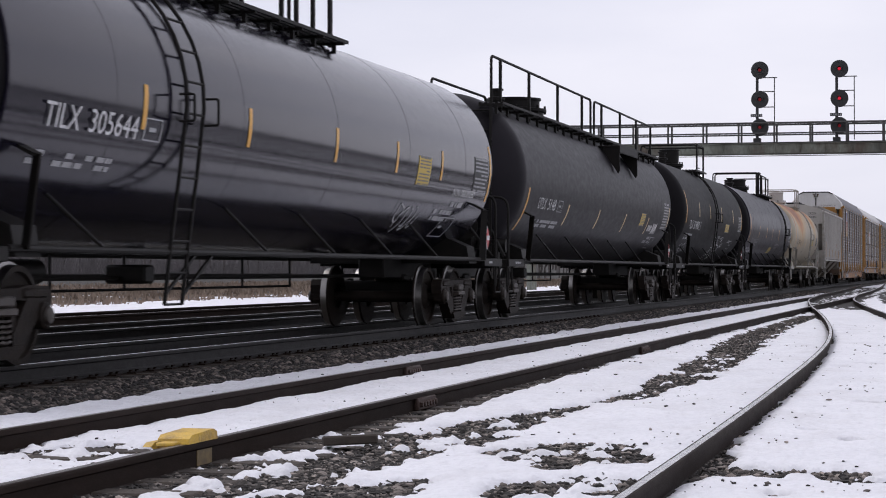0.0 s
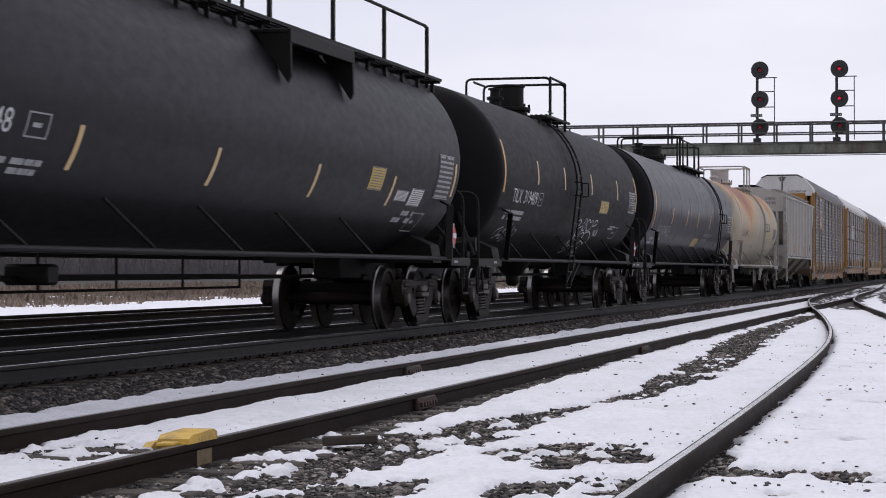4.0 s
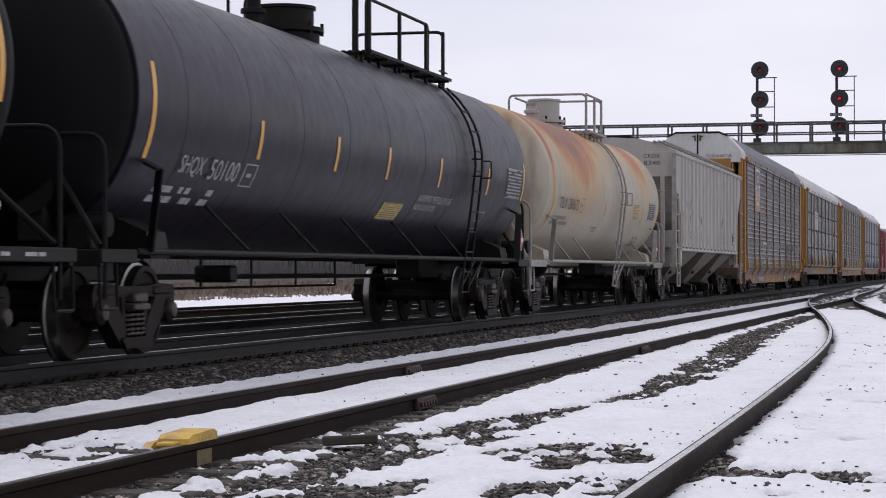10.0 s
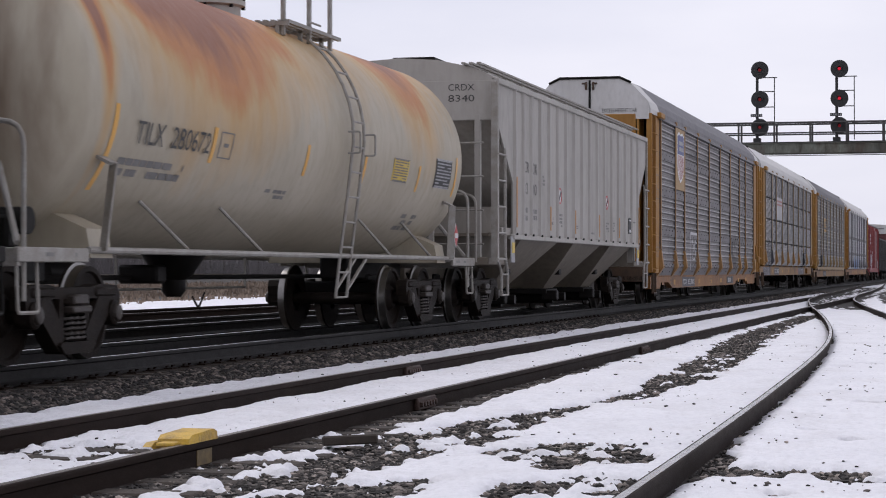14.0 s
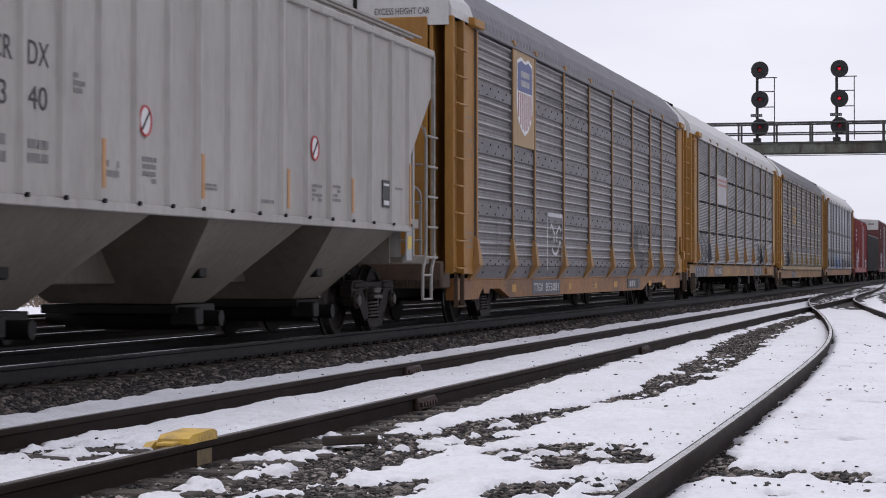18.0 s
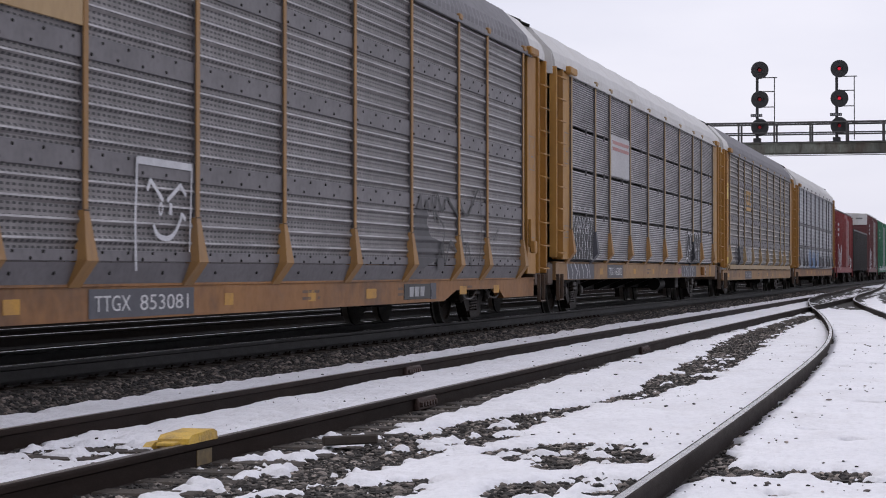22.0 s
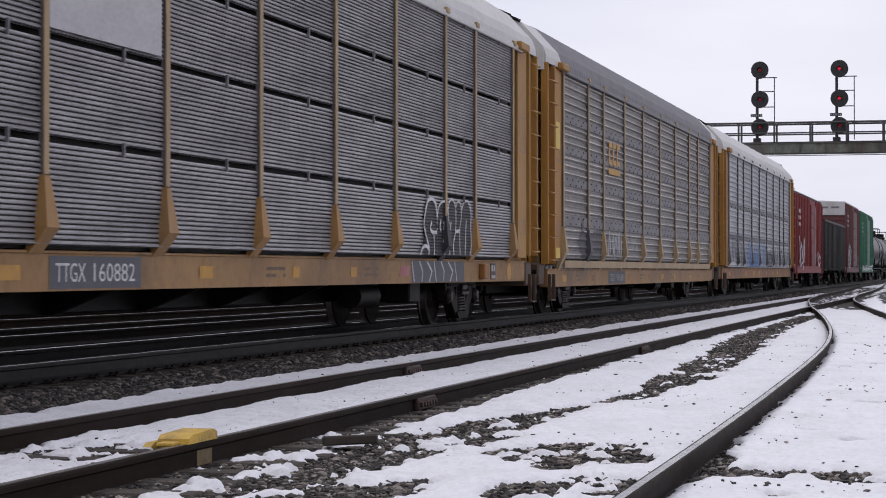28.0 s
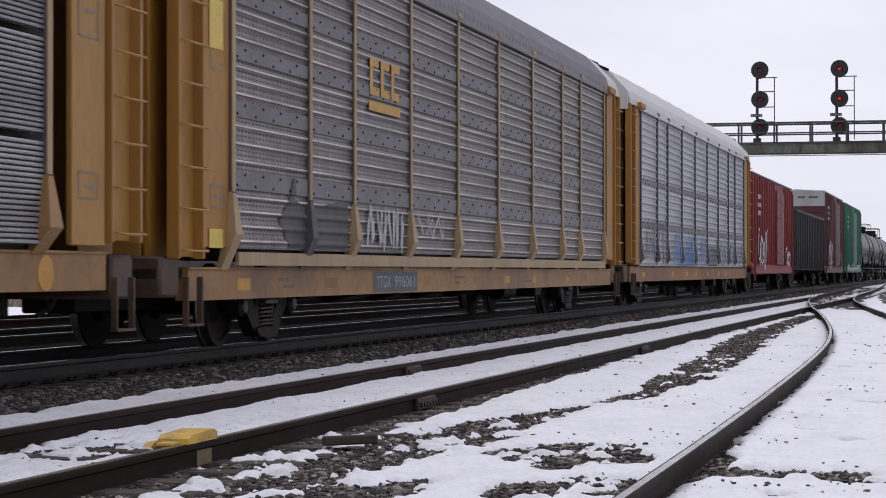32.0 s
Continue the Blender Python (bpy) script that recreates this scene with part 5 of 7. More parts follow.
Z_TOP = 3.9
tank_car("glossy black tank car with yellow reflector stripes and white lettering", 24.75, 8.95, 10.35, 8.25, M_TANK_GLOSS, M_STEEL, dict(
    seams=(-6.7, -3.2, 0.3, 3.75, 7.1), ring=0.0025, head=M_TANK_DARK, struts=(-6.74, -2.09, 0.54, 3.21, 5.74), ladder=-4.92, dome=(-1.4, 0.5, 4.75), walks=[(-4.9, 2.5)],
    rails=box_rails(-2.6, 0.3, 0.75, 4.8, Z_TOP) + [[(0.6, -0.75, Z_TOP), (0.6, -0.75, 4.8), (2.4, -0.75, 4.8), (2.4, -0.75, Z_TOP)], [(-5, -0.75, Z_TOP), (-5, -0.75, 4.8), (-2.9, -0.75, 4.8), (-2.9, -0.75, Z_TOP)]],
    posts=[(x, -0.75, Z_TOP, 4.8) for x in (-2.6, -1.2, 0.3, 0.9, 1.6, 2.35)],
    marks=mid_marks((-6.01, -3.0, 0.25, 3.1, 5.6), 2.22, 2.65, M_AMBER) + [(8.8, 2.0, 2.9, M_AMBER)],
    texts=[("TILX  305644", -8.22, -6.14, 2.12, 2.33, M_STENCIL), ("NON-ODORIZED", 6.5, 7.9, 2.03, 2.14, M_STENCIL)],
    small=[(-8.27, -6.47, 1.78, 1.93, 2, M_STENCIL_DULL), (6.6, 8.0, 1.84, 1.96, 1, M_STENCIL_DULL), (5.9, 7.0, 1.62, 1.82, 2, M_STENCIL_DULL)],
    frames=[(-5.97, -5.53, 2.12, 2.34), (6.7, 7.5, 1.4, 1.7)], signs=[(4.25, 4.95, 2.1, 2.52, M_DECAL), (7.7, 8.65, 2.12, 2.68, M_INK)],
    sprays=[(3.95, 5.2, 1.42, 1.9, 5, M_STENCIL_DULL)]))

long_rail = [[(-9.58, -0.95, 3.85), (-9.58, -0.95, 4.68), (0.37, -0.95, 4.68), (0.37, -0.95, 3.85)], [(0.81, -0.95, 3.85), (0.81, -0.95, 4.68), (9.34, -0.95, 4.68), (9.34, -0.95, 3.85)],
             [(-8.6, 0.4, 3.95), (-8.6, 0.4, 4.4), (-4.2, 0.4, 4.4), (-4.2, 0.4, 3.95)]]
c2 = tank_car("matt black tank car with a full-length railed walkway on top", 45.65, 9.2, 10.55, 8.45, M_TANK_BLACK, M_STEEL, dict(
    seams=(), struts=(-5.83, -2.92, -0.39, 2.21, 4.8), ladder=-8.9, end_ladder=True, dome=(-3.4, 0.55, 4.42), walks=[(-9.6, 9.4)], walk_sides=(-0.95, 0.95), rails=long_rail,
    posts=[(x, -0.95, 3.7, 4.68) for x in (-8.84, -6.32, -3.46, -0.7, 1.79, 4.39, 6.89, 9.34)],
    marks=mid_marks((-4.83, -1.29, 2.23, 5.7), 1.77, 2.17, M_PALE_REFLECT) + [(-8.85, 1.6, 2.36, M_AMBER), (9.0, 2.0, 2.5, M_PALE_REFLECT)],
    texts=[("UTLX  5148", -7.9, -6.25, 2.02, 2.22, M_STENCIL)], small=[(-7.88, -5.36, 1.68, 1.84, 2, M_STENCIL_DULL), (6.5, 7.4, 1.55, 1.75, 2, M_STENCIL_DULL)],
    frames=[(-5.95, -5.5, 2.0, 2.22), (7.4, 8.0, 1.45, 1.72)], signs=[(4.5, 5.15, 1.95, 2.26, M_DECAL), (7.95, 8.85, 1.95, 2.6, M_INK), (6.0, 6.6, 1.85, 2.0, M_WHITE), (6.75, 7.4, 1.8, 2.05, M_WHITE)],
    outlet=0.0))
platform = part("side_platform", MB().box((2.15, -1.28, 3.66), (2.6, 0.5, 0.05), 0.01).box((2.15, -1.52, 3.6), (2.6, 0.03, 0.16), 0.006), M_STEEL, c2, "black steel platform hung over the tank's side")
for k in (0.9, 3.42):
    part("gusset", MB().prism([(-1.52, 3.66), (-1.53, 3.12), (-1.49, 3.05), (-1.12, 3.6), (-1.12, 3.66)], k - 0.03, k + 0.03, "x"), M_STEEL, platform)

# loose bubble outlines sprayed low on the tank, as points along and up its side
SCRAWL_A = [((0.53, 1.77), (0.48, 1.87), (0.63, 1.92), (0.82, 1.88), (0.76, 1.82), (0.53, 1.77)), ((1.09, 1.79), (0.84, 1.74), (0.87, 1.63), (1.21, 1.6), (1.36, 1.73), (1.43, 1.87), (1.27, 1.95), (1.16, 1.86), (1.28, 1.74), (1.54, 1.72), (1.56, 1.82)),
            ((0.95, 1.59), (1.44, 1.42), (1.89, 1.38), (2.02, 1.5), (1.91, 1.62), (1.68, 1.68), (1.42, 1.61), (1.42, 1.48)), ((1.71, 1.76), (1.51, 1.88), (1.62, 1.95), (1.87, 1.89), (2.03, 1.94), (2.19, 1.86), (2.14, 1.76), (1.93, 1.71), (1.73, 1.76))]
SCRAWL_B = [((1.89, 1.58), (1.89, 1.66), (2.31, 1.7), (2.68, 1.62), (2.82, 1.52), (2.58, 1.47), (2.14, 1.52), (1.89, 1.58)), ((2.29, 1.81), (2.34, 1.91), (2.54, 1.95), (2.7, 1.88), (2.45, 1.83), (2.29, 1.81)), ((2.71, 1.73), (2.98, 1.63), (2.83, 1.76)),
            ((2.94, 1.81), (2.98, 1.68), (3.19, 1.64), (3.11, 1.75), (3.3, 1.62)), ((2.07, 1.48), (2.22, 1.51), (2.64, 1.45), (2.6, 1.36), (2.87, 1.26)), ((2.72, 1.21), (2.44, 1.34), (2.54, 1.36), (2.83, 1.22)), ((0.87, 1.39), (0.88, 1.5), (1.06, 1.41), (1.1, 1.33), (1.27, 1.42), (1.49, 1.3), (1.28, 1.25), (1.55, 1.31))]
c3 = tank_car("black tank car with pale reflector stripes and white spray scribbles", 65.3, 7.25, 9.05, 7.08, M_TANK_DARK, M_STEEL, dict(
    seams=(), struts=(-5.2, -2.6, 0, 2.6, 5.2), ladder=-0.7, dome=(0.0, 0.3, 4.66), walks=[(-0.9, 1.6)],
    rails=box_rails(-0.1, 1.5, 0.88, 4.8, Z_TOP), posts=[(x, -0.88, Z_TOP - 0.1, 4.8) for x in (-0.1, 1.5)],
    marks=mid_marks((-4.35, -1.75, 1.2, 4.45), 2.44, 2.87, M_PALE_REFLECT) + [(-7.15, 2.2, 3.1, M_AMBER), (7.1, 2.25, 3.05, M_AMBER)],
    texts=[("TILX  319409", -6.4, -4.3, 2.07, 2.3, M_STENCIL)], small=[(-6.5, -5.0, 1.75, 1.95, 2, M_STENCIL_DULL), (4.2, 5.3, 1.78, 1.88, 2, M_STENCIL_DULL)],
    frames=[(-4.1, -3.75, 2.06, 2.3), (5.0, 5.6, 1.6, 1.85)], signs=[(2.45, 3.42, 2.1, 2.37, M_DECAL), (6.05, 6.98, 2.2, 2.68, M_INK)],
    sprays=[(-6.3, -4.8, 1.4, 1.72, 5, M_STENCIL_DULL)], outlet=0.3))
for stroke in SCRAWL_A + SCRAWL_B:
    part("graffiti_stroke", ribbon(tank_side(0.012), curve(stroke), 0.011), M_WHITE_GRAFFITI, c3, "thin white sprayed line")

tank_car("faded blue-black tank car with ringed jacket seams", 84.2, 8.9, 9.85, 7.95, M_TANK_BLUE, M_STEEL, dict(ring=0.0022, head=M_TANK_DARK,
    seams=[-7.6 + 1.9 * k for k in range(9)], struts=(-5.4, -2.9, -0.4, 2.1, 4.6), ladder=4.9, dome=(-0.1, 0.42, 4.5), walks=[(0.9, 5.6)],
    rails=box_rails(0.2, 0.9, 0.92, 4.8, Z_TOP) + [[(1.4, -0.75, Z_TOP), (1.4, -0.75, 4.8), (4.9, -0.75, 4.8), (4.9, -0.75, Z_TOP)], [(5.9, 0.75, Z_TOP), (5.9, 0.75, 4.8), (5.9, -0.75, 4.8), (5.9, -0.75, Z_TOP)], [(1.4, 0.75, 4.4), (5.9, 0.75, 4.4)]],
    posts=[(x, -0.75, Z_TOP - 0.1, 4.8) for x in (0.9, 1.55, 3.2, 4.8, 5.9)],
    marks=mid_marks((-5.31, -2.4, -0.02, 2.84, 6.02), 2.11, 2.54, M_AMBER) + [(-8.5, 1.96, 2.9, M_AMBER), (8.75, 2.1, 2.75, M_AMBER)],
    texts=[("SHQX  50100", -7.55, -5.8, 1.84, 2.05, M_STENCIL_DULL), ("LIQUEFIED  PETROLEUM  GAS", 1.95, 3.86, 1.88, 1.98, M_STENCIL_DULL), ("NON-ODORIZED", 1.9, 3.12, 1.765, 1.845, M_STENCIL_DULL)], small=[(-7.9, -6.2, 1.55, 1.75, 2, M_STENCIL_DULL)],
    frames=[(-5.6, -5.2, 1.8, 2.05), (5.95, 6.45, 1.56, 1.84)], signs=[(0.36, 1.36, 1.585, 1.82, M_DECAL), (7.4, 8.6, 2.12, 2.62, M_INK)]))

tank_car("cream tank car with rust streaks running down from its crown", 102.34, 7.05, 8.6, 6.42, M_TANK_RUST, M_GREYBAR, dict(
    seams=(), struts=(-4.3, -2.0, 3.4, 5.6), ladder=1.15, dome=(-0.1, 0.34, 4.66), dome_paint=M_HOPPER, walks=[(0.2, 2.4)], rail_mat=M_GREYBAR,
    rails=box_rails(0.25, 2.2, 0.88, 4.8, Z_TOP), posts=[(x, -0.88, Z_TOP - 0.1, 4.8) for x in (0.25, 1.3, 2.2)],
    marks=mid_marks((-3.77, -0.6, 1.85, 4.6), 2.0, 2.37, M_AMBER) + [(-6.4, 1.62, 2.42, M_AMBER), (6.75, 2.0, 2.6, M_AMBER)],
    texts=[("TILX  280672", -5.9, -3.9, 2.09, 2.3, M_INK)], small=[(-6.1, -4.4, 1.76, 1.96, 2, M_INK_DULL), (-1.8, -0.9, 1.7, 1.82, 2, M_INK_DULL), (4.6, 5.4, 1.45, 1.7, 3, M_INK_DULL)],
    frames=[(-3.6, -3.2, 2.06, 2.34)], ink=M_INK_DULL, signs=[(3.2, 4.0, 2.1, 2.42, M_DECAL), (5.5, 6.45, 2.1, 2.53, M_INK)], outlet=-1.2))


# ---- covered hopper ----
RIB_X = (-6.72, -6.02, -5.34, -4.58, -3.76, -2.95, -2.12, -1.28, -0.43, 0.43, 1.31, 2.2, 3.1, 3.98, 4.9, 5.85, 6.73)


def hopper_car(u):
    c = car_base("covered_hopper_car", "grey ribbed covered hopper car with sloped bays", "hopper car", u, "freight train")
    E, L, W = 8.09, 6.78, 1.66
    side = [(-E, 3.96), (-E, 3.4), (-L, 2.34), (-L, 1.47), (L, 1.47), (L, 2.34), (E, 3.4), (E, 3.96)]
    for y in (-1, 1):
        part("side_sheet", MB().prism(side, y * W, y * (W - 0.03)), M_HOPPER, c)
        part("side_sill", MB().box((0, y * (W - 0.02), 1.44), (2 * L + 0.1, 0.12, 0.09), 0.01), M_HOPPER, c)
        part("top_chord", MB().box((0, y * W, 3.98), (2 * E, 0.1, 0.1), 0.015), M_HOPPER, c)
        for x in RIB_X:
            part("rib", MB().prism([(x - 0.075, -y * 0), (x + 0.075, 0), (x + 0.04, 0.045), (x - 0.04, 0.045)], 1.49, 3.93, "z"), M_HOPPER, c,
                 at=Matrix.Translation((0, y * W, 0)) @ (Matrix.Diagonal((1, -1, 1, 1)) if y < 0 else Matrix.Identity(4)))
            if y < 0:
                part("rib_foot", MB().box((x + 0.03, y * (W + 0.05), 1.485), (0.05, 0.03, 0.04)), M_STEEL, c)
    part("roof", MB().prism([(-1.66, 4.02), (-1.3, 4.2), (-0.65, 4.34), (0, 4.38), (0.65, 4.34), (1.3, 4.2), (1.66, 4.02)], -E, E, "x"), M_HOPPER, c)
    for x0 in (-7.2, -3.5, 0.1, 3.8):
        part("roof_hatch", MB().box((x0 + 1.75, 0, 4.46), (3.4, 0.75, 0.07), 0.02).box((x0 + 1.75, 0, 4.4), (3.3, 0.62, 0.1), 0.01), M_STEEL, c)
    for y in (-1, 1):
        wk = MB()
        for k in (0, 0.13, 0.26):
            wk.box((0, y * (1.16 + k), 4.25), (2 * E + 0.5, 0.06, 0.03))
        for k in range(12):
            wk.bar((-E + 0.3 + k * 1.36, y * 1.1, 4.22), (-E + 0.3 + k * 1.36, y * 1.46, 4.13), 0.05)
        part("running_board", wk, M_GREYBAR, c)
    for s in (-1, 1):
        part("end_sheet", MB().box((s * E, 0, 3.66), (0.05, 2 * W - 0.02, 0.66), 0.01).prism([(-1.64, 3.98), (1.64, 3.98), (1.3, 4.19), (0.65, 4.33), (-0.65, 4.33), (-1.3, 4.19)], s * E - 0.02, s * E + 0.02, "x"), M_HOPPER, c)
        part("slope_sheet", MB().prism([(s * E, 3.36), (s * (E - 0.06), 3.3), (s * 5.6, 1.5), (s * 5.6, 1.56)], -W + 0.04, W - 0.04), M_HOPPER_END, c)
        part("end_plate", MB().box((s * 7.15, -1.6, 1.52), (0.68, 0.05, 0.13), 0.01).box((s * 7.15, 1.6, 1.52), (0.68, 0.05, 0.13), 0.01).box((s * 6.79, 0, 1.5), (0.03, 3.1, 0.9)), M_HOPPER_END, c)
        for y in (-1.35, -0.55, 1.35):
            part("end_post", MB().box((s * (E - 0.02), y, 2.25), (0.1, 0.1, 2.35), 0.01), M_HOPPER, c)
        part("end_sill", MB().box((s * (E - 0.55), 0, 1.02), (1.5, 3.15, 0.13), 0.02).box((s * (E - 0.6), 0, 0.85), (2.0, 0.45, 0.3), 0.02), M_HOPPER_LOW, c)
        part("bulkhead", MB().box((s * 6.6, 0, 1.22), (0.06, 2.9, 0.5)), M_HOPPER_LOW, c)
        # ladder on the near corner
        lx = -8.25 if s < 0 else 8.1
        ld = MB()
        ld.bar((lx, -1.68, 3.94), (lx, -1.68, 1.0), 0.11 if s < 0 else 0.05)
        ld.tube(fillet([(lx - s * 0.62, -1.7, 2.88), (lx - s * 0.56, -1.72, 2.75), (lx - s * 0.56, -1.72, 1.1), (lx - s * 0.75, -1.72, 0.85), (lx - s * 0.75, -1.72, 0.45)], 0.1), 0.026)
        ld.tube(fillet([(lx, -1.7, 1.1), (lx - s * 0.28, -1.72, 0.85), (lx - s * 0.28, -1.72, 0.45)], 0.1), 0.026)
        ladder = part("ladder", ld, M_GREYBAR, c)
        for k in range(5):
            part("rung", MB().tube([(lx + s * 0.03, -1.73, 1.05 + k * 0.43), (lx - s * 0.58, -1.73, 1.05 + k * 0.43)], 0.018), M_GREYBAR, ladder)
        for k in range(2):
            part("rung", MB().tube([(lx - s * 0.28, -1.72, 0.46 + k * 0.34), (lx - s * 0.75, -1.72, 0.46 + k * 0.34)], 0.018), M_GREYBAR, ladder)
        for k in range(4):
            part("end_grab", MB().tube([(lx + s * 0.06, -1.5, 1.3 + k * 0.55), (lx + s * 0.06, 0.2, 1.3 + k * 0.55)], 0.018), M_GREYBAR, c)
        part("end_handrail", MB().tube(fillet([(s * (E + 0.35), -1.4, 1.0), (s * (E + 0.35), -1.4, 2.1), (s * (E + 0.35), -0.6, 2.1), (s * (E + 0.35), -0.6, 1.0)], 0.18), 0.022), M_GREYBAR, c)
        part("defect_card", MB().box((s * 6.82, -1.66, 1.22), (0.28, 0.02, 0.44), 0.005), M_STENCIL_DULL, c, "white panel with a yellow label")
        part("yellow_label", MB().box((s * 6.82, -1.674, 1.25), (0.2, 0.006, 0.18)), M_DECAL, c)
        coupler(c, s * 8.8, s)
        truck(c, s * 6.77 + 0.28)
    for xc, hw in ((-3.96, 1.76), (0.9, 1.62), (5.1, 1.5)):
        t, b = ((xc - hw, xc + hw, 1.6, 1.46), (xc - 0.55, xc + 0.5, 0.72, 0.5))
        vs = [(t[0], -t[2], t[3]), (t[1], -t[2], t[3]), (t[1], t[2], t[3]), (t[0], t[2], t[3]), (b[0], -b[2], b[3]), (b[1], -b[2], b[3]), (b[1], b[2], b[3]), (b[0], b[2], b[3])]
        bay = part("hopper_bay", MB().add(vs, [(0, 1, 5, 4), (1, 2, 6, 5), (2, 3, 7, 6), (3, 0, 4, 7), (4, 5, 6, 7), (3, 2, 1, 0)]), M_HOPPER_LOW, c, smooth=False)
        part("outlet_gate", MB().box((xc, 0, 0.44), (1.2, 1.6, 0.1), 0.01).lathe([(-1.05, 0.09), (-0.8, 0.09), (-0.8, 0.14), (0.8, 0.14), (0.8, 0.09), (1.05, 0.09)], "y", 14, (xc + 0.15, 0, 0.33)).box((xc - 0.4, -0.85, 0.36), (0.25, 0.3, 0.2), 0.02), M_STEEL, c)
        part("vibrator_bracket", MB().box((xc - 0.5, -1.02, 0.85), (0.25, 0.12, 0.14), 0.02), M_STEEL, c)
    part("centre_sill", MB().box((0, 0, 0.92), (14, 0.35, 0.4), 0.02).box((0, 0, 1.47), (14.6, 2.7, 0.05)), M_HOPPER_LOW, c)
    face = lambda a, b: (a, -W - 0.006, b)
    end = lambda a, b: (-E - 0.03, -a, b)
    for text, x0, x1, z0, z1 in (("CR", -5.88, -5.5, 2.57, 2.77), ("DX", -5.2, -4.8, 2.57, 2.77), ("83", -5.93, -5.6, 2.2, 2.4), ("40", -5.2, -4.83, 2.2, 2.4)):
        part("lettering", write_on(MB(), face, text, x0, x1, z0, z1), M_INK, c)
    for text, z0, z1 in (("CRDX", 3.82, 3.93), ("8340", 3.64, 3.75)):
        part("lettering", write_on(MB(), end, text, 0.86, 1.3, z0, z1), M_INK, c)
    for x0, x1, z0, z1, n in ((-5.95, -5.6, 1.72, 2.0, 2), (-5.2, -4.8, 1.75, 1.98, 2), (-3.6, -3.3, 1.7, 1.88, 2), (-2.75, -2.4, 1.68, 1.95, 4), (-1.15, -0.75, 1.68, 1.76, 2), (0.55, 1.1, 1.6, 1.66, 1), (2.45, 2.85, 1.68, 1.9, 4), (3.2, 3.6, 1.7, 1.92, 4), (6.1, 6.5, 1.95, 2.0, 1), (-4.3, -4.05, 2.4, 2.6, 3)):
        b = MB()
        h = (z1 - z0) / n
        for i in range(n):
            bars_on(b, face, x0, x1, z0 + i * h + 0.1 * h, z0 + i * h + 0.75 * h, int(x0 * 100) + i)
        part("stencil", b, M_INK_DULL, c)
    for x, z, h in ((-6.69, 2.03, 0.86), (-3.75, 1.82, 0.44), (-1.27, 1.81, 0.45), (1.44, 1.79, 0.45), (3.97, 1.8, 0.43), (6.72, 1.9, 0.86)):
        part("reflector", MB().box((x, -W - 0.05, z), (0.07, 0.012, h)), M_RUST_AMBER, c)
    for x, z in ((-2.7, 2.27), (2.53, 2.31)):
        ring = part("round_sign", MB().lathe([(-W - 0.012, 0.14), (-W - 0.004, 0.14)], "y", 24, (x, 0, z)), M_WHITE, c, "round white no-walking sign with a red ring")
        part("ring", MB().tube([(x + 0.14 * math.cos(a * 0.35), -W - 0.014, z + 0.14 * math.sin(a * 0.35)) for a in range(18)], 0.012, 5, True), M_DECAL_RED, ring)
        part("slash", MB().bar((x - 0.09, -W - 0.016, z - 0.09), (x + 0.09, -W - 0.016, z + 0.09), 0.02, 0.01), M_INK, ring)
    part("data_panel", MB().box((5.62, -W - 0.012, 1.88), (0.34, 0.012, 0.36)), M_INK, c, "black data panel with white print")
    part("data_print", MB().box((5.62, -W - 0.02, 2.0), (0.24, 0.006, 0.03)).box((5.62, -W - 0.02, 1.76), (0.24, 0.006, 0.06)), M_STENCIL, c)
    return c


hopper_car(119.27)

# ---- autoracks ----
POSTS = (-11.9, -9.2, -7.35, -4.57, -1.78, 1.05, 3.85, 6.65, 8.6, 11.4)


def corrugated(name, width, height, kind, material, ridge):
    """One rack side sheet: pressed ridges along its length, as a mesh shared by all of its size."""
    prof = ridge_profile(height, kind)
    poly = [(y, z) for z, y in prof] + [(0.03, height), (0.03, 0)]
    k = len(poly)
    vs = [(0, y, z) for y, z in poly] + [(width, y, z) for y, z in poly]
    mb = MB().add(vs, [(i, (i + 1) % k, k + (i + 1) % k, k + i) for i in range(k)] + [tuple(range(k)), tuple(range(k, 2 * k))])
    # slot 1: narrow upper ridge faces, highlight from the sky painted by colour
    if kind == "punched":
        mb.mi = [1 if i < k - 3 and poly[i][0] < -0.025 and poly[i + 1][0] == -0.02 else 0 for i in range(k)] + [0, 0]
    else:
        # slot 2: recess floors in black steel, shade of the gaps put into colour
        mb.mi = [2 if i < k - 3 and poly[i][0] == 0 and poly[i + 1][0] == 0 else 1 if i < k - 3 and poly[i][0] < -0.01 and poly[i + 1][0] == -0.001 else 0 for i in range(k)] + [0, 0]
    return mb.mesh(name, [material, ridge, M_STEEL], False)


def ridge_profile(height, kind):
    """Depth of the pressed ridges up a sheet, as (height, depth) pairs."""
    prof = []
    if kind == "punched":
        ridges = max(1, round(height / 0.165))
        for k in range(ridges):
            z = height * (k + 0.5) / ridges
            prof += [(z - 0.045, 0.0), (z - 0.02, -0.018), (z - 0.004, -0.026), (z + 0.015, -0.02), (z + 0.05, 0.0)]
    else:
        ridges = max(1, round(height / 0.046))
        for k in range(ridges):
            z = height * k / ridges
            prof += [(z + 0.009, 0.0), (z + 0.013, -0.016), (z + 0.026, -0.014), (z + 0.043, -0.001), (z + 0.044, 0.0)]
    return [(0, 0)] + [p for p in prof if 0 < p[0] < height] + [(height, 0)]


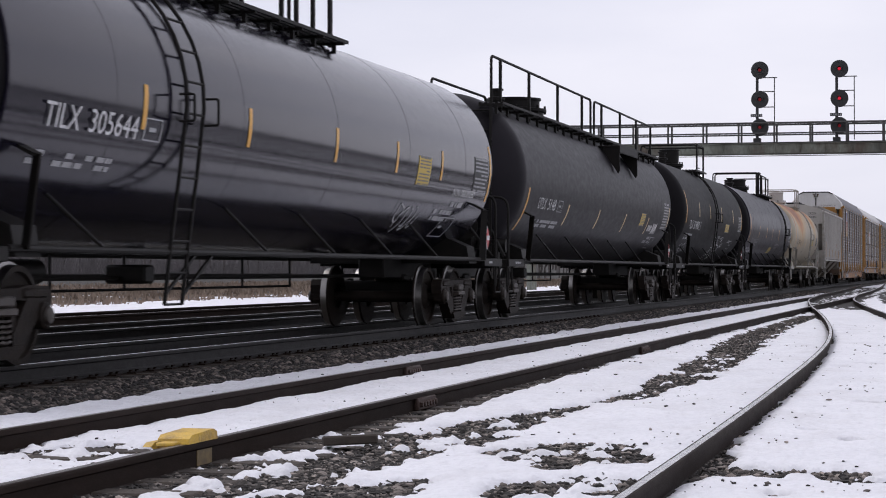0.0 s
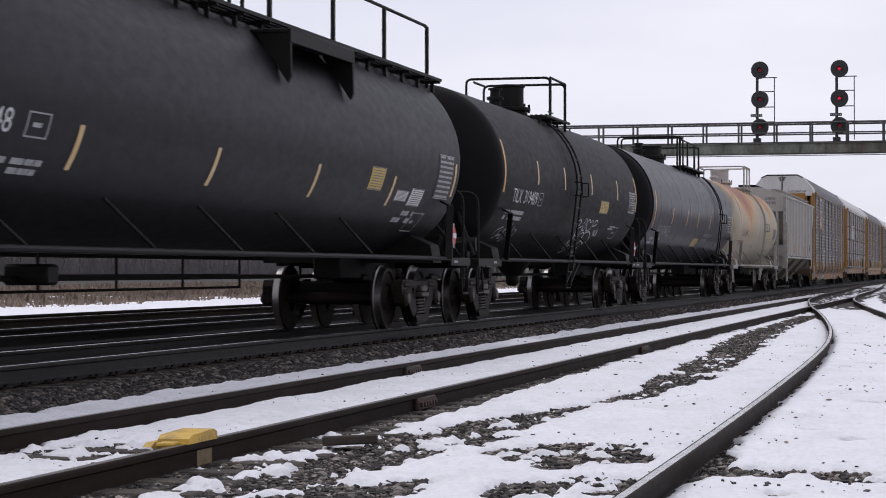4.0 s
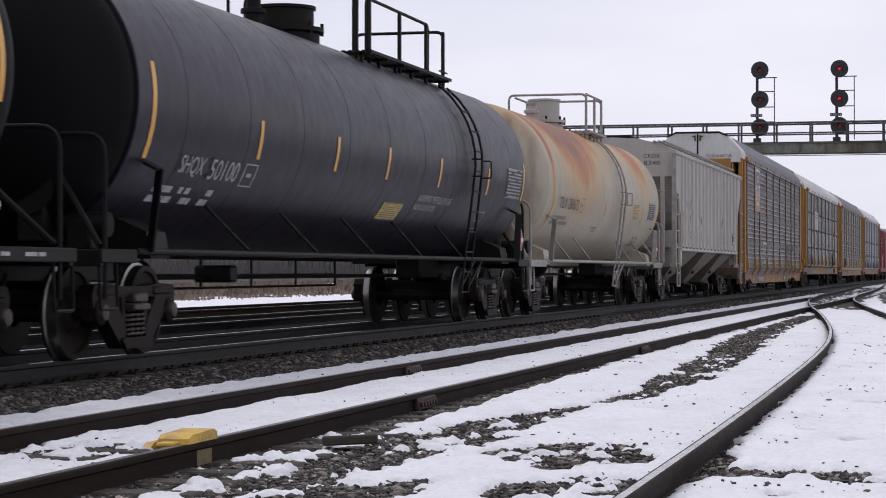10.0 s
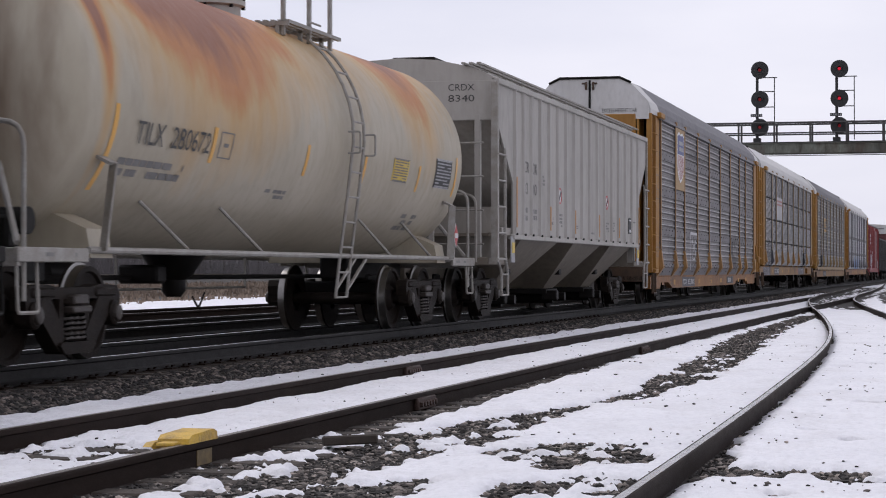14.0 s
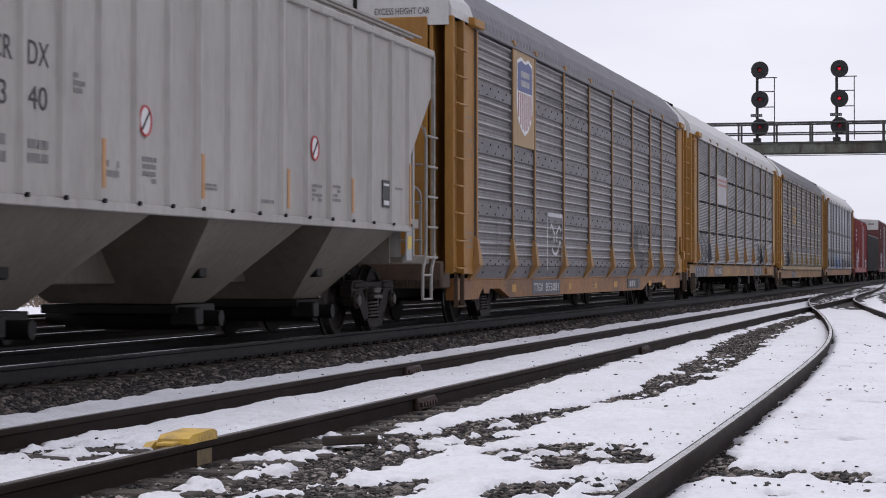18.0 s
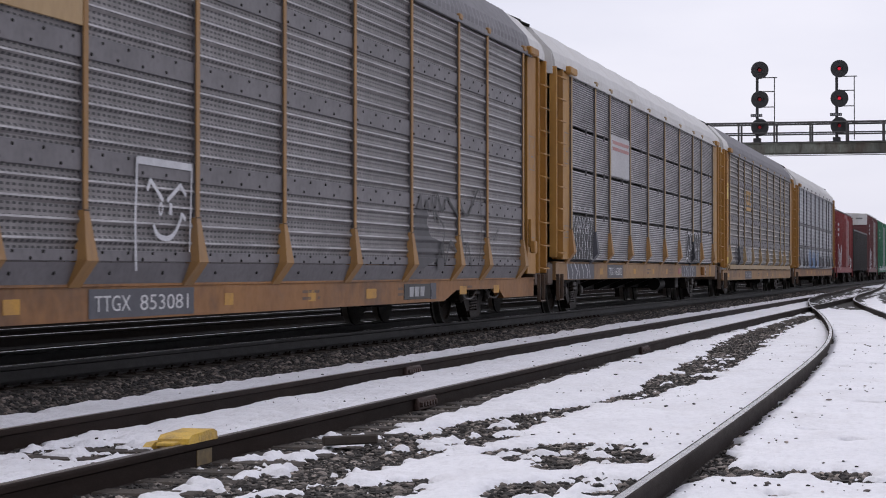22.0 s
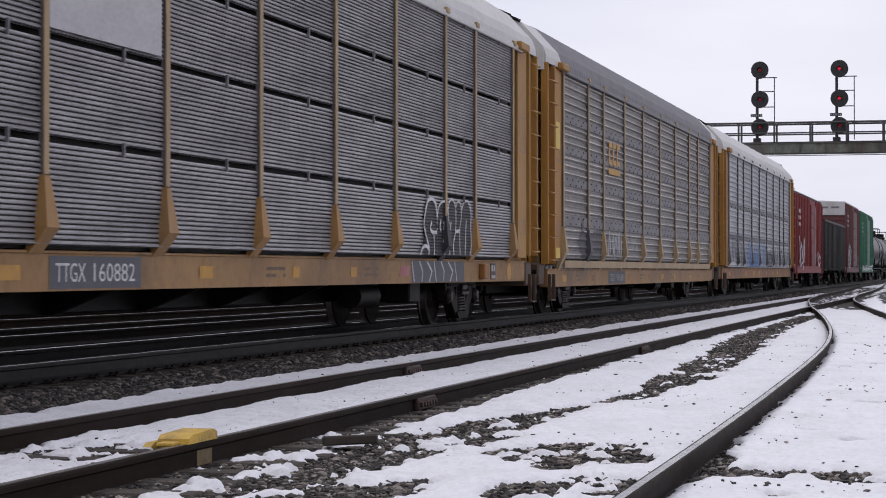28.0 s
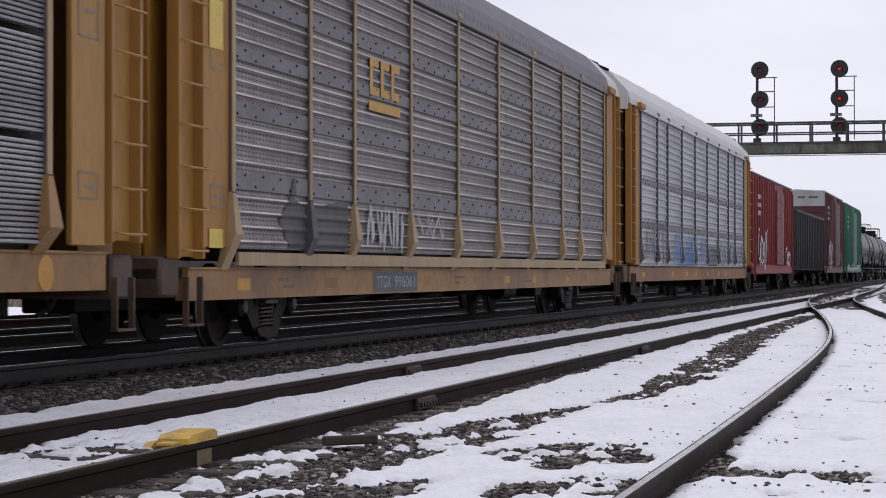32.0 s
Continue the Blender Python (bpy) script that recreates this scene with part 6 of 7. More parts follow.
def fill(surface, left, right, z0, z1, step=0.005):
    """Sprayed area between two edges, given as functions of the height."""
    k = int((z1 - z0) / step)
    zs = [z0 + (z1 - z0) * i / k for i in range(k + 1)]
    vs = []
    for z in zs:
        vs += [surface(left(z), z), surface(right(z), z)]
    return MB().add(vs, [(2 * i, 2 * i + 1, 2 * i + 3, 2 * i + 2) for i in range(k)])


def blob(surface, x0, x1, z0, z1, seed):
    """An uneven overspray patch."""
    r = random.Random(seed)
    ph = [r.uniform(0, 6.28) for _ in range(4)]
    w = x1 - x0

    def edge(z, k):
        t = (z - z0) / (z1 - z0)
        return w * (0.5 * max(t - 0.55, 0) ** 1.2 + 0.06 * math.sin(7 * t + ph[k]) + 0.03 * math.sin(19 * t + ph[k + 1]))
    return fill(surface, lambda z: x0 + abs(edge(z, 0)), lambda z: max(x1 - abs(edge(z, 2)), x0 + 0.1), z0, z1)


def autorack(label, u, style):
    c = car_base("autorack_car", label, "autorack", u, "freight train")
    sill0, sill1, base = style["sill"]
    paint, sheetm = style["paint"], style["sheet"]
    TOP, W = 4.76, 1.5
    kind = style["kind"]
    rows = style["rows"]
    cache = {}
    for a, b in zip(POSTS, POSTS[1:]):
        for z0, z1, flat in rows:
            key = (round(b - a, 2), round(z1 - z0, 3), flat)
            if key not in cache:
                if flat:
                    m = MB().box((key[0] / 2, -0.004, key[1] / 2), (key[0] - 0.02, 0.044, key[1]), 0.007)
                    flat_faces = len(m.f)
                    for i in range(int(key[0] / 0.6)):
                        for dz in (0.22, 0.78):
                            m.lathe([(-0.038, 0.013), (-0.024, 0.018)], "y", 6, (0.16 + i * 0.6 + 0.25 * (dz > 0.5), 0, key[1] * dz))
                    m.mi = [0] * flat_faces + [1] * (len(m.f) - flat_faces)
                    cache[key] = m.mesh("strip", [M_PANEL_FLAT, M_STEEL], False)
                else:
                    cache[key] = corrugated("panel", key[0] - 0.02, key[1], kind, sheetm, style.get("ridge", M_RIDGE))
            part("strip" if flat else "panel", cache[key], None, c, at=(a + 0.01, -W, z0))
            if kind == "louvre":
                part("latch", MB().box(((b - a) * 0.62, -0.03, z1 - z0 + 0.01), (0.03, 0.025, 0.13)).box(((b - a) * 0.62 + 0.03, -0.03, z1 - z0 + 0.07), (0.07, 0.025, 0.02)), M_PANEL_FLAT, c, at=(a, -W, z0))
    part("inner_wall", MB().box((0, -W + 0.12, 2.9), (23.2, 0.03, 3.7)), M_STEEL, c)
    part("far_side", MB().box((0, W, 2.9), (23.4, 0.06, 3.8)), sheetm, c)
    for x in POSTS:
        foot_top = base + 0.62
        tone = style.get("post", paint)
        post = part("post", MB().box((x, -W - 0.047, (foot_top - 0.03 + TOP) / 2), (0.1, 0.018, TOP - foot_top + 0.03), 0.004), tone, c)
        part("post_web", MB().box((x, -W - 0.016, (foot_top + TOP) / 2), (0.07, 0.044, TOP - foot_top - 0.02)), M_PANEL_FLAT, post)
        # the foot widens and deepens downwards, then turns in to the flat car's narrower sill
        lower = [(-W - 0.06, foot_top, 0.052), (-W - 0.12, base + 0.17, style["foot"] * 1.45), (-W + 0.055, sill1 - 0.012, style["foot"] * 1.45)]
        inner = [(-W + 0.02, foot_top, 0.052), (-W + 0.02, base + 0.2, style["foot"] * 1.45), (-W + 0.1, sill1 - 0.012, style["foot"] * 1.45)]
        vs = [(x + e * hw, y, z) for e in (-1, 1) for ring in (lower, inner) for y, z, hw in ring]
        fs = [(0, 1, 7, 6), (1, 2, 8, 7), (3, 9, 10, 4), (4, 10, 11, 5), (0, 6, 9, 3), (2, 5, 11, 8)] + [q for o in (0, 6) for q in ((o, o + 1, o + 4, o + 3), (o + 1, o + 2, o + 5, o + 4))]
        part("post_foot", MB().add(vs, fs), style.get("sprayed", {}).get(x, style.get("foot_paint", tone)), post, smooth=False)
        part("weld_line", MB().box((x, -W - 0.064, foot_top), (0.108, 0.006, 0.012)), M_STEP, post)
        part("post_cap", MB().box((x, -W - 0.05, TOP + 0.02), (0.2, 0.08, 0.09), 0.015), tone, c)
    cut = style.get("cut", 0.0)
    sill = [(-12.9, sill1), (-12.9, sill0), (-11.3, sill0), (-11.0, sill0 + cut), (-9.7, sill0 + cut), (-8.9, sill0), (6.2, sill0), (7.0, sill0 + cut), (10.0, sill0 + cut), (10.4, sill0), (12.9, sill0), (12.9, sill1)]
    part("side_sill", MB().prism(sill, -W + 0.08, -W + 0.22).box((0, -W + 0.13, sill1 + 0.005), (25.8, 0.14, 0.03), 0.006), style.get("sill_paint", M_TAN), c)
    part("side_sill", MB().box((0, W - 0.15, (sill0 + sill1) / 2), (25.8, 0.14, sill1 - sill0), 0.012), M_TAN, c)
    if style.get("kick"):
        # lower sheets that turn in to the sill
        for a, b in zip(POSTS, POSTS[1:]):
            k_ = part("kick_plate", MB().prism([(-W - 0.015, 0.935), (-W + 0.07, sill1 + 0.005), (-W + 0.09, sill1 + 0.005), (-W + 0.01, 0.935)], a + 0.03, b - 0.03, "x"), M_PANEL_FLAT, c)
            for f_ in (0.25, 0.72):
                part("bolt", MB().lathe([(-W + 0.012, 0.018), (-W + 0.035, 0.018)], "y", 6, (a + (b - a) * f_, 0, 0.84)), M_STEEL, k_)
    if style.get("bottom_strip"):
        part("kick_plate", MB().box((0, -W + 0.0, (sill1 + base) / 2 + 0.01), (23.3, 0.05, base - sill1 - 0.05), 0.006), style["bottom_strip"], c)
    part("deck", MB().box((0, 0, sill1 - 0.05), (27.2, 2.7, 0.1)).box((0, 0, 0.62), (26.4, 0.6, 0.4), 0.02), M_STEEL, c)
    for x in (-7, -4.7, -2.3, 0, 2.3, 4.7, 7):
        part("cross_bearer", MB().prism([(-1.3, sill1 - 0.1), (-1.3, sill0 + 0.1), (-0.4, 0.42), (0.4, 0.42), (1.3, sill0 + 0.1), (1.3, sill1 - 0.1)], x - 0.06, x + 0.06, "x"), M_STEEL, c)
    # roof: vertical eave, sloped haunch, nearly flat crown
    RW = W + 0.03
    roofp = [(-RW, TOP), (-RW, TOP + 0.12), (-RW + 0.06, TOP + 0.3), (-1.03, 5.54), (-0.75, 5.66), (0, 5.71), (0.75, 5.66), (1.03, 5.54), (RW - 0.06, TOP + 0.3), (RW, TOP + 0.12), (RW, TOP)]
    rm = MB()
    nseg = 180 if style.get("ribbed") else 20
    k = len(roofp)
    vs = []
    for i in range(nseg + 1):
        x = -12.1 + 24.2 * i / nseg
        lift = 0.014 if i % 2 else 0.0
        vs += [(x, y * (1 + lift * 0.7), z + lift) for y, z in roofp]
    rm.add(vs, [(i * k + j, i * k + j + 1, (i + 1) * k + j + 1, (i + 1) * k + j) for i in range(nseg) for j in range(k - 1)])
    part("roof", rm, style["roof"], c, smooth=False)
    part("eave", MB().box((0, -RW - 0.015, TOP - 0.02), (24.2, 0.05, 0.09), 0.01), style["roof"], c)
    for s in (-1, 1):
        # roof tapers over the end
        e = MB()
        ra = [(12.1, y, z) for y, z in roofp]
        rb = [(13.46, y * 0.99, TOP + (z - TOP) * 0.985) for y, z in roofp]
        e.add([(s * x, y, z) for x, y, z in ra + rb], [(j, j + 1, k + j + 1, k + j) for j in range(k - 1)] + [tuple(range(k, 2 * k))])
        part("roof_end", e, M_ROOF_WHITE, c, smooth=False)
        X = s * 13.5
        door = part("end_door", MB().box((X, 0, 2.85), (0.08, 2.3, 3.8), 0.02), M_YELLOW, c, "closed yellow end doors")
        part("upper_end", MB().prism([(-1.48, 4.62), (1.48, 4.62), (1.46, 5.0), (1.02, 5.52), (0.74, 5.64), (-0.74, 5.64), (-1.02, 5.52), (-1.46, 5.0)], X - 0.02, X + 0.02, "x"), M_ROOF_WHITE, c, "white upper end panel")
        part("end_rim", MB().tube([(X + s * 0.03, y, z) for y, z in ((-1.03, 5.53), (-0.75, 5.66), (0.75, 5.66), (1.03, 5.53))], 0.035), M_STEEL, c)
        part("upper_seam", MB().box((X + s * 0.03, 0, 5.1), (0.02, 0.05, 1.0)), M_STEEL, c)
        for y in (-0.09, 0.09):
            part("latch", MB().box((X + s * 0.05, y, 5.46), (0.05, 0.05, 0.2), 0.01).box((X + s * 0.05, y * 1.6, 5.52), (0.04, 0.1, 0.04), 0.01), M_STEP, c)
        part("door_seam", MB().box((X + s * 0.05, 0, 3.1), (0.02, 0.05, 4.2)), M_STEEL, door)
        for dz in (1.6, 3.1, 4.2):
            part("hinge_bar", MB().box((X + s * 0.05, -0.5, dz), (0.03, 0.9, 0.05)), M_YELLOW, door)
        for y in (-1, 1):
            part("corner_panel", MB().box((s * 12.3, y * (W - 0.02), (base + TOP) / 2), (0.72, 0.06, TOP - base - 0.05), 0.01).box((s * 12.66, y * (W - 0.1), (base + TOP) / 2), (0.05, 0.2, TOP - base - 0.05)), paint, c)
            part("door_edge", MB().box((s * 13.1, y * 1.2, 2.85), (0.8, 0.06, 3.75), 0.01), M_YELLOW, c)
            stl = MB()
            for x in (12.78, 13.45):
                stl.box((s * x, y * (W - 0.02), (sill1 + TOP) / 2 + 0.05), (0.07, 0.14, TOP - sill1 - 0.1), 0.01)
            stl.box((s * 13.12, y * (W - 0.07), (sill1 + TOP) / 2 + 0.05), (0.62, 0.02, TOP - sill1 - 0.15))
            ladder = part("ladder", stl, paint, c)
            for i in range(9):
                part("rung", MB().tube(fillet([(s * 12.8, y * (W + 0.05), sill1 + 0.2 + i * 0.42), (s * 12.84, y * (W + 0.12), sill1 + 0.18 + i * 0.42), (s * 13.4, y * (W + 0.12), sill1 + 0.18 + i * 0.42), (s * 13.44, y * (W + 0.05), sill1 + 0.2 + i * 0.42)], 0.03), 0.014), M_OCHRE, ladder)
            part("sill_step", MB().box((s * 12.85, y * 1.53, 0.55), (0.03, 0.07, 0.5), 0.01).box((s * 13.25, y * 1.53, 0.55), (0.03, 0.07, 0.5), 0.01).box((s * 13.05, y * 1.53, 0.31), (0.43, 0.08, 0.025)), M_STEP, c)
        part("corner_bracket", MB().box((s * 12.05, -W - 0.06, TOP + 0.03), (0.7, 0.14, 0.14), 0.02), paint, c)
        part("buffer_sill", MB().box((s * 13.35, 0, 0.8), (0.5, 2.8, 0.42), 0.03), M_STEP, c)
        if s > 0 and style.get("lever"):
            part("lever", MB().box((s * 11.75, -W - 0.16, base + 0.5), (0.2, 0.1, 0.22), 0.02).box((s * 11.78, -W - 0.09, base + 0.75), (0.08, 0.06, 0.5), 0.01), paint, c)
        coupler(c, s * 14.1, s)
        truck(c, s * 9.5)
    part("brake_rod", MB().tube([(-9, -0.2, 0.5), (9, -0.2, 0.5)], 0.03).box((6.5, -0.9, 0.55), (0.6, 0.4, 0.35), 0.03).lathe([(-0.5, 0.17), (0.5, 0.17)], "x", 14, (4.6, -0.8, 0.5)), M_STEEL, c)
    face = lambda a, b: (a, -W + 0.074, b)
    wall = lambda a, b: (a, -W - 0.037, b)
    r = random.Random(int(u))
    for k in range(9):
        x = -11 + k * 2.6 + r.uniform(-0.5, 0.5)
        if any(x0_ - 0.8 < x < x1_ + 0.3 for _, x0_, x1_, _ in style["texts"]):
            continue
        if style.get("clear") and (x < -9 or 4.6 < x < 10.3):
            continue
        part("sill_label", sheet_on(MB(), face, x, x + r.uniform(0.25, 0.5), (sill0 + sill1) / 2 - 0.07, (sill0 + sill1) / 2 + 0.06, 1, 1), r.choice((M_SILL_LABEL, M_SILL_LABEL, M_SILL_LABEL, M_TAN)), c)
    for k in range(5):
        x = -10 + k * 4.4 + r.uniform(-0.8, 0.8)
        if any(x0_ - 1.0 < x < x1_ + 0.3 for _, x0_, x1_, _ in style["texts"]):
            continue
        if style.get("clear") and (x < -8.4 or 4.2 < x < 10.3):
            continue
        b = MB()
        for i in range(2):
            bars_on(b, face, x, x + 0.7, sill0 + 0.11 + i * 0.08, sill0 + 0.145 + i * 0.08, k * 5 + i, 0.6)
        part("sill_stencil", b, M_SILL_INK, c)
    for text, x0, x1, tone in style["texts"]:
        plate = part("number_field", sheet_on(MB(), face, x0 - 0.12, x1 + 0.15, sill0 + 0.02, sill1 - 0.03, 1, 1), M_GREY_GRAFFITI, c, "dark painted field for the car's marking")
        for word, xa, xb in word_spans(text, x0, x1):
            part("lettering", write_on(MB(), lambda a, b: (a, -W + 0.068, b), word, xa, xb, sill0 + 0.08, sill1 - 0.09), tone, plate)
    pz, py = [], []
    for z0, z1, flat in rows:
        for h, d in [(0, -0.028), (z1 - z0, -0.028)] if flat else ridge_profile(z1 - z0, kind):
            pz.append(z0 + h)
            py.append(d)
    skin = lambda a, b: (a, -W - 0.01 + float(np.interp(b, pz, py)), b)
    for x0, x1, z0, z1, m in style.get("patches", ()):
        part("overspray", blob(skin, x0, x1, z0, z1, int(x0 * 7)), m, c, "uneven patch of sprayed paint")
    proud = 0.031 if kind == "louvre" else 0.045
    high = lambda a, b: (a, -W - proud, b)
    for x0, x1, z0, z1, n, m, wd in style.get("sprays", ()):
        r = random.Random(int(u + x0 * 5))
        for k in range(n):
            a, b = x0 + (x1 - x0) * k / n, x0 + (x1 - x0) * (k + 1.25) / n
            pts = [(r.uniform(a, b), r.uniform(z0, z0 + (z1 - z0) * 0.25) if i % 2 else r.uniform(z1 - (z1 - z0) * 0.35, z1)) for i in range(r.randint(3, 5))]
            pts = [(min(max(p, x0), x1), min(max(q, z0), z1)) for p, q in curve(pts)]
            part("graffiti_stroke", ribbon(high, pts, wd, seed=k), m, c)
    # boxed stencils on the end panels
    for s in (-1, 1):
        for z0, z1 in ((base + 0.45, base + 0.68), (base + 1.9, base + 2.5)):
            f = MB()
            q = lambda a, b: (a, -W - 0.016, b)
            for p0, p1 in (((12.08, z0), (12.5, z0)), ((12.08, z1), (12.5, z1)), ((12.08, z0), (12.08, z1)), ((12.5, z0), (12.5, z1))):
                sheet_on(f, q, s * p0[0] - 0.008, s * p1[0] + 0.008, p0[1] - 0.008, p1[1] + 0.008, 1, 1)
            for i in range(3):
                bars_on(f, q, min(s * 12.14, s * 12.44), max(s * 12.14, s * 12.44), z0 + 0.05 + (z1 - z0 - 0.08) * i / 3, z0 + 0.05 + (z1 - z0 - 0.08) * i / 3 + 0.03, i)
            part("stencil_box", f, M_INK_DULL, c)
    style["skin"], style["high"] = skin, high
    return c


def stripe_rows(base, top, flats):
    """Sheet rows between flat bolted strips."""
    out, z = [], base
    for a, b in flats:
        if a > z:
            out.append((z, a, False))
        out.append((a, b, True))
        z = b
    out.append((z, top, False))
    return out


PUNCHED = stripe_rows(0.945, 4.72, ((0.945, 1.05), (1.75, 1.96), (2.76, 2.98), (3.7, 3.9)))
UP_STYLE = dict(kind="punched", rows=PUNCHED, cut=0.16, lever=True, sill=(0.4, 0.72, 0.78), paint=M_YELLOW, post=M_POST, sheet=M_PANEL, roof=M_ROOF, foot=0.092, kick=True, ribbed=True,
              texts=[("TTGX  853081", -6.88, -4.5, M_STENCIL)], sprays=[(-11.2, -9.7, 0.9, 2.1, 2, M_INK, 0.008), (9.0, 9.4, 1.3, 1.6, 1, M_INK, 0.012)],
              patches=[])
up = autorack("autorack with punched grey side sheets, tan posts and a shield emblem", 142.6, UP_STYLE)
# emblem plate: a plain shield with a blue top and red stripes
part("emblem_plate", MB().box((-8.275, -1.535, 3.89), (1.72, 0.03, 1.7), 0.005), M_PLATE, up, "tan plate bearing a shield emblem")
shield = [(-0.42, 0.58), (-0.2, 0.66), (0, 0.6), (0.2, 0.66), (0.42, 0.58), (0.45, 0.0), (0.44, -0.25), (0.36, -0.48), (0.18, -0.65), (0, -0.74), (-0.18, -0.65), (-0.36, -0.48), (-0.44, -0.25), (-0.45, 0.0)]
em = part("shield", MB().prism([(-8.27 + x * 1.5, 3.96 + z * 0.98) for x, z in shield], -1.556, -1.5505), M_WHITE, up, "white-edged shield")
part("blue_field", MB().prism([(-8.27 + x * 1.47, 3.955 + z * 0.95) for x, z in ((-0.4, 0.55), (-0.2, 0.62), (0, 0.57), (0.2, 0.62), (0.4, 0.55), (0.415, 0.05), (-0.415, 0.05))], -1.56, -1.5565), M_DECAL_BLUE, em)
for k in range(7):
    x = -0.52 + k * 0.1733
    part("red_stripe", MB().prism([(-8.27 + x - 0.036, 3.98), (-8.27 + x + 0.036, 3.98), (-8.27 + x + 0.036, 3.32 + x * x * 0.85), (-8.27 + x - 0.036, 3.32 + x * x * 0.85)], -1.56, -1.5565), M_STRIPE, em)
for s, dz in ((-1, 0.36), (1, 0.2)):
    part("emblem_print", MB().box((-8.27, -1.5625, 3.95 + dz), (0.72, 0.003, 0.11)), M_STENCIL_DULL, em)
plate = part("maker_plate", MB().box((4.6, -1.425, 0.56), (1.45, 0.008, 0.22), 0.002), M_INK, up, "black plate with pale block shapes")
for k in range(3):
    part("plate_block", MB().prism([(4.15 + k * 0.3, 0.49), (4.35 + k * 0.3, 0.49), (4.4 + k * 0.3, 0.63), (4.15 + k * 0.3, 0.63)], -1.433, -1.43), M_STENCIL_DULL, plate)
part("data_plate", MB().box((5.52, -1.425, 0.56), (0.34, 0.008, 0.24), 0.002).box((5.52, -1.431, 0.53), (0.24, 0.004, 0.1)), M_GREY_GRAFFITI, up)
for x in (7.4, 9.2):
    part("chain", MB().tube(fillet([(x, -1.36, 0.6), (x + 0.3, -1.36, 0.42), (x + 0.9, -1.36, 0.4), (x + 1.3, -1.36, 0.62)], 0.3), 0.016), M_SPRING, up)
for k, word in enumerate(("BUILDING", "AMERICA")):
    part("slogan", write_on(MB(), lambda a, b: (a, -1.552, b), word, (-6.55, -4.42)[k], (-4.72, -2.45)[k], 4.02, 4.17), M_FADED_SPRAY, up, "faded painted words")
# a dark animal silhouette in pieces: body, ears and legs
PIECES = [((0.9, 1.1, 1.28, 1.35, 1.5, 1.74), (4.2, 4.05, 4.03, 4.03, 4.06, 4.1), (4.55, 5.75, 5.68, 5.1, 4.82, 4.86)), ((1.74, 1.82, 1.97), (4.12, 4.22, 4.37), (4.5, 4.46, 4.4)),
          ((1.74, 1.82, 1.9), (4.58, 4.62, 4.7), (4.86, 4.84, 4.76)), ((0.88, 1.0, 1.11), (5.35, 5.3, 5.2), (5.7, 5.76, 5.75))]
for zs_, left_, right_ in PIECES:
    part("overspray", fill(UP_STYLE["skin"], lambda z: float(np.interp(z, zs_, left_)), lambda z: float(np.interp(z, zs_, right_)), zs_[0], zs_[-1]), M_FADED_SPRAY, up, "dark sprayed silhouette patch")
FACE = [(((395, 575), (392, 420), (398, 205)), 0.03), (((398, 212), (580, 226)), 0.045), (((580, 228), (576, 400), (572, 520)), 0.02), (((430, 312), (440, 275), (482, 345)), 0.03), (((495, 345), (540, 290), (560, 325)), 0.03),
        (((475, 350), (468, 372), (473, 392), (480, 372), (475, 350)), 0.018), (((508, 352), (506, 392)), 0.045), (((450, 425), (465, 460), (495, 472), (520, 455), (540, 410), (545, 392), (558, 408)), 0.032)]
for line, wd in FACE:
    pts = [(-7.35 + (px - 245) * 0.00783, 0.94 + (548 + (px - 400) * 0.06 - py) * 0.0029) for px, py in line]
    part("graffiti_stroke", ribbon(UP_STYLE["high"], curve(pts) if len(pts) > 3 else pts, wd * 0.8, seed=3), M_WHITE_GRAFFITI, up, "thin white sprayed line")
LOOPS = [((5.0, 1.95), (5.15, 1.6), (5.3, 2.0), (5.6, 1.75), (5.9, 1.95), (6.2, 1.85), (6.6, 1.7), (6.9, 1.3), (6.75, 1.0)), ((6.7, 2.0), (6.9, 1.8), (7.3, 1.75), (7.9, 2.15), (8.1, 2.0), (8.15, 1.4), (8.0, 1.0)),
         ((5.3, 0.95), (5.6, 1.25), (5.8, 1.0), (6.1, 1.3), (6.5, 1.15)), ((7.0, 0.95), (7.2, 1.3), (7.5, 0.9)), ((5.2, 1.7), (5.7, 1.5), (5.6, 1.1))]
for line in LOOPS:
    part("graffiti_stroke", ribbon(lambda a, b: (a, -1.545, b), curve(line), 0.024, seed=5), M_INK, up, "loose dark sprayed loop")
part("warning_lettering", write_on(MB(), lambda a, b: (-13.53, -a, b), "EXCESS HEIGHT CAR", 0.31, 1.18, 4.79, 4.89), M_INK, up)

LOUVRE = [(1.08, 1.97, False), (2.03, 2.86, False), (2.92, 3.69, False), (3.75, 4.7, False)]
GT_STYLE = dict(kind="louvre", rows=LOUVRE, sill=(0.68, 1.02, 1.06), paint=M_OCHRE, post=M_POST_PALE, foot_paint=M_POST, sill_paint=M_TAN_DUSTY, sheet=M_PANEL_LOUVRE, roof=M_ROOF_WHITE, foot=0.092, line=0.03,
              texts=[("TTGX  160882", -6.9, -5.1, M_STENCIL)],
              
              patches=[], clear=True, sprayed={-9.2: M_GREY_GRAFFITI, 6.65: M_DARK_SPRAY})
gt = autorack("autorack with louvred grey side panels in four rows and tan posts", 170.5, GT_STYLE)
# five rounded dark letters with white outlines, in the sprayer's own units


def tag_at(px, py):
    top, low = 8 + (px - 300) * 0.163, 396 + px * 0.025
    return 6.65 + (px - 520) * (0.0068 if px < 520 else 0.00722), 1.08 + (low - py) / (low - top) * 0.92


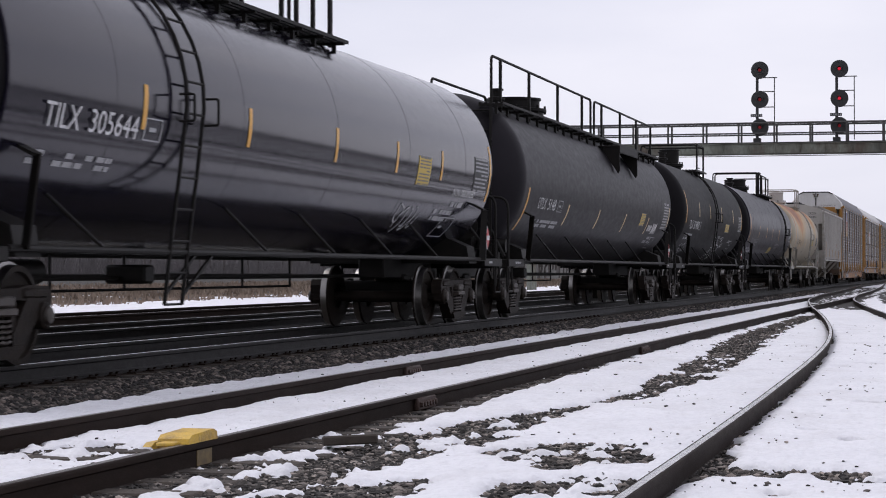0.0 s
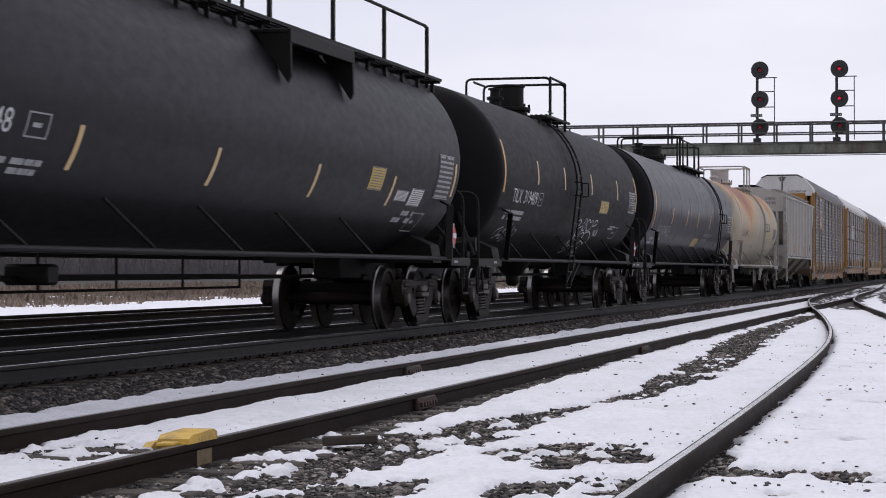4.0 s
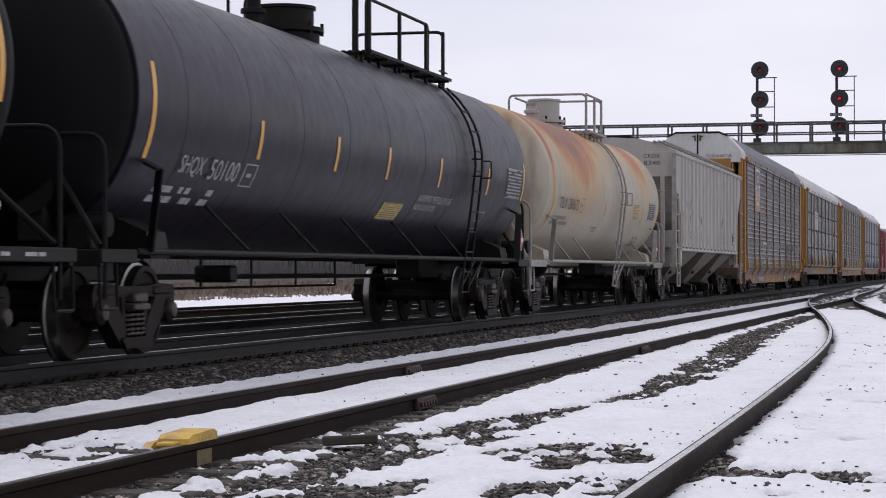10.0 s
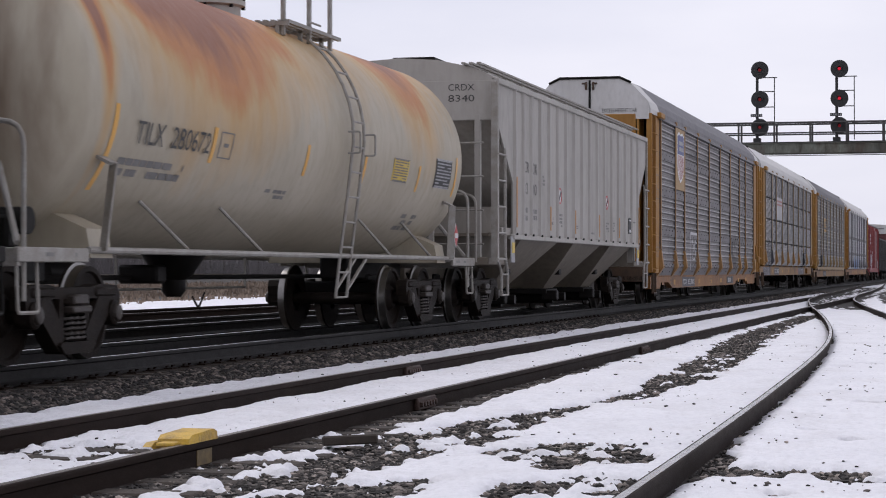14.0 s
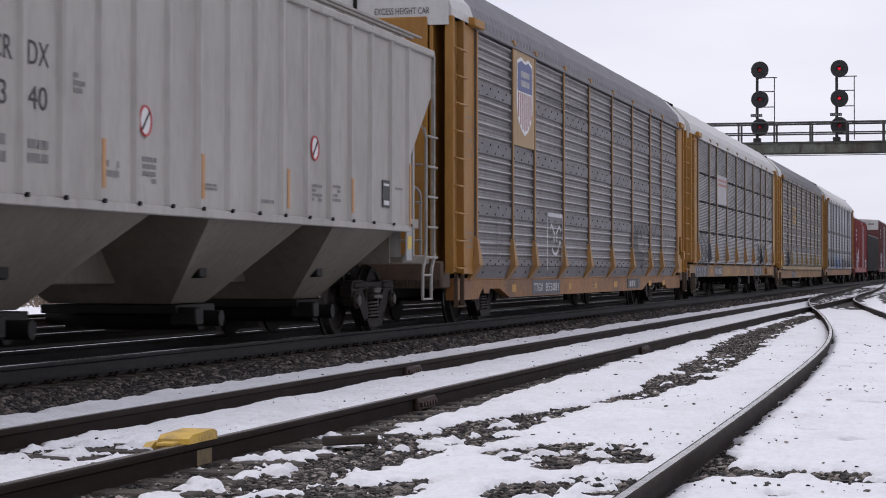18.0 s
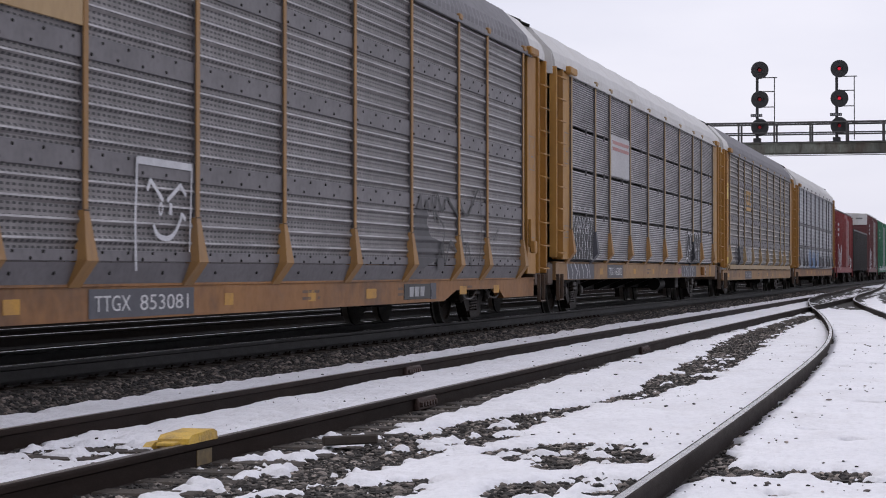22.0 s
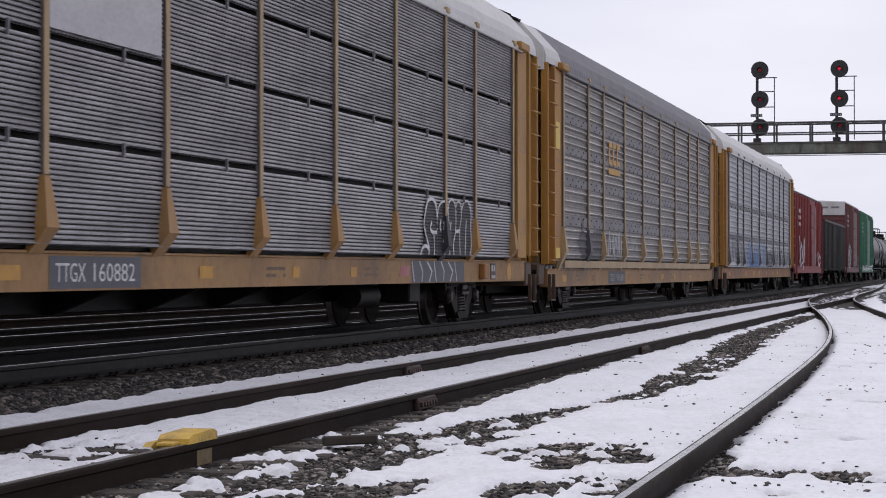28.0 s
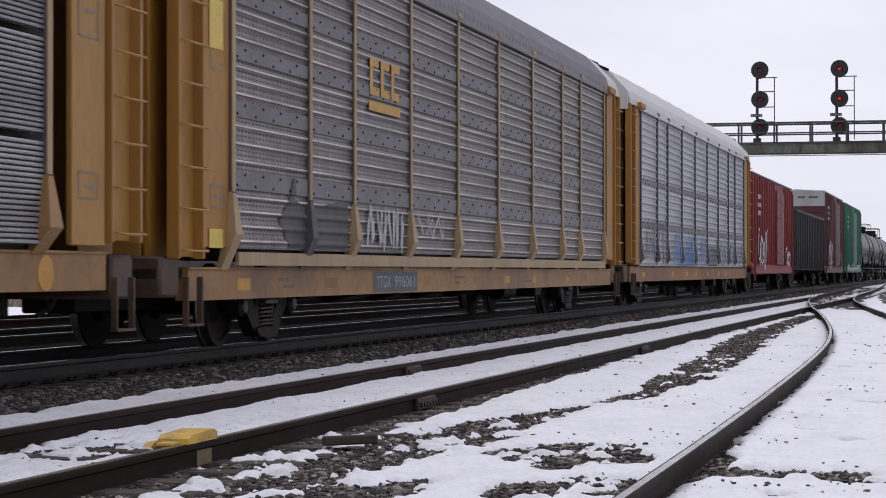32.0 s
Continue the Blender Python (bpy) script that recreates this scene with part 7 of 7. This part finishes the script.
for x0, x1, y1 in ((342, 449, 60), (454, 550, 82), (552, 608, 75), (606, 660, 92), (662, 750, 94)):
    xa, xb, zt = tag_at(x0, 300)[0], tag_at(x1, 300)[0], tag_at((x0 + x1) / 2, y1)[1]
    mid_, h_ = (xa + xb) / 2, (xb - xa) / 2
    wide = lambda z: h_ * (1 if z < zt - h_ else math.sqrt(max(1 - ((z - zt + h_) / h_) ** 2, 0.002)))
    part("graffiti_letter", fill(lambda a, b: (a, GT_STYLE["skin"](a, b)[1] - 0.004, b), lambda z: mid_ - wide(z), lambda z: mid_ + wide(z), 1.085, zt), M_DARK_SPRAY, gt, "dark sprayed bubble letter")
# a second tag: a dark field with wavy upright white lines and hooks above them
part("overspray", fill(lambda a, b: (a, GT_STYLE["skin"](a, b)[1] - 0.004, b), lambda z: -11.76 + 0.05 * math.sin(9 * z), lambda z: -9.5 + 0.14 * math.sin(5 * z), 1.085, 1.96), M_DARK_SPRAY, gt, "dark sprayed field")
for k in range(7):
    x = -11.6 + k * 0.31
    part("outline", ribbon(lambda a, b: (a, -1.534, b), curve([(x + 0.06 * math.sin(k * 2.3 + q * 1.9), 1.1 + q * 0.1) for q in range(6 + k % 3)]), 0.017, seed=k), M_WHITE_GRAFFITI, gt, "white sprayed line")
    hook = [(x - 0.1, 1.72), (x - 0.04, 1.9 - 0.05 * (k % 2)), (x + 0.06, 1.93), (x + 0.12, 1.78), (x + 0.04, 1.66 + 0.04 * (k % 3)), (x + 0.16, 1.62)]
    part("outline", ribbon(lambda a, b: (a, -1.534, b), curve(hook), 0.017, seed=k + 9), M_WHITE_GRAFFITI, gt)
    if k % 2 == 0:
        arch = [(x - 0.12, 2.06), (x - 0.05, 2.14), (x + 0.08, 2.13), (x + 0.14, 2.06)]
        part("outline", ribbon(lambda a, b: (a, -1.534, b), curve(arch), 0.012, seed=k + 20), M_WHITE_GRAFFITI, gt)
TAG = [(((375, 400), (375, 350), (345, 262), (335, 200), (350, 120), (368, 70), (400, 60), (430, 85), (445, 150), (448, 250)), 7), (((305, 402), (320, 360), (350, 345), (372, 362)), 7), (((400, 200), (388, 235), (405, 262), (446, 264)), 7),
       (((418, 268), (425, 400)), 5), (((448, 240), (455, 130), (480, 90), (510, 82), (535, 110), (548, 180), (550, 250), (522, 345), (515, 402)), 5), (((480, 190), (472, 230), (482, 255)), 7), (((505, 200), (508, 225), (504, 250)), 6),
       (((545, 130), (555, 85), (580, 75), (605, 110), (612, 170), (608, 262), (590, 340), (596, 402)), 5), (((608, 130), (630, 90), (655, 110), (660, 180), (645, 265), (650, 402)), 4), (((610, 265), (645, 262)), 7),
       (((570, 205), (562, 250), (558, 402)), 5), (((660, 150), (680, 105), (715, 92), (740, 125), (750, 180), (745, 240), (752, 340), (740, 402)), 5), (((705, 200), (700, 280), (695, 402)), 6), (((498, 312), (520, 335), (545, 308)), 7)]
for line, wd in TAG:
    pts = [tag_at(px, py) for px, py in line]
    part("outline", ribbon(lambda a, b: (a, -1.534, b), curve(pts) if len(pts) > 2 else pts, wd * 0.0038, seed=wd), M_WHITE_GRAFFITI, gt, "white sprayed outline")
part("maker_mark", MB().prism([(4.45, 0.78), (4.52, 0.93), (5.02, 0.93), (4.95, 0.78)], -1.4245, -1.421), M_STRIPE, gt, "faded maroon mark")
pale = part("emblem_plate", MB().box((-6.0, -1.54, 3.4), (2.55, 0.012, 0.9), 0.003), M_PANEL_PALE, gt, "pale plate with faded red stripes")
for z in (3.7, 3.56):
    part("red_stripe", MB().box((-5.95, -1.5485, z), (2.2, 0.003, 0.075)), M_FADED_RED, pale)
data = part("data_plate", MB().box((10.35, -1.425, 0.85), (0.36, 0.008, 0.27), 0.002), M_INK, gt, "dark data plate with pale print")
for x, z, w2, h in ((10.26, 0.9, 0.12, 0.1), (10.43, 0.9, 0.1, 0.1), (10.35, 0.76, 0.26, 0.05)):
    part("data_print", MB().box((x, -1.431, z), (w2, 0.004, h)), M_STENCIL_DULL, data)
part("end_box", MB().box((9.5, -1.47, 0.85), (0.3, 0.1, 0.25), 0.015), M_TAN, gt)
part("sill_label", MB().lathe([(-1.426, 0.16), (-1.421, 0.16)], "y", 20, (11.6, 0, 0.84)), M_SILL_LABEL, gt, "round faded yellow label")
for x0, x1, slant in ((5.12, 8.3, -0.07), (-11.7, -8.7, -0.1)):
    over = part("overspray", sheet_on(MB(), lambda a, b: (a + (b - 0.7) * 0.5 * slant, -1.4245, b), x0, x1, 0.69, 1.0, 1, 1), M_GREY_GRAFFITI, gt, "grey spray over the sill")
    for k in range(7):
        x = x0 + 0.12 + (x1 - x0 - 0.2) * k / 7
        part("outline", ribbon(lambda a, b: (a, -1.429, b), [(x, 0.7), (x + slant + 0.12 * (k % 3), 0.85), (x + slant * 2, 1.0)], 0.018, seed=k), M_WHITE_GRAFFITI, over)

CS_STYLE = dict(kind="punched", rows=stripe_rows(1.1, 4.72, ((1.74, 1.95), (2.52, 2.7), (3.14, 3.3), (3.75, 3.92))), sill=(0.55, 0.88, 1.08), paint=M_YELLOW, post=M_POST_PALE, sheet=M_PANEL_DULL, roof=M_ROOF, foot=0.08, ribbed=True,
              bottom_strip=M_POST_PALE, sill_paint=M_TAN_DUSTY, ridge=M_RIDGE_DULL, texts=[("TTGX  996061", -5.95, -3.95, M_STENCIL_DULL)],
              sprays=[(-6.85, -4.9, 1.13, 1.73, 8, M_STENCIL_DULL, 0.032), (-4.3, -2.6, 1.3, 1.7, 4, M_STENCIL_DULL, 0.016)],
              patches=[], sprayed={-9.2: M_FADED_SPRAY})
cs = autorack("autorack with dull punched side sheets, tan posts and a yellow emblem", 198.4, CS_STYLE)
# two dark spiked shapes sprayed low on the sheets
for zs_, left_, right_ in (((1.12, 1.45, 1.62, 1.68, 1.94), (-9.9, -10.3, -10.0, -9.95, -9.83), (-9.3, -9.3, -9.45, -9.7, -9.78)), ((1.12, 1.5, 1.62, 1.72), (-8.95, -9.0, -9.05, -8.0), (-7.6, -7.6, -7.6, -7.62))):
    part("overspray", fill(CS_STYLE["skin"], lambda z: float(np.interp(z, zs_, left_)), lambda z: float(np.interp(z, zs_, right_)), zs_[0], zs_[-1]), M_FADED_SPRAY, cs, "dark spiked sprayed shape")
for k in range(3):
    x = -6.42 + k * 0.52
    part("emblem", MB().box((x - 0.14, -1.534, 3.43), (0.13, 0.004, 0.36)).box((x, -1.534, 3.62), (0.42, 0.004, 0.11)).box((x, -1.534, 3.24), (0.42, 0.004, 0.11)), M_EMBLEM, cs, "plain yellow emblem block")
part("emblem_bar", MB().box((-5.9, -1.534, 3.04), (1.55, 0.004, 0.13)), M_EMBLEM, cs)
for z, h in ((3.45, 0.52), (1.2, 0.2)):
    part("warning_label", MB().box((-12.36, -1.52, z), (0.4, 0.006, h)), M_DECAL, cs, "yellow warning label")

autorack("autorack with bright corrugated side sheets and blue graffiti", 226.9, dict(kind="punched", rows=stripe_rows(0.98, 4.72, ((1.9, 2.06), (2.95, 3.1))), sill=(0.6, 0.95, 0.98), paint=M_YELLOW, post=M_PANEL_FLAT, sheet=M_PANEL_BRIGHT, roof=M_ROOF_WHITE, foot=0.05,
         texts=[], sprays=[(-6.5, 0.5, 1.0, 2.0, 10, M_BLUE_GRAFFITI, 0.05), (-11.5, -7.5, 1.0, 2.2, 6, M_GREY_GRAFFITI, 0.04), (3.0, 11.0, 1.0, 1.9, 10, M_GREY_GRAFFITI, 0.04)], patches=[(1.2, 3.6, 1.0, 1.6, M_GREY_GRAFFITI), (-5.6, -1.0, 1.0, 1.5, M_BLUE_GRAFFITI)]))


# ---- box cars, gondola and tank cars further back ----
def box_car(label, u, half, top, paint, opt):
    c = car_base("box_car", label, "box car", u, "freight train")
    W = 1.52
    part("body", MB().box((0, 0, (0.95 + top) / 2), (2 * half, 2 * W - 0.1, top - 0.95), 0.02), paint, c)
    part("side_sill", MB().box((0, -W + 0.03, 0.88), (2 * half, 0.08, 0.26), 0.01).box((0, W - 0.03, 0.88), (2 * half, 0.08, 0.26), 0.01), paint, c)
    part("underframe", MB().box((0, 0, 0.85), (2 * half - 0.2, 0.5, 0.34), 0.02), M_STEEL, c)
    part("roof", MB().prism([(-W, top), (-W, top + 0.05), (0, top + 0.14), (W, top + 0.05), (W, top)], -half - 0.02, half + 0.02, "x"), opt.get("roof", M_ROOF), c)
    k = int(half * 2 / 0.95)
    for i in range(k + 1):
        x = -half + 0.06 + (2 * half - 0.12) * i / k
        if abs(x - opt["door"]) > 1.6:
            part("rib", MB().box((x, -W + 0.02, (1.05 + top) / 2), (0.13, 0.1, top - 1.15), 0.02), paint, c)
    for s in opt.get("doors", (0,)):
        d = part("sliding_door", MB().box((opt["door"] + s, -W - 0.02, (1.1 + top - 0.3) / 2), (1.55 if len(opt.get("doors", (0,))) > 1 else 3.0, 0.08, top - 1.4), 0.02), opt.get("door_paint", paint), c)
        for z in (1.6, 2.3, 3.0, 3.7):
            part("door_rib", MB().box((opt["door"] + s, -W - 0.07, z), (1.4 if len(opt.get("doors", (0,))) > 1 else 2.8, 0.04, 0.09), 0.01), opt.get("door_paint", paint), d)
        part("lock_bar", MB().tube([(opt["door"] + s + 0.6, -W - 0.09, 1.2), (opt["door"] + s + 0.6, -W - 0.09, top - 0.4)], 0.025), M_GALV, d)
    for s in (-1, 1):
        e = MB()
        for z in np.arange(1.2, top - 0.2, 0.36):
            e.box((s * (half + 0.02), 0, z), (0.06, 2 * W - 0.3, 0.12), 0.02)
        part("end_corrugation", e, paint, c)
        part("ladder", MB().bar((s * (half - 0.1), -W - 0.05, 0.5), (s * (half - 0.1), -W - 0.05, top - 0.2), 0.04).bar((s * (half - 0.5), -W - 0.05, 0.5), (s * (half - 0.5), -W - 0.05, top - 1.5), 0.04), paint, c)
        coupler(c, s * (half + 0.75), s)
        truck(c, s * (half - 2.0))
    if opt.get("white_top"):
        for s in (-1, 1):
            part("upper_end", MB().box((s * (half + 0.03), 0, top - 0.36), (0.1, 2 * W - 0.04, 0.86), 0.02), M_ROOF_WHITE, c, "cream band across the top of the end")
            part("end_print", MB().box((s * (half + 0.084), -0.9, top - 0.3), (0.006, 0.5, 0.12)).box((s * (half + 0.084), -0.25, top - 0.3), (0.006, 0.4, 0.12)), M_INK_DULL, c)
    face = lambda a, b: (a, -W - 0.08, b)
    for x0, x1, z0, z1, n, m in opt.get("sprays", ()):
        for k in range(n * 2):
            part("graffiti_stroke", strokes_on(MB(), face, x0 + (x1 - x0) * k / n / 2, x0 + (x1 - x0) * (k + 1.6) / n / 2, z0, z1, int(u) + k, 1, 0.05), m, c, "pale sprayed line")
    b = MB()
    for i in range(3):
        bars_on(b, face, -half + 0.9, -half + 2.4, top - 0.9 - 0.3 * i, top - 0.74 - 0.3 * i, i)
    part("stencil", b, M_STENCIL_DULL, c)
    return c


box_car("red ribbed box car with a sliding door and pale graffiti", 250.0, 8.55, 4.42, M_BOX_RED, dict(door=2.2, sprays=[(-7.2, -3.8, 0.9, 2.4, 6, M_WHITE_GRAFFITI), (4.5, 6.5, 1.0, 1.8, 3, M_WHITE_GRAFFITI)]))

g = car_base("gondola_car", "black ribbed open gondola car", "gondola", 270.0, "freight train")
for y in (-1, 1):
    part("side", MB().box((0, y * 1.45, 2.25), (18.0, 0.05, 2.7)).box((0, y * 1.48, 3.6), (18.1, 0.14, 0.12), 0.02), M_GONDOLA, g)
    for i in range(17):
        part("rib", MB().box((-8.9 + i * 1.11, y * 1.5, 2.25), (0.14, 0.1, 2.65), 0.02), M_GONDOLA, g)
part("floor", MB().box((0, 0, 0.98), (18.0, 2.9, 0.16)).box((0, 0, 0.8), (17.6, 0.5, 0.3)), M_GONDOLA, g)
for s in (-1, 1):
    part("end_wall", MB().box((s * 9.0, 0, 2.25), (0.08, 2.9, 2.7), 0.01), M_GONDOLA, g)
    coupler(g, s * 9.8, s)
    truck(g, s * 7.2)

box_car("maroon high box car with a cream end band", 288.2, 8.1, 5.15, M_BOX_MAROON, dict(door=1.5, doors=(-0.8, 0.8), white_top=True, roof=M_ROOF_WHITE, sprays=[(-6.5, -3.0, 0.9, 2.6, 5, M_WHITE_GRAFFITI), (3.0, 6.0, 1.0, 2.0, 4, M_GREY_GRAFFITI)]))
box_car("green high box car with a sliding door", 308.0, 9.2, 5.1, M_BOX_GREEN, dict(door=0.5, doors=(-0.8, 0.8), roof=M_BOX_GREEN, sprays=[(-8.0, 7.5, 0.9, 1.3, 9, M_WHITE_GRAFFITI)]))
for u in (328.5, 347.5, 366.5):
    tank_car("dusty dark tank car at the back of the train", u, 7.9, 9.4, 7.4, M_TANK_FAR, M_STEEL, dict(
        seams=(-4, 0, 4), struts=(-4, 0, 4), ladder=0.8, dome=(-1.5, 0.5, 4.6), walks=[(-2.4, 1.2)], rails=box_rails(-2.6, 1.2, 0.75, 4.8, Z_TOP),
        posts=[(x, -0.75, Z_TOP, 4.8) for x in (-2.6, 1.2)], marks=mid_marks((-5, -2, 2, 5), 2.2, 2.6, M_AMBER), texts=[], small=[(-6.5, -4.5, 2.1, 2.3, 1, M_STENCIL_DULL)], signs=[]))


# ---- what moves ----
def motions():
    """The whole train rolls past and slows a little; its wheels turn with it."""
    times = [0.5 * k for k in range(65)]
    for car, u in TRAIN:
        walk(car, [(t, Matrix.Translation((u - rolled(t), MAIN_Y, 0))) for t in times])
    ticks = [0.1 * k for k in range(321)]
    spin = [pose(0, 0, WHEEL_R, 0, -math.degrees(rolled(t) / WHEEL_R), 0) for t in ticks]
    for axle, x in WHEELSETS:
        step = Matrix.Translation((x, 0, 0))
        walk(axle, [(t, step @ m) for t, m in zip(ticks, spin)])


motions()
